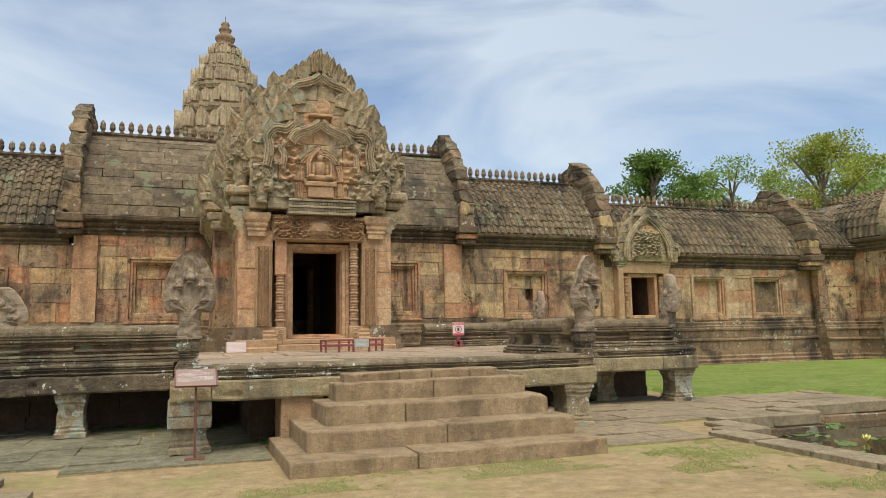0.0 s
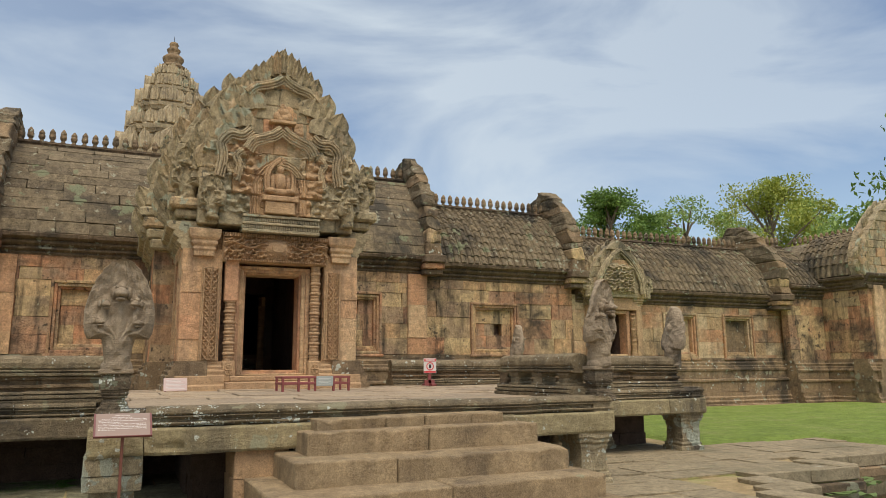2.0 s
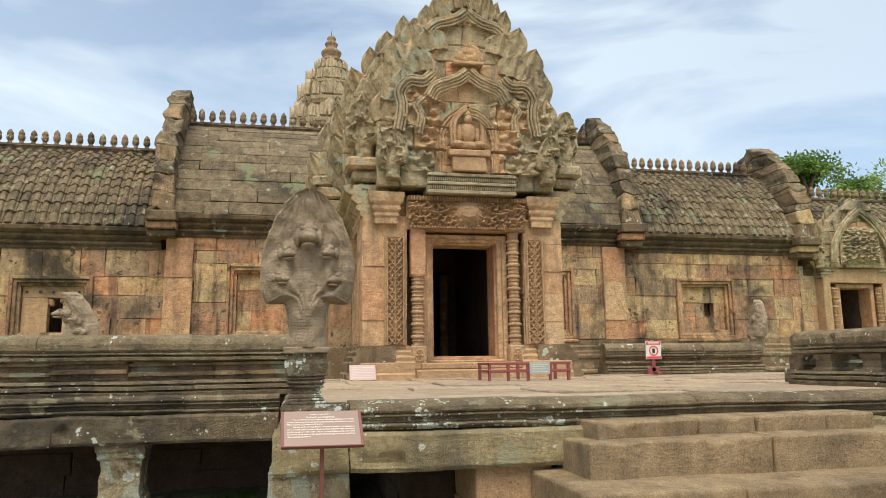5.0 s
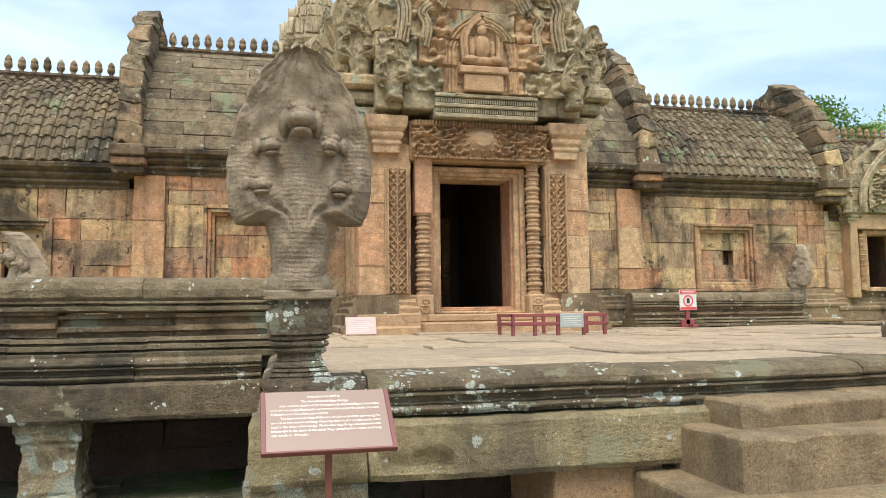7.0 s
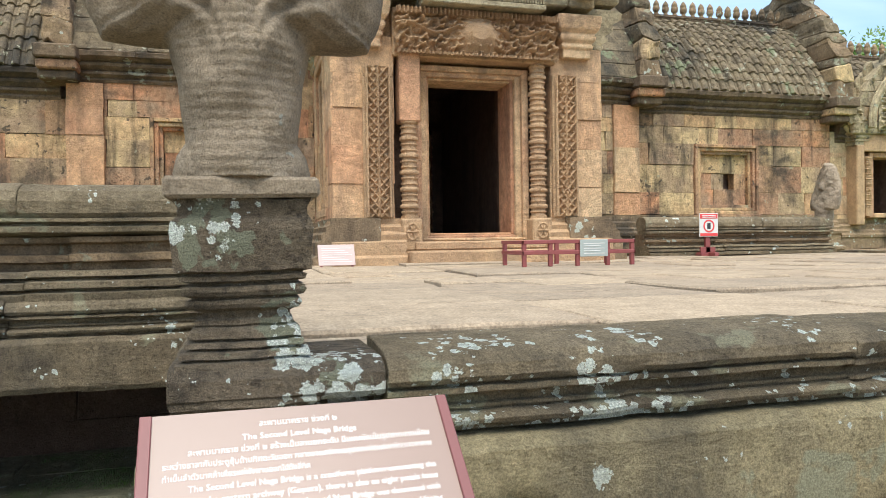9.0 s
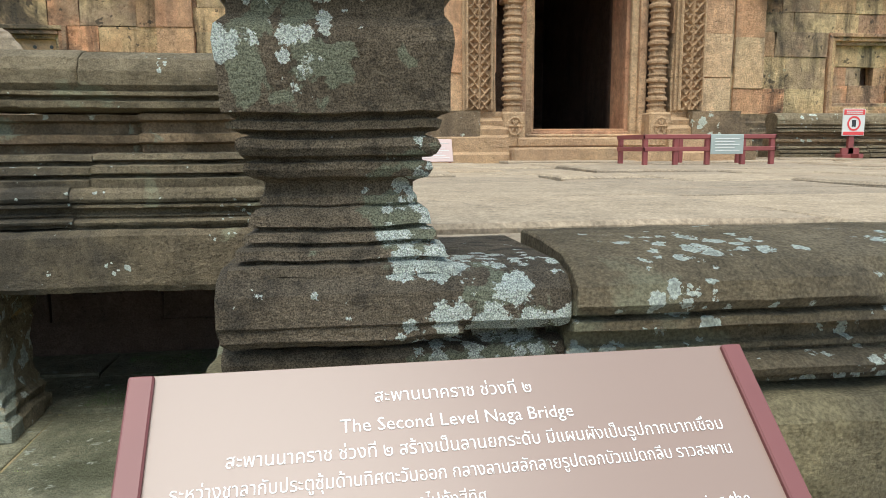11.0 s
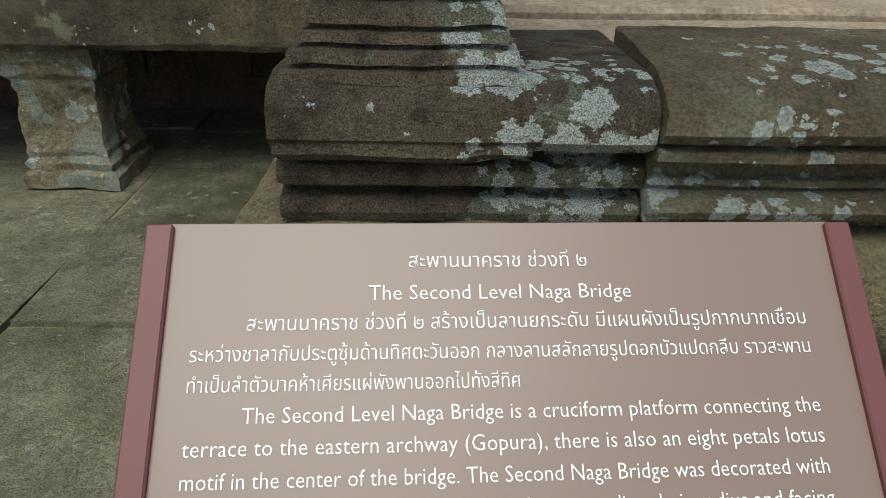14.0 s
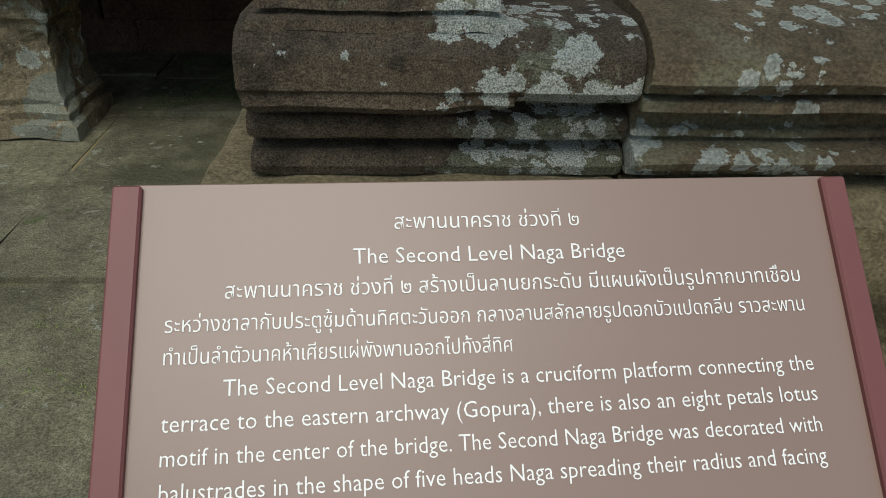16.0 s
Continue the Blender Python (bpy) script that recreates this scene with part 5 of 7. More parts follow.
def gable(x, eave_y, eave_z, ridge_y, ridge_z, rise, thick, name, label, overhang=0.18):
    """A stepped gable-end parapet of worn blocks standing proud of the roof."""
    g = empty(name, label, "gable", kind="structure")
    d, h = ridge_y - eave_y, ridge_z - eave_z
    n = 9
    for k in range(n):
        za, zb = [eave_z + (h + rise) * (q + (0.28 * noise.noise((x, q * 3.7, 1)) if 0 < q < n else 0)) / n for q in (k, k + 1)]

        def edge(z):
            s0 = max(0.0, min(1.0, (z - rise * 1.1 - eave_z) / h))
            s = 1 - (1 - s0) ** (1 / 1.35)
            return eave_y - overhang + roof_curve(s, d, h)[0] + (0.18 if z > ridge_z + rise * 0.6 else 0)
        ya, yb = edge(za), edge(zb)
        bm = bmesh.new()
        t = thick / 2 * (1.0 - 0.25 * k / n)
        q = [(ya, za), (ridge_y + (ridge_y - ya), za), (ridge_y + (ridge_y - yb), zb), (yb, zb)]
        lo = [bm.verts.new((x - t, y, z + 0.004)) for y, z in q]
        hi = [bm.verts.new((x + t, y, z - 0.004)) for y, z in q]
        bm.faces.new(lo)
        bm.faces.new(hi[::-1])
        for i in range(4):
            bm.faces.new((lo[i], hi[i], hi[(i + 1) % 4], lo[(i + 1) % 4]))
        bmesh.ops.recalc_face_normals(bm, faces=list(bm.faces))
        bmesh.ops.bevel(bm, geom=list(bm.edges), offset=0.035, segments=1, affect="EDGES")
        bmesh.ops.subdivide_edges(bm, edges=[e for e in bm.edges if e.calc_length() > 0.4], cuts=4, use_grid_fill=True)
        for v in bm.verts:
            v.co += 0.13 * Vector(noise.noise_vector(v.co * 3.1)) + 0.02 * Vector(noise.noise_vector(v.co * 9))
        part("gable_block", bm, M_WALL if k == 1 else M_ROOF if k % 3 else M_PLINTH, g)
    for j, (o, z0, z1) in enumerate(((0.10, -0.66, -0.48), (0.2, -0.47, -0.28), (0.3, -0.27, 0.0))):
        box("gable_corbel", (x - thick / 2 - 0.05 - o * 0.2, eave_y - 0.02 - o, eave_z + z0), (x + thick / 2 + 0.05 + o * 0.2, eave_y + 0.6, eave_z + z1), M_WALL if j == 1 else M_CORNICE, g, 0.03, 0.01)
    return g


gable(HALL_L - 0.1, HALL_Y - 0.3, 5.35, 26.5, 8.5, 1.0, 0.55, "gable_south", "stepped stone gable end, dark with weathering")
gable(HALL_R + 0.15, HALL_Y - 0.3, 5.35, 26.5, 8.5, 0.9, 0.55, "gable_north", "stepped stone gable end, dark with weathering")
gable(15.75, WING_Y - 0.35, 5.15, 26.5, 7.7, 0.95, 0.55, "gable_wing_north", "stone gable end with rounded lichened crest")
gable(-9.4, WING_Y - 0.35, 5.15, 26.5, 7.7, 0.95, 0.55, "gable_wing_south", "stone gable end with rounded crest")
gable(26.3, GAL_Y - 0.6, 4.6, 26.4, 6.9, 1.05, 0.6, "gable_gallery", "broad stone gable end of the gallery")

# ---- porch ----
porch = empty("porch", "projecting sandstone entrance porch with carved doorway", "porch", kind="structure")
PX0, PX1, PY = 1.2, 5.05, 17.85
DX0, DX1, DZ0, DZ1 = 2.55, 3.76, 1.535, 3.65
DOOR_HOLE = (DX0 - 0.02, DX1 + 0.02, 1.2, DZ1 + 0.02)
masonry(porch, M_PORCH, PX0, 2.02, 1.72, 4.12, PY, 0.5, 0.48, (0.8, 0.85))
masonry(porch, M_PORCH, 4.25, PX1, 1.72, 4.12, PY, 0.5, 0.48, (0.8, 0.85))
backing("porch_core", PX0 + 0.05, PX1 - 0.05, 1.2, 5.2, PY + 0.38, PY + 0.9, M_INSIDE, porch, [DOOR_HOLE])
for x, out, hs in ((PX0, -1, [(18.75, 19.75, 1.9, 4.0)]), (PX1, 1, [(18.75, 19.75, 1.9, 4.0)])):
    masonry(porch, M_PORCH, PY + 0.02, 20.3, 1.72, 4.12, x, 0.4, 0.48, (0.5, 0.9), holes=hs, axis="y", out=out)
    f = x + 0.14 if out < 0 else x - 0.14
    masonry(porch, M_WALL, 18.75, 19.75, 1.9, 4.0, f, 0.2, 0.5, (0.5, 1.0), axis="y", out=out)
    for g in (0.0, 0.1):
        fx = x - 0.03 + g * 0.6 if out < 0 else x + 0.03 - g * 0.6
        for lo, hi in (((18.62 + g, 1.78 + g), (18.74 + g, 4.1 - g)), ((19.76 - g, 1.78 + g), (19.88 - g, 4.1 - g)), ((18.74 + g, 3.98 - g), (19.76 - g, 4.1 - g)), ((18.74 + g, 1.78 + g), (19.76 - g, 1.9 + g))):
            box("side_frame", (min(fx, fx - out * 0.2), lo[0], lo[1]), (max(fx, fx - out * 0.2), hi[0], hi[1]), M_CARVED, porch, 0.015)
# wider vestibule behind the porch
VX0, VX1, VY = 0.72, 5.55, 20.3
masonry(porch, M_WALL, VX0, PX0, 1.72, 4.5, VY, 0.4, 0.46, (0.5, 0.6))
masonry(porch, M_WALL, PX1, VX1, 1.72, 4.5, VY, 0.4, 0.46, (0.5, 0.6))
for x, out in ((VX0, -1), (VX1, 1)):
    masonry(porch, M_WALL, VY, HALL_Y, 1.72, 4.75, x, 0.4, 0.46, (0.6, 1.0), axis="y", out=out)
# porch base: stepped mouldings
PB = [(0.6, 1.0), (-0.28, 1.0), (-0.28, 1.22), (-0.22, 1.25), (-0.22, 1.42), (-0.17, 1.45), (-0.18, 1.52), (-0.11, 1.56), (-0.12, 1.62), (-0.04, 1.66), (-0.05, 1.73), (0.6, 1.73)]
for x0, x1 in ((PX0 - 0.05, 2.13), (4.14, PX1 + 0.05)):
    moulding(porch, "porch_base", PB, M_CARVED, (x0, PY, 0), (x1, PY, 0), "base_stone", (0.8, 1.0))
moulding(porch, "porch_base_side", PB, M_PLINTH, (PX0, 20.3, 0), (PX0, PY - 0.2, 0), "base_stone", (0.8, 1.2), (-1, 0))
moulding(porch, "porch_base_side", PB, M_PLINTH, (PX1, PY - 0.2, 0), (PX1, 20.3, 0), "base_stone", (0.8, 1.2), (1, 0))
moulding(porch, "porch_base_side", PB, M_PLINTH, (VX0, HALL_Y, 0), (VX0, VY - 0.2, 0), "base_stone", (0.8, 1.2), (-1, 0))
moulding(porch, "porch_base_side", PB, M_PLINTH, (VX1, VY - 0.2, 0), (VX1, HALL_Y, 0), "base_stone", (0.8, 1.2), (1, 0))
moulding(porch, "low_base", [(0.6, 0.3), (-0.3, 0.3), (-0.3, 0.9), (-0.25, 1.0), (0.6, 1.0)], M_PLINTH, (VX0, HALL_Y, 0), (VX0, PY, 0), "base_stone", (0.8, 1.2), (-1, 0))
moulding(porch, "low_base", [(0.6, 0.3), (-0.3, 0.3), (-0.3, 0.9), (-0.25, 1.0), (0.6, 1.0)], M_PLINTH, (VX1, PY, 0), (VX1, HALL_Y, 0), "base_stone", (0.8, 1.2), (1, 0))
# thresholds
box("threshold_step", (2.13, PY - 0.42, 1.1), (4.14, PY + 0.5, 1.30), M_CARVED, porch, 0.025, 0.004)
box("threshold_step", (2.25, PY - 0.2, 1.30), (4.02, PY + 0.6, 1.42), M_CARVED, porch, 0.02, 0.004)

# door frame
door = empty("door_1", "open dark doorway in a stepped sandstone frame", "doorway", kind="structure")
for k, (g, y0) in enumerate(((0.22, PY + 0.12), (0.13, PY + 0.18), (0.05, PY + 0.25))):
    t = 0.095 if k < 2 else 0.06
    a, b, d = DX0 - g, DX1 + g, DZ1 + g * 0.75
    z0 = 1.42
    for lo, hi in (((a, y0, z0), (a + t, PY + 0.75, d)), ((b - t, y0, z0), (b, PY + 0.75, d)), ((a + t, y0, d - t * 0.8), (b - t, PY + 0.75, d)), ((a + t, y0, z0), (b - t, PY + 0.75, DZ0 - 0.075 + 0.035 * k))):
        box("door_frame", lo, hi, M_PORCH, door, 0.012, 0.002)

# colonnettes: ringed shafts
RINGS = [(0.12, 0.0), (0.12, 0.34)]
z = 0.34
while z < 2.5:
    for r, dz in ((0.1, 0.0), (0.1, 0.035), (0.118, 0.045), (0.118, 0.062), (0.098, 0.07), (0.098, 0.095), (0.128, 0.108), (0.132, 0.128), (0.128, 0.148), (0.1, 0.16), (0.1, 0.185), (0.115, 0.192), (0.115, 0.206), (0.1, 0.214)):
        RINGS.append((r, z + dz))
    z += 0.224
bm = bmesh.new()
add_lathe(bm, RINGS, 16)
COLUMN = mesh_of("colonnette", bm, M_CARVED, False)
link("colonnette", COLUMN, door, pose(4.07, PY + 0.02, 1.42))
bm = bmesh.new()
add_lathe(bm, [q for q in RINGS if q[1] < 1.6], 16)
part("colonnette", bm, M_CARVED, door, m=pose(2.22, PY + 0.02, 1.42))
box("shaft_block", (2.08, PY - 0.1, 3.0), (2.36, PY + 0.2, 3.92), M_PORCH, door, 0.02, 0.004)
for x in (2.22, 4.07):
    box("colonnette_foot", (x - 0.14, PY - 0.13, 1.3), (x + 0.14, PY + 0.2, 1.72), M_CARVED, door, 0.02, 0.004)
    bm = bmesh.new()
    add_relief(bm, 0.2, 0.26, lambda u, v: max(0.0, 0.6 + 0.4 * math.cos(6 * math.atan2(v - 0.5, u - 0.5)) - 1.6 * math.hypot(u - 0.5, v - 0.5)) + (0.4 if 0.36 < math.hypot(u - 0.5, v - 0.5) < 0.44 else 0), 20, 24, 0.03, (x - 0.1, PY - 0.131, 1.42))
    part("rosette", bm, M_CARVED, door)

# carved pilaster strips
for x0 in (1.63, 4.30):
    bm = bmesh.new()
    add_box(bm, (x0 - 0.03, PY - 0.06, 1.73), (x0 + 0.36, PY + 0.1, 3.72), 0.01)
    add_relief(bm, 0.33, 1.96, lambda u, v: leaf_strip(u, v, 15), 26, 240, 0.065, (x0, PY - 0.061, 1.75))
    part("carved_pilaster", bm, M_CARVED, porch)

# capitals
CAPITAL = [(0.21, 0.0), (0.21, 0.12), (0.24, 0.14), (0.24, 0.18), (0.22, 0.2), (0.27, 0.26), (0.27, 0.31), (0.25, 0.33), (0.31, 0.4), (0.33, 0.5), (0.33, 0.58)]
for x in (1.62, 4.62):
    bm = bmesh.new()
    add_lathe(bm, CAPITAL, square=True)
    bmesh.ops.bevel(bm, geom=list(bm.edges), offset=0.012, segments=1, affect="EDGES")
    part("capital", bm, M_PORCH, porch, m=pose(x, PY + 0.08, 3.95))
box("wall_head", (PX0 - 0.05, PY + 0.1, 4.1), (PX1 + 0.05, 20.4, 4.55), M_PORCH, porch, 0.03, 0.008)
for x, out in ((PX0, -1), (PX1, 1)):
    moulding(porch, "porch_cornice", CORN, M_PEDIMENT, (x, 20.3, 4.1) if out < 0 else (x, PY, 4.1), (x, PY, 4.1) if out < 0 else (x, 20.3, 4.1), "cornice_stone", (0.6, 0.9), (out, 0))

# lintel with scrolls, a small central mask kept plain
lintel = empty("lintel", "richly carved tan sandstone lintel with foliage scrolls", "lintel", kind="structure")
box("lintel_block", (2.0, PY - 0.08, 3.86), (4.32, PY + 0.45, 4.5), M_CARVED, lintel, 0.015)


def lintel_height(u, v):
    s = abs(u - 0.5) * 2
    if v > 0.86 or v < 0.06:
        return 0.75 + 0.2 * math.cos(u * 260)
    garland = max(0.0, 1 - abs(v - 0.58 - 0.10 * math.sin(s * 9)) * 9) * 0.9
    sc = scroll_height(0.5 + s * 0.5, (v - 0.06) / 0.8, 9, 2, 2.0)
    mid = max(0.0, 1 - math.hypot(s * 2.6, (v - 0.5) * 1.9)) * 1.7
    return min(1.2, max(garland, sc, mid))


bm = bmesh.new()
add_relief(bm, 2.28, 0.6, lintel_height, 260, 70, 0.17, (2.02, PY - 0.081, 3.88))
part("lintel_carving", bm, M_CARVED, lintel)

# ---- inside of the doorway ----
room = empty("wall_inside", "stone passage behind the doorway, coloured dark as in shade", "wall", kind="structure")
# passage walls and ceiling: the gloom is partly in the stone colour
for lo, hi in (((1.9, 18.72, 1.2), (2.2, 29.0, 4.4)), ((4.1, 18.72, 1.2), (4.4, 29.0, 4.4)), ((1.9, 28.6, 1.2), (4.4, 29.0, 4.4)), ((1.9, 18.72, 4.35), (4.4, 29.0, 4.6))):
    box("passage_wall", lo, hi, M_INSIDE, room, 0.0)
box("passage_floor", (1.9, 18.2, 1.2), (4.4, 29.0, 1.44), M_FLAG, room, 0.0)
inner = empty("door_2", "inner stone door frame in the dark passage", "doorway", kind="structure")
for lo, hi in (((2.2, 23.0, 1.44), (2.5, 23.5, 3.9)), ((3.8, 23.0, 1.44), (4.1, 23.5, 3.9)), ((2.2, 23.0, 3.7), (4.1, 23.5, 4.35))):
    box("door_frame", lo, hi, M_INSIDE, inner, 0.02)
for x in (2.55, 3.75):
    link("colonnette", COLUMN, inner, pose(x, 22.9, 1.44) @ Matrix.Diagonal((0.9, 0.9, 0.85, 1)))

# ---- pediments ----


def leaf_mesh():
    """A flame-shaped antefix: a thick pointed leaf with a raised midrib, 1 m high, facing -y."""
    bm = bmesh.new()
    rows = []
    for j in range(9):
        v = j / 8
        w = 0.36 * (1 - max(0.0, (v - 0.35) / 0.65) ** 3.0) * (0.82 + 0.5 * min(v, 0.35)) + 0.004
        row = []
        for i in range(7):
            u = -1 + i / 3
            row.append((u * w, -0.14 * (1 - abs(u)) - 0.04 * math.cos(u * 9) - 0.1 * v * v + 0.03 * noise.noise((u * 2, v * 5, 3)), v))
        rows.append(row)
    f = [[bm.verts.new(p) for p in r] for r in rows]
    b = [[bm.verts.new((p[0], 0.16, p[2])) for p in r] for r in rows]
    for j in range(8):
        for i in range(6):
            bm.faces.new((f[j][i], f[j][i + 1], f[j + 1][i + 1], f[j + 1][i]))
            bm.faces.new((b[j][i + 1], b[j][i], b[j + 1][i], b[j + 1][i + 1]))
        bm.faces.new((b[j][0], f[j][0], f[j + 1][0], b[j + 1][0]))
        bm.faces.new((f[j][6], b[j][6], b[j + 1][6], f[j + 1][6]))
    for i in range(6):
        bm.faces.new((f[0][i + 1], f[0][i], b[0][i], b[0][i + 1]))
        bm.faces.new((f[8][i], f[8][i + 1], b[8][i + 1], b[8][i]))
    return mesh_of("flame_leaf", bm, M_PEDIMENT, False)


LEAF = leaf_mesh()


def interp(pts, z):
    for (a, za), (b, zb) in zip(pts, pts[1:]):
        if za <= z <= zb:
            return a + (b - a) * (z - za) / (zb - za)
    return pts[0][0] if z < pts[0][1] else pts[-1][0]


def pediment(name, cx, y, outline, thick, label, course=0.4, leaf=0.5, leaves=10, mats=None, bulge=0.05, tip=True):
    """Courses of blocks cut to an outline of (half width, height), edged with flame leaves."""
    p = empty(name, label, "pediment", kind="structure")
    mats = mats or (M_PEDIMENT, M_PEDIMENT, M_PEDIMENT, M_CARVED)
    z0, z1 = outline[0][1], outline[-1][1]
    for za, zb in courses(z0, z1, course):
        wa, wb = interp(outline, za + 0.01), interp(outline, zb - 0.01)
        n = max(1, round((wa + wb) / RND.uniform(0.5, 0.8)))
        cuts = [-1.0] + sorted(-1 + 2 * (i + RND.uniform(-0.25, 0.25)) / n for i in range(1, n)) + [1.0]
        for k, (ua, ub) in enumerate(zip(cuts, cuts[1:])):
            bm = bmesh.new()
            f = y - RND.uniform(0, bulge) - 0.10 * math.exp(-((ua + ub) / 2) ** 2 * 2)
            q = [(cx + ua * wa, za), (cx + ub * wa, za), (cx + ub * wb, zb), (cx + ua * wb, zb)]
            lo = [bm.verts.new((px, f, pz)) for px, pz in q]
            hi = [bm.verts.new((px, y + thick, pz)) for px, pz in q]
            bm.faces.new(lo)
            bm.faces.new(hi[::-1])
            for i in range(4):
                bm.faces.new((lo[(i + 1) % 4], lo[i], hi[i], hi[(i + 1) % 4]))
            bmesh.ops.recalc_face_normals(bm, faces=list(bm.faces))
            bmesh.ops.bevel(bm, geom=list(bm.edges), offset=0.022, segments=1, affect="EDGES")
            bmesh.ops.scale(bm, vec=(0.99, 1, 0.985), verts=bm.verts, space=Matrix.Translation((-sum(v.co.x for v in bm.verts) / len(bm.verts), 0, -(za + zb) / 2)))
            for v in bm.verts:
                v.co += 0.02 * Vector(noise.noise_vector(v.co * 4))
            near = abs(ua + ub) < 0.9
            part("pediment_block", bm, mats[3] if near and RND.random() < 0.45 else mats[k % 3], p)
    # flame leaves along the edge
    for side in (-1, 1):
        for i in range(leaves):
            z = z0 + (z1 - z0) * (0.12 + 0.84 * i / max(1, leaves - 1))
            w = interp(outline, min(z, z1 - 0.02))
            w2 = interp(outline, min(z + 0.2, z1 - 0.01))
            lean = math.degrees(math.atan2(w - w2, 0.2))
            s = leaf * RND.uniform(0.85, 1.15) * (1 - 0.25 * i / leaves)
            link("flame_leaf", LEAF, p, pose(cx + side * (w - 0.3 * s), y + thick * RND.uniform(0.15, 0.5), z - 0.45 * s, RND.uniform(-5, 5), side * max(2, 30 - lean * 0.4) * RND.uniform(0.5, 1.3), 0) @ Matrix.Diagonal((s * 1.25, s * 1.0, s * 1.15 * RND.uniform(0.85, 1.2), 1)))
            if w > 0.6:
                link("flame_leaf", LEAF, p, pose(cx + side * (w - 0.62 * s), y - 0.02, z - 0.5 * s, 3, side * RND.uniform(2, 22), 0) @ Matrix.Diagonal((s * 1.0, s * 0.75, s * 0.95, 1)))
    if tip:
        link("flame_leaf", LEAF, p, pose(cx, y + thick * 0.3, z1 - 0.7 * leaf) @ Matrix.Diagonal((leaf * 1.0, leaf * 0.9, leaf * 1.0, 1)))
    return p


def add_arch(bm, cx, y, pts, r, n=3, gap=0.085, mirror=True):
    """Bundled mouldings following a half arch of (x, z) points, and its mirror image."""
    dense = []
    for a in range(len(pts) - 1):
        p0, p1, p2, p3 = pts[max(0, a - 1)], pts[a], pts[a + 1], pts[min(len(pts) - 1, a + 2)]
        for k in range(5):
            t = k / 5
            dense.append(tuple(0.5 * (2 * p1[i] + (p2[i] - p0[i]) * t + (2 * p0[i] - 5 * p1[i] + 4 * p2[i] - p3[i]) * t * t + (3 * p1[i] - p0[i] - 3 * p2[i] + p3[i]) * t ** 3) for i in (0, 1)))
    dense.append(pts[-1])
    for k in range(n):
        o = (k - (n - 1) / 2) * gap
        line = []
        for i, (x, z) in enumerate(dense):
            x2, z2 = dense[min(i + 1, len(dense) - 1)]
            x1, z1 = dense[max(i - 1, 0)]
            d = Vector((x2 - x1, z2 - z1)).normalized()
            line.append((x - d.y * o, z + d.x * o))
        for s in ((-1, 1) if mirror else (1,)):
            add_tube(bm, [(cx + s * x, y - 0.02 * (n - abs(k - 1)), z) for x, z in line], r * (1.15 if k == 1 else 0.85), 6)


PC = 3.14
big = pediment("pediment_rear", PC - 0.1, 18.35, [(2.05, 4.6), (2.2, 5.1), (2.2, 5.9), (2.05, 6.5), (1.75, 7.1), (1.4, 7.7), (0.98, 8.15), (0.5, 8.5), (0.15, 8.7)], 0.6,
               "tall weathered rear pediment edged with stone leaves", 0.42, 0.62, 9)
main = pediment("pediment_front", PC, PY - 0.2, [(1.7, 4.62), (1.72, 6.2), (1.66, 6.6), (1.45, 7.1), (1.16, 7.55), (0.86, 7.93), (0.62, 8.25), (0.38, 8.5), (0.1, 8.72)], 0.55,
                "tall carved pediment of mossy sandstone blocks", 0.4, 0.6, 0)
FACE_OUT = [(1.66, 4.9), (1.68, 6.2), (1.62, 6.6), (1.4, 7.1), (1.12, 7.55), (0.82, 7.93), (0.58, 8.25), (0.3, 8.5)]
FACE_CUTS = [4.9 + 0.445 * i + 0.06 * noise.noise((i * 7.3, 1, 2)) for i in range(10)]
FACE_LONG = 0.66


def face_height(x, z):
    """Carving of the pediment's face: a niche arch, foliage below and plainer stones above, cut by fine joints."""
    dx, dz = x - PC, z - 5.5
    ax = abs(dx)
    q = math.hypot(ax, 0.9 * dz) if dz > 0 else ax
    low = max(0.0, min(1.0, (6.55 - z) * 3))
    h = 0.03 + low * 0.15 * scroll_height((x - 1) / 4.4, (z - 4) / 5, 8, 10, 3.0)
    if ax < 0.42 and z < 6.5:
        h = 0.03
    if 0.42 < q < 0.6 and z < 6.3:
        h = 0.10 + 0.02 * math.cos((q - 0.42) * 2 * math.pi / 0.06)
    h += (1 - low) * (0.03 * math.cos(ax * 26 + 3 * z) * (ax > 0.5))
    for c in FACE_CUTS:
        if abs(z - c) < 0.012:
            h -= 0.05
    row = sum(1 for c in FACE_CUTS if c < z)
    j = (x + 0.37 * math.sin(row * 5.3)) / FACE_LONG + 0.2 * math.sin(row * 2.1)
    if abs(j - 0.5 - round(j - 0.5)) < 0.016:
        h -= 0.05
    h += 0.09 * noise.noise((math.floor(j + 0.5) * 1.7, row * 2.3, 4))
    return h + 0.05 * noise.noise((x * 3.5, z * 3.5, 7)) + 0.02 * noise.noise((x * 13, z * 13, 3))


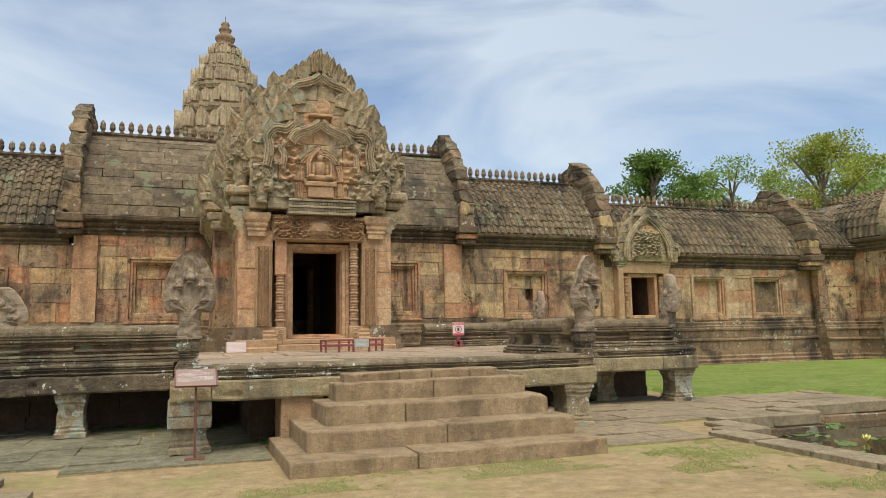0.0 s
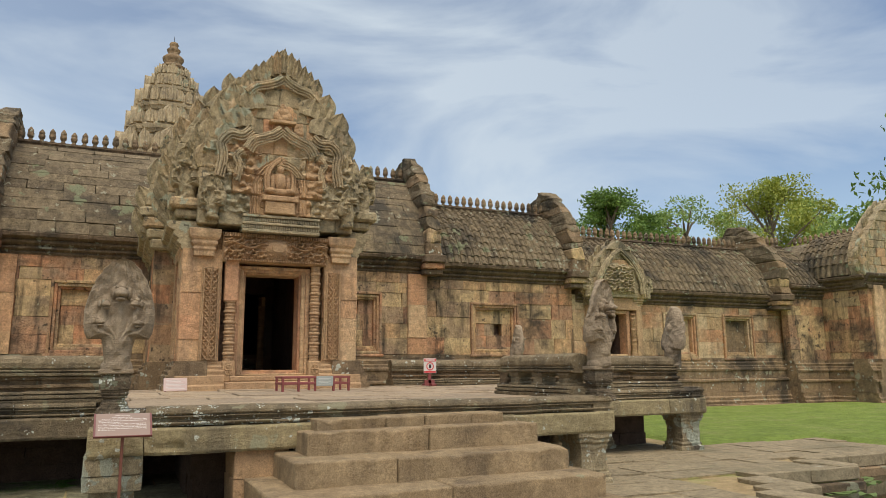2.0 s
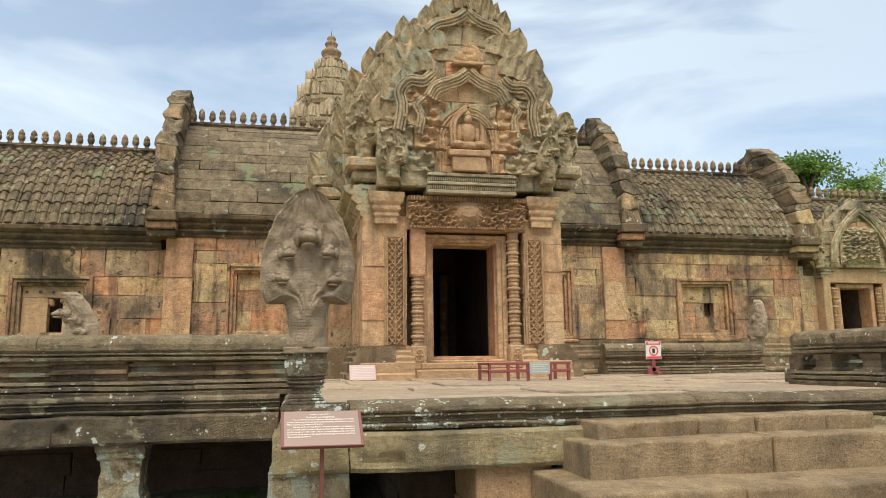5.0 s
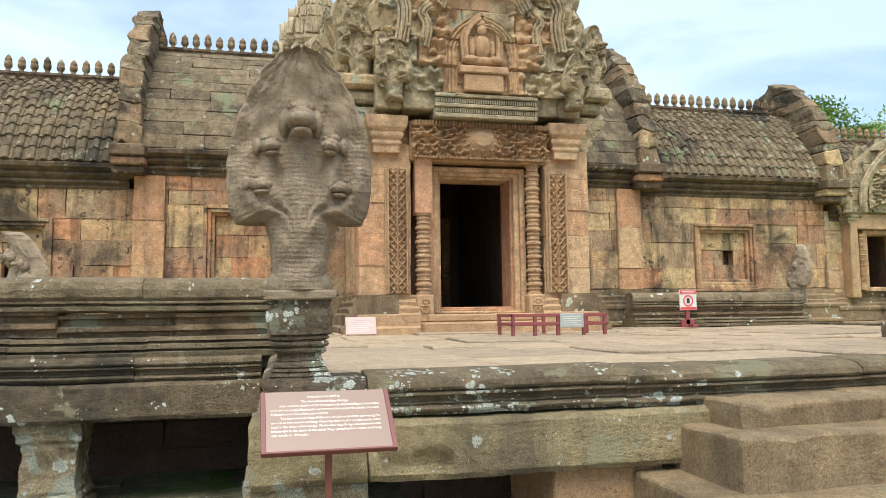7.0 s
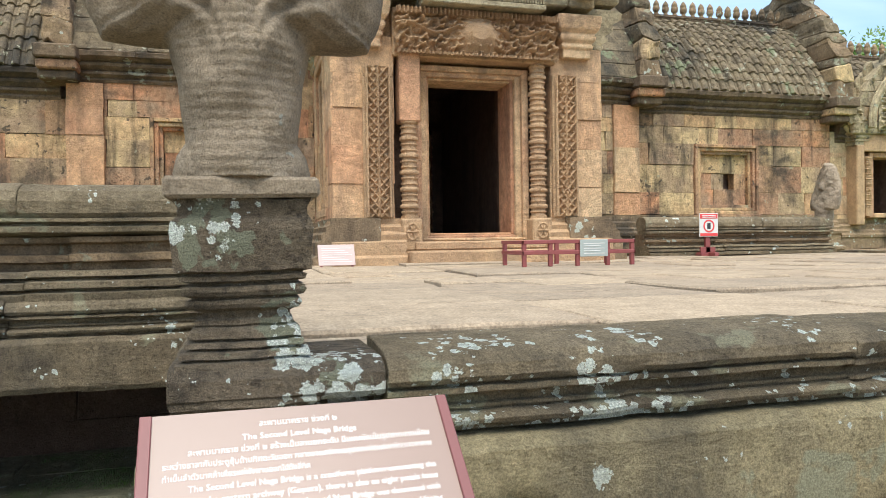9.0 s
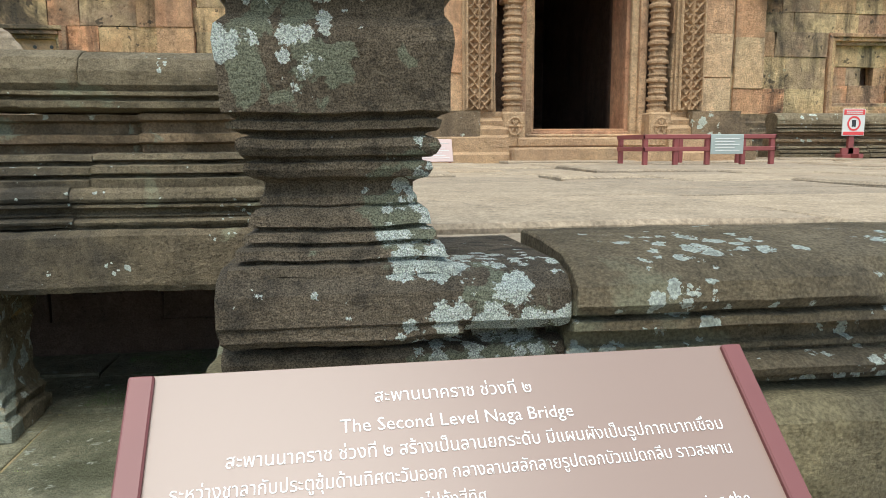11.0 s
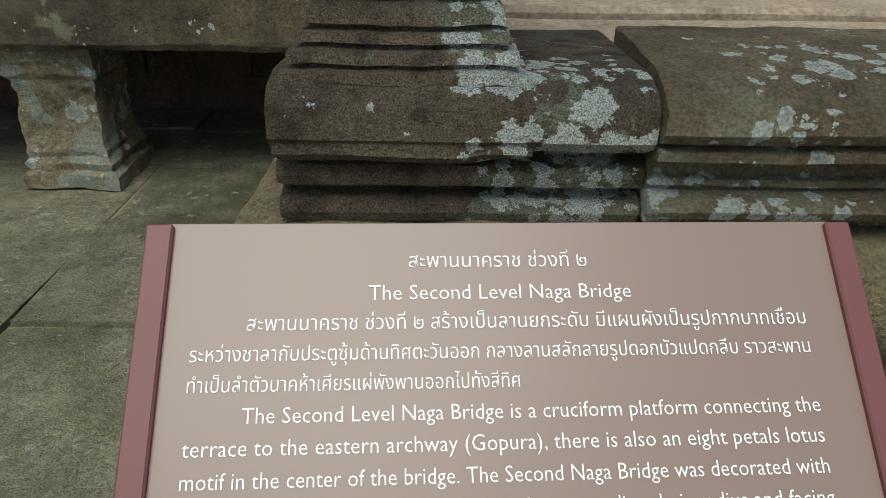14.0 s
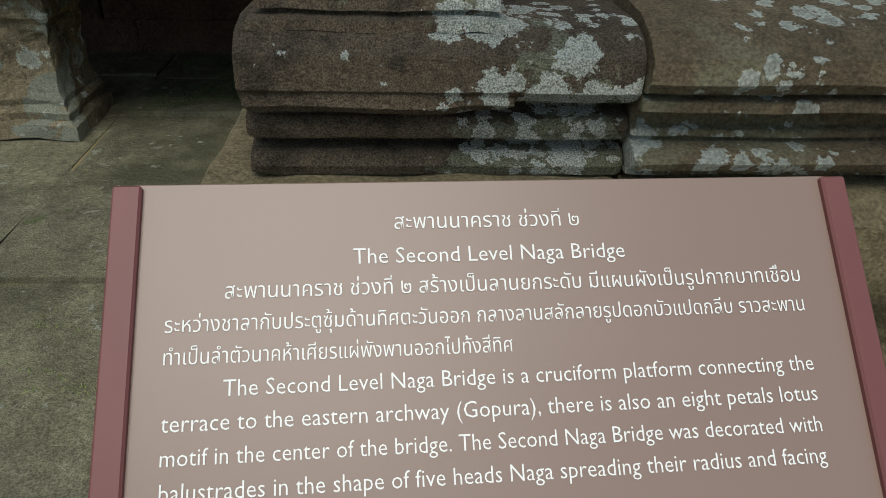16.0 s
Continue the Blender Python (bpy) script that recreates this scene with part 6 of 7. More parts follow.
def carved_face():
    """The face as blocks: one mesh for each stone between the joints."""
    NX, NZ = 190, 210
    stones, grids = {}, {}
    for i in range(NX):
        for k in range(NZ):
            x, z = 1.2 + 4.0 * (i + 0.5) / NX, 4.9 + 3.74 * (k + 0.5) / NZ
            if abs(x - PC) >= interp(FACE_OUT, z) - 0.03 + 0.05 * noise.noise((x * 3, z * 3, 9)):
                continue
            row = sum(1 for c in FACE_CUTS if c < z)
            j = (x + 0.37 * math.sin(row * 5.3)) / FACE_LONG + 0.2 * math.sin(row * 2.1)
            key = (row, math.floor(j + 0.5))
            bm, grid = stones.setdefault(key, bmesh.new()), grids.setdefault(key, {})
            quad = []
            for a, c in ((i, k), (i + 1, k), (i + 1, k + 1), (i, k + 1)):
                if (a, c) not in grid:
                    px, pz = 1.2 + 4.0 * a / NX, 4.9 + 3.74 * c / NZ
                    grid[(a, c)] = bm.verts.new((px, PY - 0.27 - face_height(px, pz), pz))
                quad.append(grid[(a, c)])
            bm.faces.new(quad)
    for key in sorted(stones):
        mid = sum(v.co.x for v in stones[key].verts) / len(stones[key].verts)
        part("carved_block", stones[key], M_PORCH if abs(mid - PC) < 0.55 and key[0] in (5, 6) else M_CARVED if abs(mid - PC) < 0.9 and (key[0] * 2 + key[1]) % 3 < 2 else M_FACE, main)


carved_face()


def flame(x, z, w, h, tilt, y):
    """One carved leaf slab of the pediment, its foot at x from the axis, leaning outwards."""
    link("flame_leaf", LEAF, main, pose(PC + x, y, z, RND.uniform(-3, 3), tilt * RND.uniform(0.8, 1.2), RND.uniform(-6, 6)) @ Matrix.Diagonal((w * 1.22 / 0.72, 0.5 * RND.uniform(0.9, 1.2), h * RND.uniform(0.86, 0.98), 1)))


# crowning fan of narrow leaves, then the leaves stacked down both edges
for k in range(-4, 5):
    flame(k * 0.14, 8.24 - 0.06 * abs(k), 0.2, 0.66 - 0.07 * abs(k), 2.5 * k, PY - 0.31 - 0.02 * (k % 2))
for side in (-1, 1):
    for x, z, w, h, tilt, y in ((0.68, 7.72, 0.34, 0.55, 12, 0.27), (0.94, 7.34, 0.42, 0.58, 15, 0.27), (1.2, 6.9, 0.46, 0.62, 17, 0.27), (1.42, 6.42, 0.5, 0.64, 12, 0.25), (1.5, 5.9, 0.5, 0.62, 8, 0.25),
                                (0.62, 7.28, 0.5, 0.5, 14, 0.35), (0.88, 6.84, 0.52, 0.52, 16, 0.35), (1.14, 6.4, 0.48, 0.5, 15, 0.33), (0.4, 7.95, 0.3, 0.42, 10, 0.33)):
        flame(side * x, z, w, h, side * tilt, PY - y)
# banded arches over the niche, the swelling arms at their ends and the small upper arch
for pts, r, n, gap, y in (([(0.74, 6.3), (0.62, 6.5), (0.4, 6.6), (0.18, 6.7), (0.0, 6.84)], 0.026, 5, 0.052, 0.39),
                          ([(1.32, 5.65), (1.26, 6.1), (1.3, 6.4), (1.12, 6.62), (0.86, 6.62), (0.68, 6.78)], 0.03, 4, 0.06, 0.37),
                          ([(0.78, 7.62), (0.6, 7.8), (0.34, 7.88), (0.14, 7.98), (0.0, 8.1)], 0.03, 4, 0.056, 0.36),
                          ([(0.95, 5.6), (0.9, 5.95), (0.98, 6.15), (0.84, 6.3)], 0.028, 3, 0.055, 0.37)):
    bm = bmesh.new()
    add_arch(bm, PC, PY - y, pts, r, n, gap)
    for v in bm.verts:
        v.co += 0.012 * Vector(noise.noise_vector(v.co * 7))
    part("carved_arch", bm, M_FACE, main)
bm = bmesh.new()
add_box(bm, (PC - 0.3, PY - 0.5, 6.98), (PC + 0.3, PY - 0.2, 7.06), 0.02, 0.008)
for loc, dim in (((0, 0, 0.06), (0.2, 0.1, 0.12)), ((0, 0, 0.2), (0.14, 0.09, 0.12)), ((0, 0, 0.32), (0.07, 0.07, 0.1)), ((-0.13, 0, 0.1), (0.08, 0.09, 0.12)), ((0.13, 0, 0.1), (0.08, 0.09, 0.12))):
    bmesh.ops.create_icosphere(bm, subdivisions=2, radius=1.0, matrix=Matrix.Translation((PC, PY - 0.4, 7.06)) @ Matrix.Translation(loc) @ Matrix.Diagonal((*dim, 1)))
part("small_niche", bm, M_CARVED, main, "small worn carved niche")
# plain seated shape in its niche, no features
bm = bmesh.new()
for loc, dim in (((0, 0, 0.0), (0.33, 0.12, 0.09)), ((-0.2, -0.02, 0.02), (0.14, 0.12, 0.08)), ((0.2, -0.02, 0.02), (0.14, 0.12, 0.08)), ((0, 0.0, 0.24), (0.14, 0.1, 0.22)), ((-0.17, 0, 0.2), (0.05, 0.07, 0.17)), ((0.17, 0, 0.2), (0.05, 0.07, 0.17)), ((0, -0.01, 0.52), (0.085, 0.08, 0.1)), ((0, 0.0, 0.64), (0.06, 0.06, 0.08))):
    bmesh.ops.create_icosphere(bm, subdivisions=2, radius=1.0, matrix=Matrix.Translation((PC, PY - 0.36, 5.42)) @ Matrix.Translation(loc) @ Matrix.Diagonal((*dim, 1)))
add_box(bm, (PC - 0.4, PY - 0.5, 5.2), (PC + 0.4, PY - 0.2, 5.32), 0.02)
add_box(bm, (PC - 0.32, PY - 0.46, 4.92), (PC + 0.32, PY - 0.2, 5.2), 0.02, 0.01)
add_arch(bm, PC, PY - 0.34, [(0.28, 5.4), (0.3, 5.75), (0.22, 6.0), (0.0, 6.2)], 0.035, 2, 0.06)
part("niche_carving", bm, M_CARVED, main, "worn niche carving")
# dentil bar over the lintel
bm = bmesh.new()
for o, za, zb in ((0.39, 4.5, 4.57), (0.34, 4.57, 4.66), (0.41, 4.66, 4.72), (0.35, 4.72, 4.82), (0.42, 4.82, 4.88)):
    add_box(bm, (2.35, PY - o, za), (4.05, PY + 0.1, zb), 0.012)
for i in range(44):
    add_box(bm, (2.37 + i * 0.038, PY - 0.385, 4.58), (2.392 + i * 0.038, PY - 0.3, 4.65))
    add_box(bm, (2.37 + i * 0.038, PY - 0.395, 4.735), (2.392 + i * 0.038, PY - 0.3, 4.805))
part("dentil_bar", bm, M_FACE, main, "fine dentilled bar")


CREST = NAGA.copy()
CREST.materials.clear()
CREST.materials.append(M_PEDIMENT)
for x, y, z, turn, s in ((1.72, PY - 0.35, 4.74, 25, 0.78), (4.68, PY - 0.35, 4.74, -25, 0.78), (1.25, PY + 0.1, 5.15, 30, 1.0), (5.15, PY + 0.1, 5.15, -30, 1.0)):
    link("naga_crest", CREST, main, pose(x, y, z, 0, 0, -turn) @ Matrix.Diagonal((s * 1.15, s * 1.3, s, 1)))
for x0, x1, y0 in ((0.88, 1.75, PY - 0.05), (4.66, 5.5, PY - 0.05)):
    for k in range(3):
        g = 0.12 * (2 - k)
        xa, xb = (x0 + g, x1) if x0 < PC else (x0, x1 - g)
        box("corbel_block", (xa, y0 - 0.1 + g, 4.55 + 0.22 * k), (xb, y0 + 0.9, 4.765 + 0.22 * k), M_PEDIMENT, main, 0.05, 0.015)
# porch roof behind the pediments
bm = bmesh.new()
ring = [(PC + 2.0 * math.cos(a), 4.6 + 3.1 * math.sin(a) ** 0.8) for a in [math.pi * i / 14 for i in range(15)]]
a_, b_ = [bm.verts.new((x, 18.6, z)) for x, z in ring], [bm.verts.new((x, 26.0, z)) for x, z in ring]
for i in range(14):
    bm.faces.new((a_[i], a_[i + 1], b_[i + 1], b_[i]))
bm.faces.new(a_[::-1])
bm.faces.new(b_)
tagged(part("roof_porch", bm, M_ROOF), "weathered stone vault over the porch", "roof", kind="structure")
vest = pediment("pediment_vestibule", PC, 20.4, [(2.55, 4.6), (2.75, 5.3), (2.6, 6.2), (2.3, 6.9), (1.9, 7.5), (1.3, 8.0), (0.4, 8.4)], 0.5, "blocky side pediment over the vestibule", 0.45, 0.6, 6, tip=False)
for x, o in ((VX0, -1), (VX1, 1)):
    moulding(vest, "vestibule_cornice", CORN, M_PEDIMENT, (x, HALL_Y, 4.4) if o < 0 else (x, VY, 4.4), (x, VY, 4.4) if o < 0 else (x, HALL_Y, 4.4), "cornice_stone", (0.6, 0.9), (o, 0))
    for k in range(4):
        xa, xb = (x - 0.1 - 0.1 * k, x + 0.4) if o < 0 else (x - 0.4, x + 0.1 + 0.1 * k)
        box("corbel_block", (xa, VY - 0.25, 4.4 + 0.26 * k), (xb, VY + 0.5, 4.655 + 0.26 * k), M_PEDIMENT, vest, 0.05, 0.02)

# ---- gallery doorway with its small pediment ----
gdoor = empty("door_3", "small gallery doorway with carved colonnettes", "doorway", kind="structure")
GC, GY = 17.55, GAL_Y - 0.35
for x in (16.72, 18.36):
    link("colonnette", COLUMN, gdoor, pose(x, GY + 0.05, 1.95) @ Matrix.Diagonal((0.95, 0.95, 0.64, 1)))
    box("door_pier", (x - 0.42 if x < GC else x + 0.14, GY - 0.02, 1.7), (x - 0.14 if x < GC else x + 0.42, GY + 0.5, 3.9), M_CARVED, gdoor, 0.03, 0.008)
    bm = bmesh.new()
    add_lathe(bm, [(r * 0.95, h * 0.8) for r, h in CAPITAL], square=True)
    part("capital", bm, M_PEDIMENT, gdoor, m=pose(x - 0.25 if x < GC else x + 0.25, GY + 0.2, 3.9))
for lo, hi in (((16.85, GY + 0.1, 1.9), (17.0, GY + 0.6, 3.72)), ((18.1, GY + 0.1, 1.9), (18.25, GY + 0.6, 3.72)), ((17.0, GY + 0.1, 3.58), (18.1, GY + 0.6, 3.72)), ((17.0, GY + 0.1, 1.9), (18.1, GY + 0.6, 2.03))):
    box("door_frame", lo, hi, M_PORCH, gdoor, 0.02)
box("door_lintel", (16.55, GY - 0.02, 3.73), (18.55, GY + 0.4, 4.2), M_CARVED, gdoor, 0.02, 0.006)
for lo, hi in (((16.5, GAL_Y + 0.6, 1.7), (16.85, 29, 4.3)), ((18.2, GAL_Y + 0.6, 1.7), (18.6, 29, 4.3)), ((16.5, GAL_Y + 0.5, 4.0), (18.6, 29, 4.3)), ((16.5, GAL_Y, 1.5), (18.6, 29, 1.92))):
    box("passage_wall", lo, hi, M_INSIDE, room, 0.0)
masonry(room, M_WALL, 16.8, 18.3, 1.9, 4.0, 27.4, 0.3, 0.42, (0.5, 0.8))
gp = pediment("pediment_gallery", GC + 0.1, GY - 0.05, [(1.45, 4.2), (1.5, 4.6), (1.35, 5.1), (1.05, 5.6), (0.7, 6.0), (0.15, 6.4)], 0.6, "small carved pediment over the gallery door", 0.36, 0.42, 6)
bm = bmesh.new()
add_arch(bm, GC + 0.1, GY - 0.2, [(1.05, 4.35), (1.0, 4.9), (0.75, 5.35), (0.4, 5.75), (0.0, 6.05)], 0.05, 3, 0.085)
add_relief(bm, 1.5, 1.25, lambda u, v: (scroll_height(u, v, 4, 4, 5) * 1.2 + 0.2) * min(1.0, 6 * min(u, 1 - u, v, 1 - v)), 60, 50, 0.16, (GC - 0.65, GY - 0.16, 4.3))
part("foliage_carving", bm, M_PEDIMENT, gp)
for x in (GC - 1.35, GC + 1.5):
    link("naga_crest", CREST, gp, pose(x, GY - 0.05, 4.2) @ Matrix.Scale(0.75, 4))

# ---- corner pavilion ----
pav = empty("wall_pavilion", "ruddy sandstone walls of the corner pavilion", "wall", kind="structure")
masonry(pav, M_WALL, 26.6, 28.8, 1.75, 4.6, 24.2, 0.35, 0.44, (0.6, 1.0))
masonry(pav, M_WALL, 28.8, 29.7, 1.6, 5.0, 22.0, 0.4, 0.48, (0.7, 0.95))
masonry(pav, M_WALL, 31.3, 32.4, 1.6, 5.0, 22.0, 0.4, 0.48, (0.7, 1.1))
masonry(pav, M_PORCH, 29.7, 31.3, 1.6, 3.9, 22.25, 0.4, 0.5, (0.5, 0.9))
masonry(pav, M_CARVED, 29.6, 31.4, 3.9, 4.9, 22.02, 0.4, 0.5, (1.8, 1.9))
masonry(pav, M_WALL, 22.02, 24.6, 1.6, 5.0, 28.8, 0.4, 0.46, (0.6, 1.0), axis="y", out=-1)
backing("wall_core", 28.9, 32.3, 0.0, 5.2, 22.4, 23.0, M_INSIDE, pav)
backing("wall_core", 22.2, 29.0, 0.0, 5.2, 31.9, 32.3, M_INSIDE, pav, axis="y")
backing("wall_core", 32.3, 46.0, 0.0, 4.4, 24.8, 25.4, M_WALL, pav)
plinth_run(28.3, 32.8, 22.0, 0.2)
plinth_run(26.6, 28.5, 24.15, 0.2)
for key, prof in (("plinth_low", PL_LOW), ("plinth_mid", PL_MID), ("plinth_top", PL_TOP)):
    moulding(plinth, key, prof, M_PLINTH, (28.8, 24.3, -0.2), (28.8, 21.6, -0.2), "plinth_stone", (0.9, 1.7), (-1, 0))
cornice_run(26.6, 28.9, 24.2, 4.45)
cornice_run(28.6, 32.6, 22.0, 4.8)
moulding(cornice, "cornice", CORN, M_CORNICE, (28.8, 24.3, 4.75), (28.8, 21.9, 4.75), "cornice_stone", (0.7, 1.3), (-1, 0))
for x in (29.35, 31.75):
    box("pavilion_pilaster", (x - 0.3, 21.85, 1.7), (x + 0.3, 22.3, 4.9), M_PORCH, pav, 0.03, 0.008)
pediment("pediment_pavilion", 30.5, 21.9, [(1.95, 5.3), (2.0, 5.9), (1.85, 6.6), (1.5, 7.2), (1.0, 7.8), (0.5, 8.3), (0.12, 8.6)], 0.7, "weathered pediment of the corner pavilion", 0.42, 0.5, 7)
bm = bmesh.new()
ring = [(30.5 + 1.9 * math.cos(a), 5.2 + 2.2 * math.sin(a) ** 0.8) for a in [math.pi * i / 12 for i in range(13)]]
a_, b_ = [bm.verts.new((x, 22.3, z)) for x, z in ring], [bm.verts.new((x, 29.0, z)) for x, z in ring]
for i in range(12):
    bm.faces.new((a_[i], a_[i + 1], b_[i + 1], b_[i]))
bm.faces.new(a_[::-1])
bm.faces.new(b_)
pr = tagged(part("roof_pavilion", bm, M_ROOF), "stone vault roof of the corner pavilion", "roof", kind="structure")
for i in range(14):
    link("ridge_finial", FINIAL, pr, pose(30.5, 22.8 + 0.3 * i, 7.38))
for j in range(8):
    for i in range(9):
        a = math.pi * (1 - (j + 0.2) / 17)
        b = math.pi * (1 - (j + 1.2) / 17)
        p0, p1 = [(30.5 + 1.95 * math.cos(q), 5.22 + 2.25 * math.sin(q) ** 0.8) for q in (a, b)]
        ang = math.atan2(p1[1] - p0[1], p1[0] - p0[0])
        link("roof_tile", TILE, pr, Matrix.Translation((p0[0], 22.6 + 0.3 * i, p0[1])) @ Matrix.Rotation(-ang, 4, "Y") @ Matrix.Rotation(radians(-90), 4, "Z") @ Matrix.Diagonal((1, math.hypot(p1[0] - p0[0], p1[1] - p0[1]) * 1.1, 1, 1)))
roof("roof_link", 26.6, 29.0, 24.0, 5.05, 26.4, 7.1, "short tiled roof beside the corner pavilion", rows=8)

# ---- central tower ----
tower = empty("temple_tower", "tall tiered sandstone temple tower with lotus-bud finial", "tower")
TX, TY = 2.5, 62.0


def add_star(bm, z0, z1, r0, r1):
    """One redented tier: a cross-shaped plan with stepped corners."""
    plan = [(1, 0.38), (0.9, 0.38), (0.9, 0.62), (0.76, 0.62), (0.76, 0.76), (0.62, 0.76), (0.62, 0.9), (0.38, 0.9), (0.38, 1)]
    full = []
    for q in range(4):
        c, s = math.cos(q * math.pi / 2), math.sin(q * math.pi / 2)
        full += [(x * c - y * s, x * s + y * c) for x, y in plan]
    lo, hi = [bm.verts.new((x * r0, y * r0, z0)) for x, y in full], [bm.verts.new((x * r1, y * r1, z1)) for x, y in full]
    n = len(full)
    for i in range(n):
        bm.faces.new((lo[i], lo[(i + 1) % n], hi[(i + 1) % n], hi[i]))
    bm.faces.new(hi)
    bm.faces.new(lo[::-1])


tower.location = (TX, TY, 0)
TIERS = [(0, 12.5, 5.0, 4.6), (12.5, 15.6, 4.5, 4.2), (15.6, 18.3, 4.05, 3.7), (18.3, 20.6, 3.5, 3.1), (20.6, 22.6, 2.95, 2.55), (22.6, 24.2, 2.35, 1.95), (24.2, 25.4, 1.75, 1.3)]
for z0, z1, r0, r1 in TIERS:
    h = z1 - z0
    bm = bmesh.new()
    add_star(bm, z0, z0 + h * 0.62, r0 * 0.93, r1 * 0.93)
    add_star(bm, z0 + h * 0.62, z0 + h * 0.75, r1 * 0.98, r1 * 1.02)
    add_star(bm, z0 + h * 0.75, z0 + h * 0.88, r1 * 1.04, r1 * 1.06)
    add_star(bm, z0 + h * 0.88, z1, r1 * 1.0, r1 * 0.95)
    part("tower_tier", bm, M_TOWER, tower)

bm = bmesh.new()
add_lathe(bm, [(0.95, 25.3), (1.0, 25.5), (0.75, 25.7), (0.7, 26.0), (0.95, 26.15), (1.0, 26.35), (0.78, 26.5), (0.6, 26.6), (0.82, 26.9), (0.85, 27.1), (0.6, 27.35), (0.4, 27.45), (0.5, 27.7), (0.55, 27.85), (0.35, 28.05), (0.3, 28.15), (0.38, 28.3), (0.3, 28.5), (0.04, 28.6)], 16)
part("lotus_finial", bm, M_PLINTH, tower, "dark lotus-bud finial", True)
bm = bmesh.new()
add_tube(bm, [(0, 0, 28.5), (0.02, 0, 29.1)], 0.025, 5)
part("lightning_rod", bm, M_BLACK, tower)
TLEAF = LEAF.copy()
TLEAF.materials.clear()
TLEAF.materials.append(M_TOWER)
for z0, z1, r0, r1 in TIERS[1:]:
    for q in range(4):
        for u in (-0.8, -0.52, -0.24, 0.0, 0.24, 0.52, 0.8):
            rr = r1 * (1.02 if abs(u) < 0.4 else 0.9 if abs(u) < 0.7 else 0.78)
            s = (z1 - z0) * (0.75 if abs(u) > 0.1 else 0.95) * RND.uniform(0.75, 1.1)
            link("antefix", TLEAF, tower, Matrix.Rotation(q * math.pi / 2, 4, "Z") @ pose(u * r1 * 0.95, -rr, z1 - 0.05, -6, 0, 0) @ Matrix.Diagonal((s * 0.62, s * 0.6, s * 0.8, 1)))
            if abs(u) < 0.1:
                link("tower_niche", TLEAF, tower, Matrix.Rotation(q * math.pi / 2, 4, "Z") @ pose(0, -r0 * 0.95, z0, 0, 0, 0) @ Matrix.Diagonal((r0 * 0.7, 0.8, (z1 - z0) * 0.8, 1)))

# ---- trees ----


def tree(x, y, height, spread, crown_from, material, seed, label, leaf=0.28, clumps=46, per=150, bare=0.0):
    r = random.Random(seed)
    t = empty("tree", label, "tree", "trees behind the gallery")
    t.location = (x, y, 0)
    bm = bmesh.new()
    add_tube(bm, [(0, 0, -0.1), (0.1, 0.05, height * 0.2), (r.uniform(-0.3, 0.3), 0.2, height * 0.45), (r.uniform(-0.5, 0.5), 0.1, height * 0.7), (0, 0, height * 0.9)],
             [height * 0.028, height * 0.022, height * 0.017, height * 0.01, 0.03], 8)
    ends = []
    for k in range(clumps):
        a, q = r.uniform(0, 6.283), r.random() ** 0.5
        z = crown_from + (height - crown_from) * r.random() ** 0.8
        f = math.sin(math.pi * min(1.0, 0.12 + 0.85 * (z - crown_from) / (height - crown_from))) ** 0.6
        e = Vector((spread * q * f * math.cos(a), spread * q * f * math.sin(a), z))
        ends.append((e, r.uniform(0.6, 1.25) * spread * 0.23))
        if k < 26:
            s = Vector((0, 0, max(height * 0.25, z - spread * q * 0.8)))
            add_tube(bm, [s, (s + e) / 2 + Vector((0, 0, 0.3)), e], [height * 0.009, height * 0.006, 0.02], 5)
    part("trunk", bm, M_BARK, t, "brown trunk with forking limbs")
    rr = np.random.RandomState(seed)
    vs, fs = [], []
    for e, size in ends:
        m = int(per * r.uniform(0.6, 1.2) * (1 - bare))
        pts = np.clip(rr.normal(0, 1, (m, 3)), -1.5, 1.5) * np.array([size * 0.55, size * 0.55, size * 0.36]) + np.array(e)
        for p in pts:
            d = rr.normal(0, 1, 3)
            d /= np.linalg.norm(d)
            o = np.cross(d, rr.normal(0, 1, 3))
            o /= np.linalg.norm(o) + 1e-9
            L = leaf * rr.uniform(0.6, 1.3)
            k = len(vs)
            vs += [tuple(p - d * L), tuple(p + o * L * 0.42), tuple(p + d * L), tuple(p - o * L * 0.42)]
            fs.append((k, k + 1, k + 2, k + 3))
    me = bpy.data.meshes.new("crown")
    me.from_pydata(vs, [], fs)
    me.materials.append(material)
    link("crown", me, t)
    return t


tree(37.2, 50, 15.7, 4.8, 8.5, M_LEAF, 11, "dense dark green broadleaf tree behind the gallery roof", 0.19, 52, 300)
tree(47.2, 52, 16.4, 4.8, 10.5, M_LEAF_L, 12, "open feathery light green tree behind the gallery roof", 0.17, 40, 170, 0.2)
tree(58.5, 52, 19.6, 6.5, 9.0, M_LEAF_Y, 13, "full yellow-green tree behind the gallery", 0.18, 70, 340)
tree(67, 55, 19.0, 6.0, 8.0, M_LEAF_L, 14, "light green tree beyond the corner pavilion", 0.19, 55, 240, 0.1)
tree(51.0, 27.5, 23.5, 7.6, 4.0, M_LEAF, 15, "tall leafy tree beside the corner pavilion", 0.22, 80, 190, 0.1)
tree(52, 38, 13.0, 6.5, 2.0, M_LEAF_L, 16, "leafy green tree beyond the corner pavilion", 0.25, 60, 150)
tree(-52, 60, 14.0, 7.0, 5.0, M_LEAF, 17, "dark green tree behind the far gallery", 0.3, 40, 120)

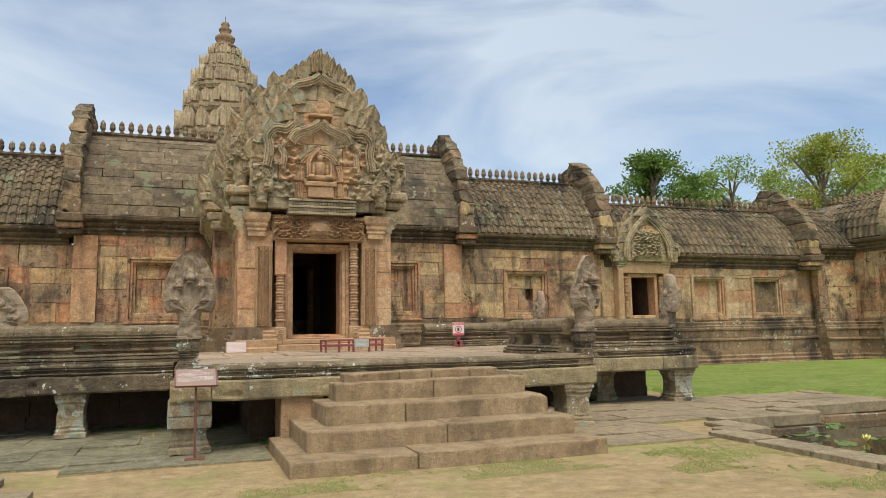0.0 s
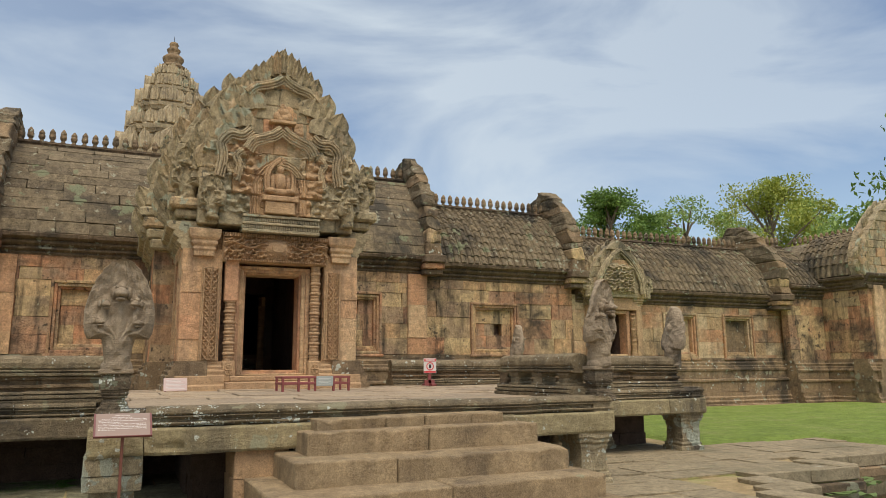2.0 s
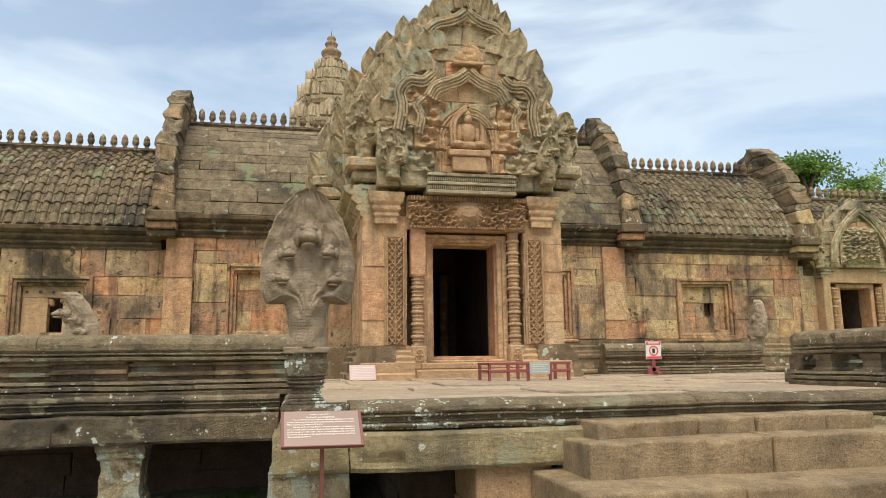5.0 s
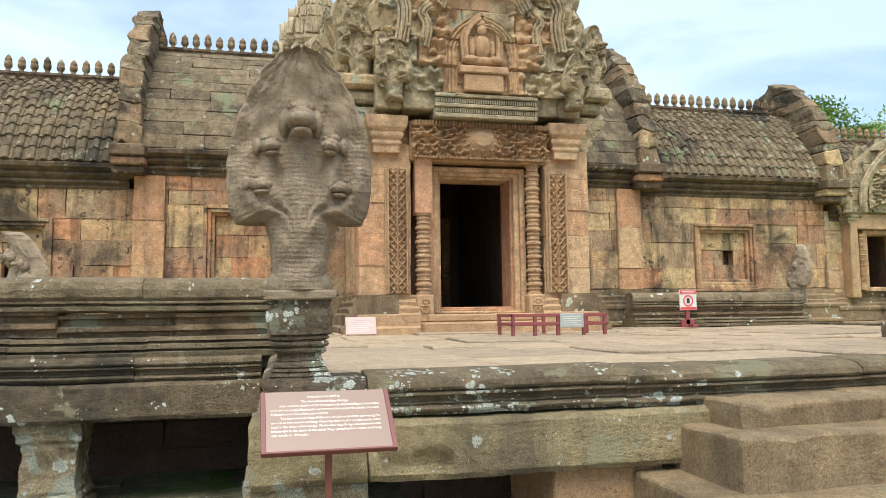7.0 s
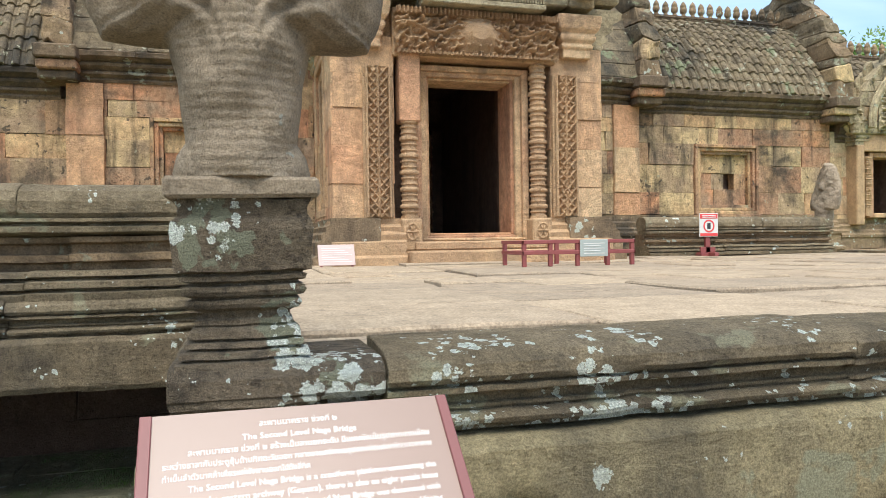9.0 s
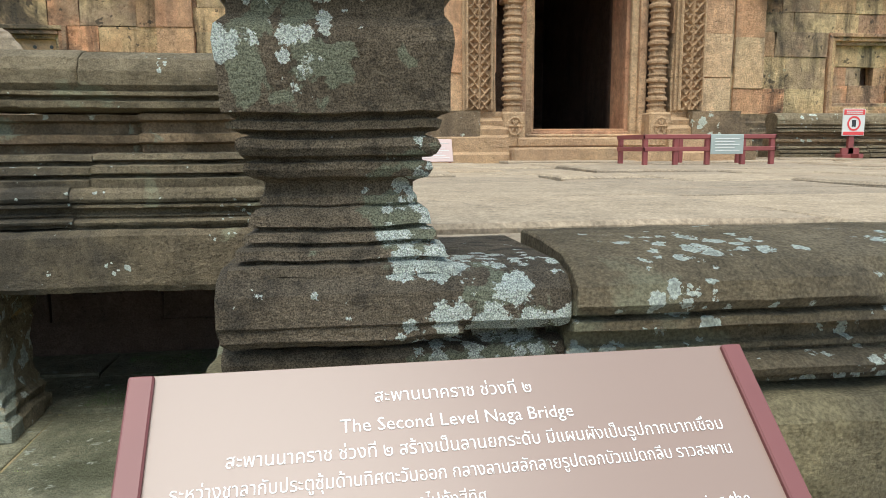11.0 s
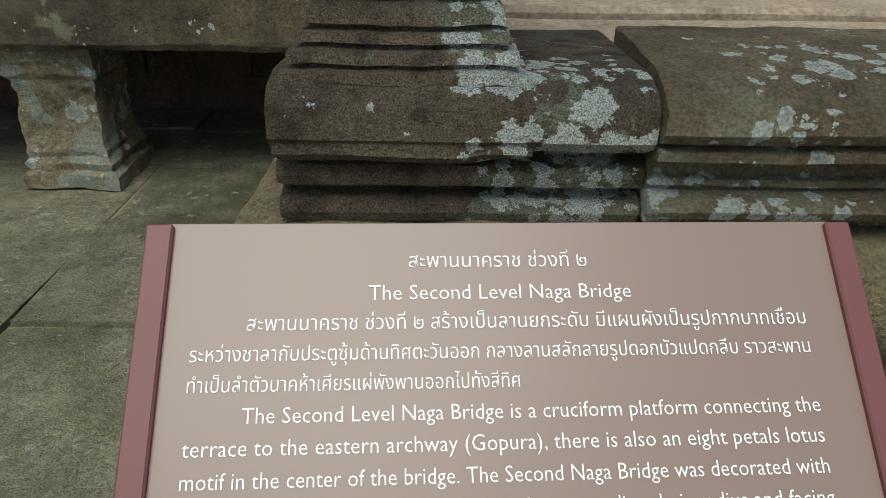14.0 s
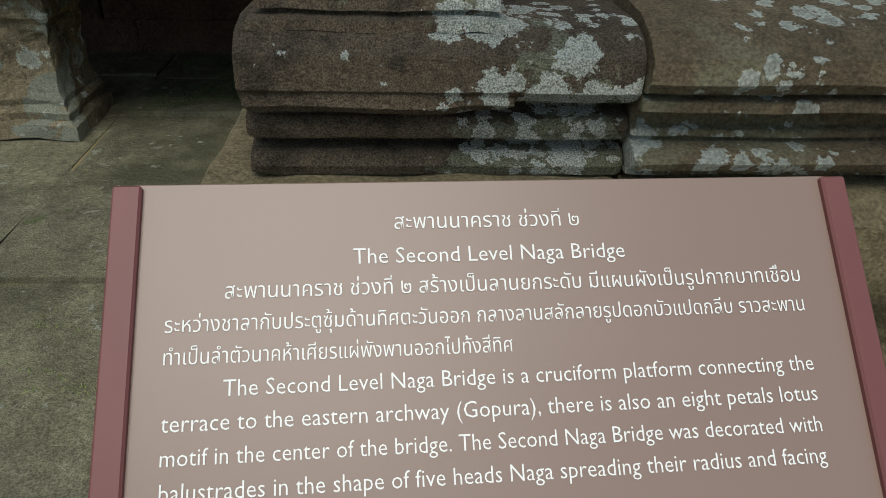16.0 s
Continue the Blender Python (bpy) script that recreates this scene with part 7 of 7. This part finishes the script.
# ---- information panel ----
sign = empty("information_sign", "brown information panel with white Thai and English lettering on a post", "sign")
S_ORIGIN = Vector((-0.05, 9.87, 1.138))
ya, ta, ra = radians(4.0), radians(42.5), radians(1.0)
u0 = Vector((math.cos(ya), math.sin(ya), 0))
v0 = Vector((math.sin(ya), -math.cos(ya), 0)) * math.cos(ta) + Vector((0, 0, -1)) * math.sin(ta)
SU = u0 * math.cos(ra) + v0 * math.sin(ra)
SV = v0 * math.cos(ra) - u0 * math.sin(ra)
SN = SU.cross(-SV)
S_M = Matrix((SU, -SV, SN)).transposed().to_4x4()
S_M.translation = S_ORIGIN
SW, SH = 0.520, 0.292
sign.matrix_basis = S_M
bm = bmesh.new()
add_box(bm, (0.012, -SH, -0.016), (SW - 0.012, 0.002, 0.0), 0.0008)
part("sign_face", bm, M_SIGN, sign, "satin brown panel")
for x in (-0.001, SW - 0.018):
    bm = bmesh.new()
    add_box(bm, (x, -SH - 0.002, -0.018), (x + 0.019, 0.0, 0.005), 0.0015)
    part("side_bar", bm, M_SIGN_EDGE, sign, "maroon edge bar")
bm = bmesh.new()
add_box(bm, (0.0, -SH - 0.010, -0.02), (SW, -SH, 0.006), 0.002)
part("bottom_bar", bm, M_SIGN_EDGE, sign, "maroon edge bar")
bm = bmesh.new()
add_box(bm, (0.01, -SH, -0.024), (SW - 0.01, -0.01, -0.017), 0.002)
part("back_plate", bm, M_SIGN_EDGE, sign)
ROWS_TEXT = [
    (0.1855, 0.3157, 0.0330, "สะพานนาคราช ช่วงที่ ๒"),
    (0.1570, 0.3461, 0.0570, "The Second Level Naga Bridge"),
    (0.0735, 0.4729, 0.0782, "สะพานนาคราช ช่วงที่ ๒ สร้างเป็นลานยกระดับ มีแผนผังเป็นรูปกากบาทเชื่อม"),
    (0.0367, 0.4719, 0.0993, "ระหว่างชาลากับประตูซุ้มด้านทิศตะวันออก กลางลานสลักลายรูปดอกบัวแปดกลีบ ราวสะพาน"),
    (0.0370, 0.2612, 0.1199, "ทำเป็นลำตัวนาคห้าเศียรแผ่พังพานออกไปทั้งสี่ทิศ"),
    (0.0743, 0.4704, 0.1407, "The Second Level Naga Bridge is a cruciform platform connecting the"),
    (0.0375, 0.4690, 0.1612, "terrace to the eastern archway (Gopura), there is also an eight petals lotus"),
    (0.0380, 0.4680, 0.1815, "motif in the center of the bridge. The Second Naga Bridge was decorated with"),
    (0.0385, 0.4675, 0.2018, "balustrades in the shape of five heads Naga spreading their radius and facing"),
    (0.0385, 0.1850, 0.2222, "the cardinal direction."),
]
for a, b, v, words in ROWS_TEXT:
    cu = bpy.data.curves.new("line", "FONT")
    cu.body, cu.size, cu.resolution_u = words, 0.0165, 2
    cu.extrude, cu.offset = 0.0001, -0.00009
    tmp = new("line", cu)
    bpy.context.view_layer.update()
    me = bpy.data.meshes.new_from_object(tmp.evaluated_get(bpy.context.evaluated_depsgraph_get()))
    bpy.data.objects.remove(tmp)
    bpy.data.curves.remove(cu)
    xs = [q.co.x for q in me.vertices]
    if not xs:
        continue
    k = (b - a) / (max(xs) - min(xs))
    me.materials.clear()
    me.materials.append(M_TEXT)
    link("lettering", me, sign, Matrix.Translation((a - min(xs) * k, -v, 0.0006)) @ Matrix.Diagonal((k, 1.0 if abs(k - 1) > 0.35 else 0.5 + 0.5 * k, 1, 1)))
inv = S_M.inverted()
foot = S_ORIGIN + SU * 0.26 + SV * 0.17
bm = bmesh.new()
add_box(bm, (foot.x - 0.014, foot.y - 0.014, 0.0), (foot.x + 0.014, foot.y + 0.014, foot.z - 0.03), 0.003)
bm.transform(inv)
part("post", bm, M_POST, sign, "rusty square post")
bm = bmesh.new()
add_box(bm, (foot.x - 0.12, foot.y - 0.05, -0.02), (foot.x + 0.12, foot.y + 0.05, 0.022), 0.004)
bm.transform(inv)
part("foot_plate", bm, M_POST, sign, "rusty foot plate")
bm = bmesh.new()
add_tube(bm, [foot + Vector((0, 0, -0.12)), foot + Vector((0, 0.03, -0.04))], 0.01, 6)
bm.transform(inv)
part("bracket", bm, M_POST, sign)

# ---- low barrier round the carved lotus ----
bar = empty("low_barrier", "low maroon-painted wooden barrier with a grey plate", "barrier")
bar.location = (2.95, 15.65, FLOOR)


def stick(name, lo, hi, mat=None, parent=None):
    bm = bmesh.new()
    add_box(bm, lo, hi, 0.004)
    return part(name, bm, mat or M_RED, parent or bar)


for x in (0.0, 0.30, 0.62, 0.98, 1.28):
    stick("barrier_post", (x - 0.022, -0.022, 0), (x + 0.022, 0.022, 0.28))
for x in (0.0, 0.64, 1.28):
    stick("barrier_post", (x - 0.022, 0.56, 0), (x + 0.022, 0.604, 0.28))
for z in (0.13, 0.245):
    for x0, x1 in ((-0.03, 0.7), (0.92, 1.31)):
        stick("barrier_rail", (x0, -0.03, z), (x1, -0.008, z + 0.04))
    stick("barrier_rail", (-0.03, 0.59, z), (1.31, 0.612, z + 0.04))
    for x in (-0.03, 1.29):
        stick("barrier_rail", (x, -0.03, z), (x + 0.02, 0.6, z + 0.04))
stick("notice_plate", (0.63, -0.05, 0.10), (0.96, -0.036, 0.285), M_PLATE_G)
for i in range(5):
    stick("text_bar", (0.67, -0.053, 0.13 + 0.027 * i), (0.92 - 0.05 * (i % 2), -0.0505, 0.138 + 0.027 * i), M_PLATE)

# ---- no-climbing sign ----
ns = empty("warning_sign", "red and white prohibition sign on a maroon stand", "sign")
ns.location = (7.01, 18.13, FLOOR)
stick("stand_post", (-0.04, 0.0, 0.0), (0.04, 0.05, 0.34), M_RED, ns)
stick("stand_foot", (-0.16, -0.05, 0.0), (0.16, 0.1, 0.05), M_RED, ns)
stick("stand_brace", (-0.03, -0.2, 0.0), (0.03, 0.25, 0.06), M_RED, ns)
stick("stand_brace", (-0.13, 0.0, 0.05), (0.13, 0.04, 0.14), M_RED, ns)
stick("sign_board", (-0.165, -0.02, 0.30), (0.165, -0.004, 0.66), M_PLATE, ns)
stick("red_band", (-0.155, -0.024, 0.58), (0.155, -0.0205, 0.65), M_WARN, ns)
stick("red_band", (-0.155, -0.024, 0.31), (0.155, -0.0205, 0.355), M_WARN, ns)
bm = bmesh.new()
for k in range(24):
    a, b = k * math.pi / 12, (k + 1) * math.pi / 12
    f = [bm.verts.new((r * math.cos(q), -0.0235, 0.465 + r * math.sin(q))) for r, q in ((0.075, a), (0.1, a), (0.1, b), (0.075, b))]
    bm.faces.new(f)
part("prohibition_ring", bm, M_WARN, ns)
stick("symbol", (-0.03, -0.0225, 0.42), (0.03, -0.0205, 0.51), M_BLACK, ns)
for i in range(2):
    stick("text_bar", (-0.12, -0.0265, 0.595 + 0.025 * i), (0.12, -0.0245, 0.607 + 0.025 * i), M_PLATE, ns)

# ---- leaning notice beside the door ----
pl = empty("notice_board", "faded pinkish notice plate leaning on its stand", "sign")
pl.matrix_basis = pose(1.15, 17.05, FLOOR, -18, 0, 4)
stick("notice_face", (-0.22, 0.0, 0.02), (0.22, 0.015, 0.28), M_PINK, pl)
stick("notice_leg", (-0.2, 0.015, 0.0), (-0.17, 0.03, 0.2), M_RED, pl)
stick("notice_leg", (0.17, 0.015, 0.0), (0.2, 0.03, 0.2), M_RED, pl)
for i in range(7):
    stick("text_bar", (-0.18, -0.003, 0.06 + 0.028 * i), (0.18 - 0.04 * (i % 3), -0.0008, 0.068 + 0.028 * i), M_PLATE, pl)

# ---- lily pads ----
PADS = []
for k in range(4):
    bm = bmesh.new()
    c = bm.verts.new((0, 0, 0.004))
    rim = [bm.verts.new((math.cos(a), math.sin(a), 0.004 + 0.02 * (k % 2) * math.sin(3 * a))) for a in [radians(14 + i * 332 / 13) for i in range(14)]]
    for p, q in zip(rim, rim[1:]):
        bm.faces.new((c, p, q))
    PADS.append(mesh_of("lily_pad", bm, M_PAD))
for k in range(170):
    x, y = RND.uniform(8.0, 13.2), RND.uniform(3.0, 10.4)
    if not inside(POND_R, x, y) or noise.noise((x * 0.7, y * 0.7, 5)) < -0.12 or x < 8.0:
        continue
    s = RND.uniform(0.07, 0.17)
    tagged(link("lily_pad", PADS[k % 4], None, pose(x, y, -0.297 + 0.0007 * (k % 9), 0, 0, RND.uniform(0, 360)) @ Matrix.Diagonal((s, s, 1, 1))), "small green lily pad floating on the pond", "lily pad", "lily pads on the pond")
flower = empty("water_lily", "pale yellow water lily flower on the pond", "flower")
flower.location = (10.3, 8.6, -0.29)
for i in range(10):
    bm = bmesh.new()
    vs_ = [bm.verts.new(p) for p in ((0, 0, 0), (0.045, 0.025, 0.05), (0.10, 0, 0.09), (0.045, -0.025, 0.05))]
    bm.faces.new(vs_)
    part("petal", bm, M_FLOWER, flower, m=pose(0, 0, 0, 0, -20 * (i % 2), i * 36))

# moss and weeds in the damp shade under the bridge and in joints
grass_tufts("moss", [(-1.2, -0.1, 13.0, 13.9, 0.005), (0.5, 1.3, 10.7, 11.15, 0.005)], 16000, 0.014, M_MOSS, 9, "bright green moss on damp paving under the bridge",
            keep=lambda x, y: noise.noise((x * 2.2, y * 2.2, 4)) > -0.1)
grass_tufts("weeds", [(-1.3, 0.5, 9.5, 12.3, 0.0)], 40000, 0.012, M_GRASS, 10, "thin weeds in the paving joints", keep=lambda x, y: abs(noise.noise((x * 1.1, y * 3.0, 7)) + 0.1 * noise.noise((x * 9, y * 9, 1))) < 0.012 and noise.noise((x * 2, y * 2, 5)) > -0.05)
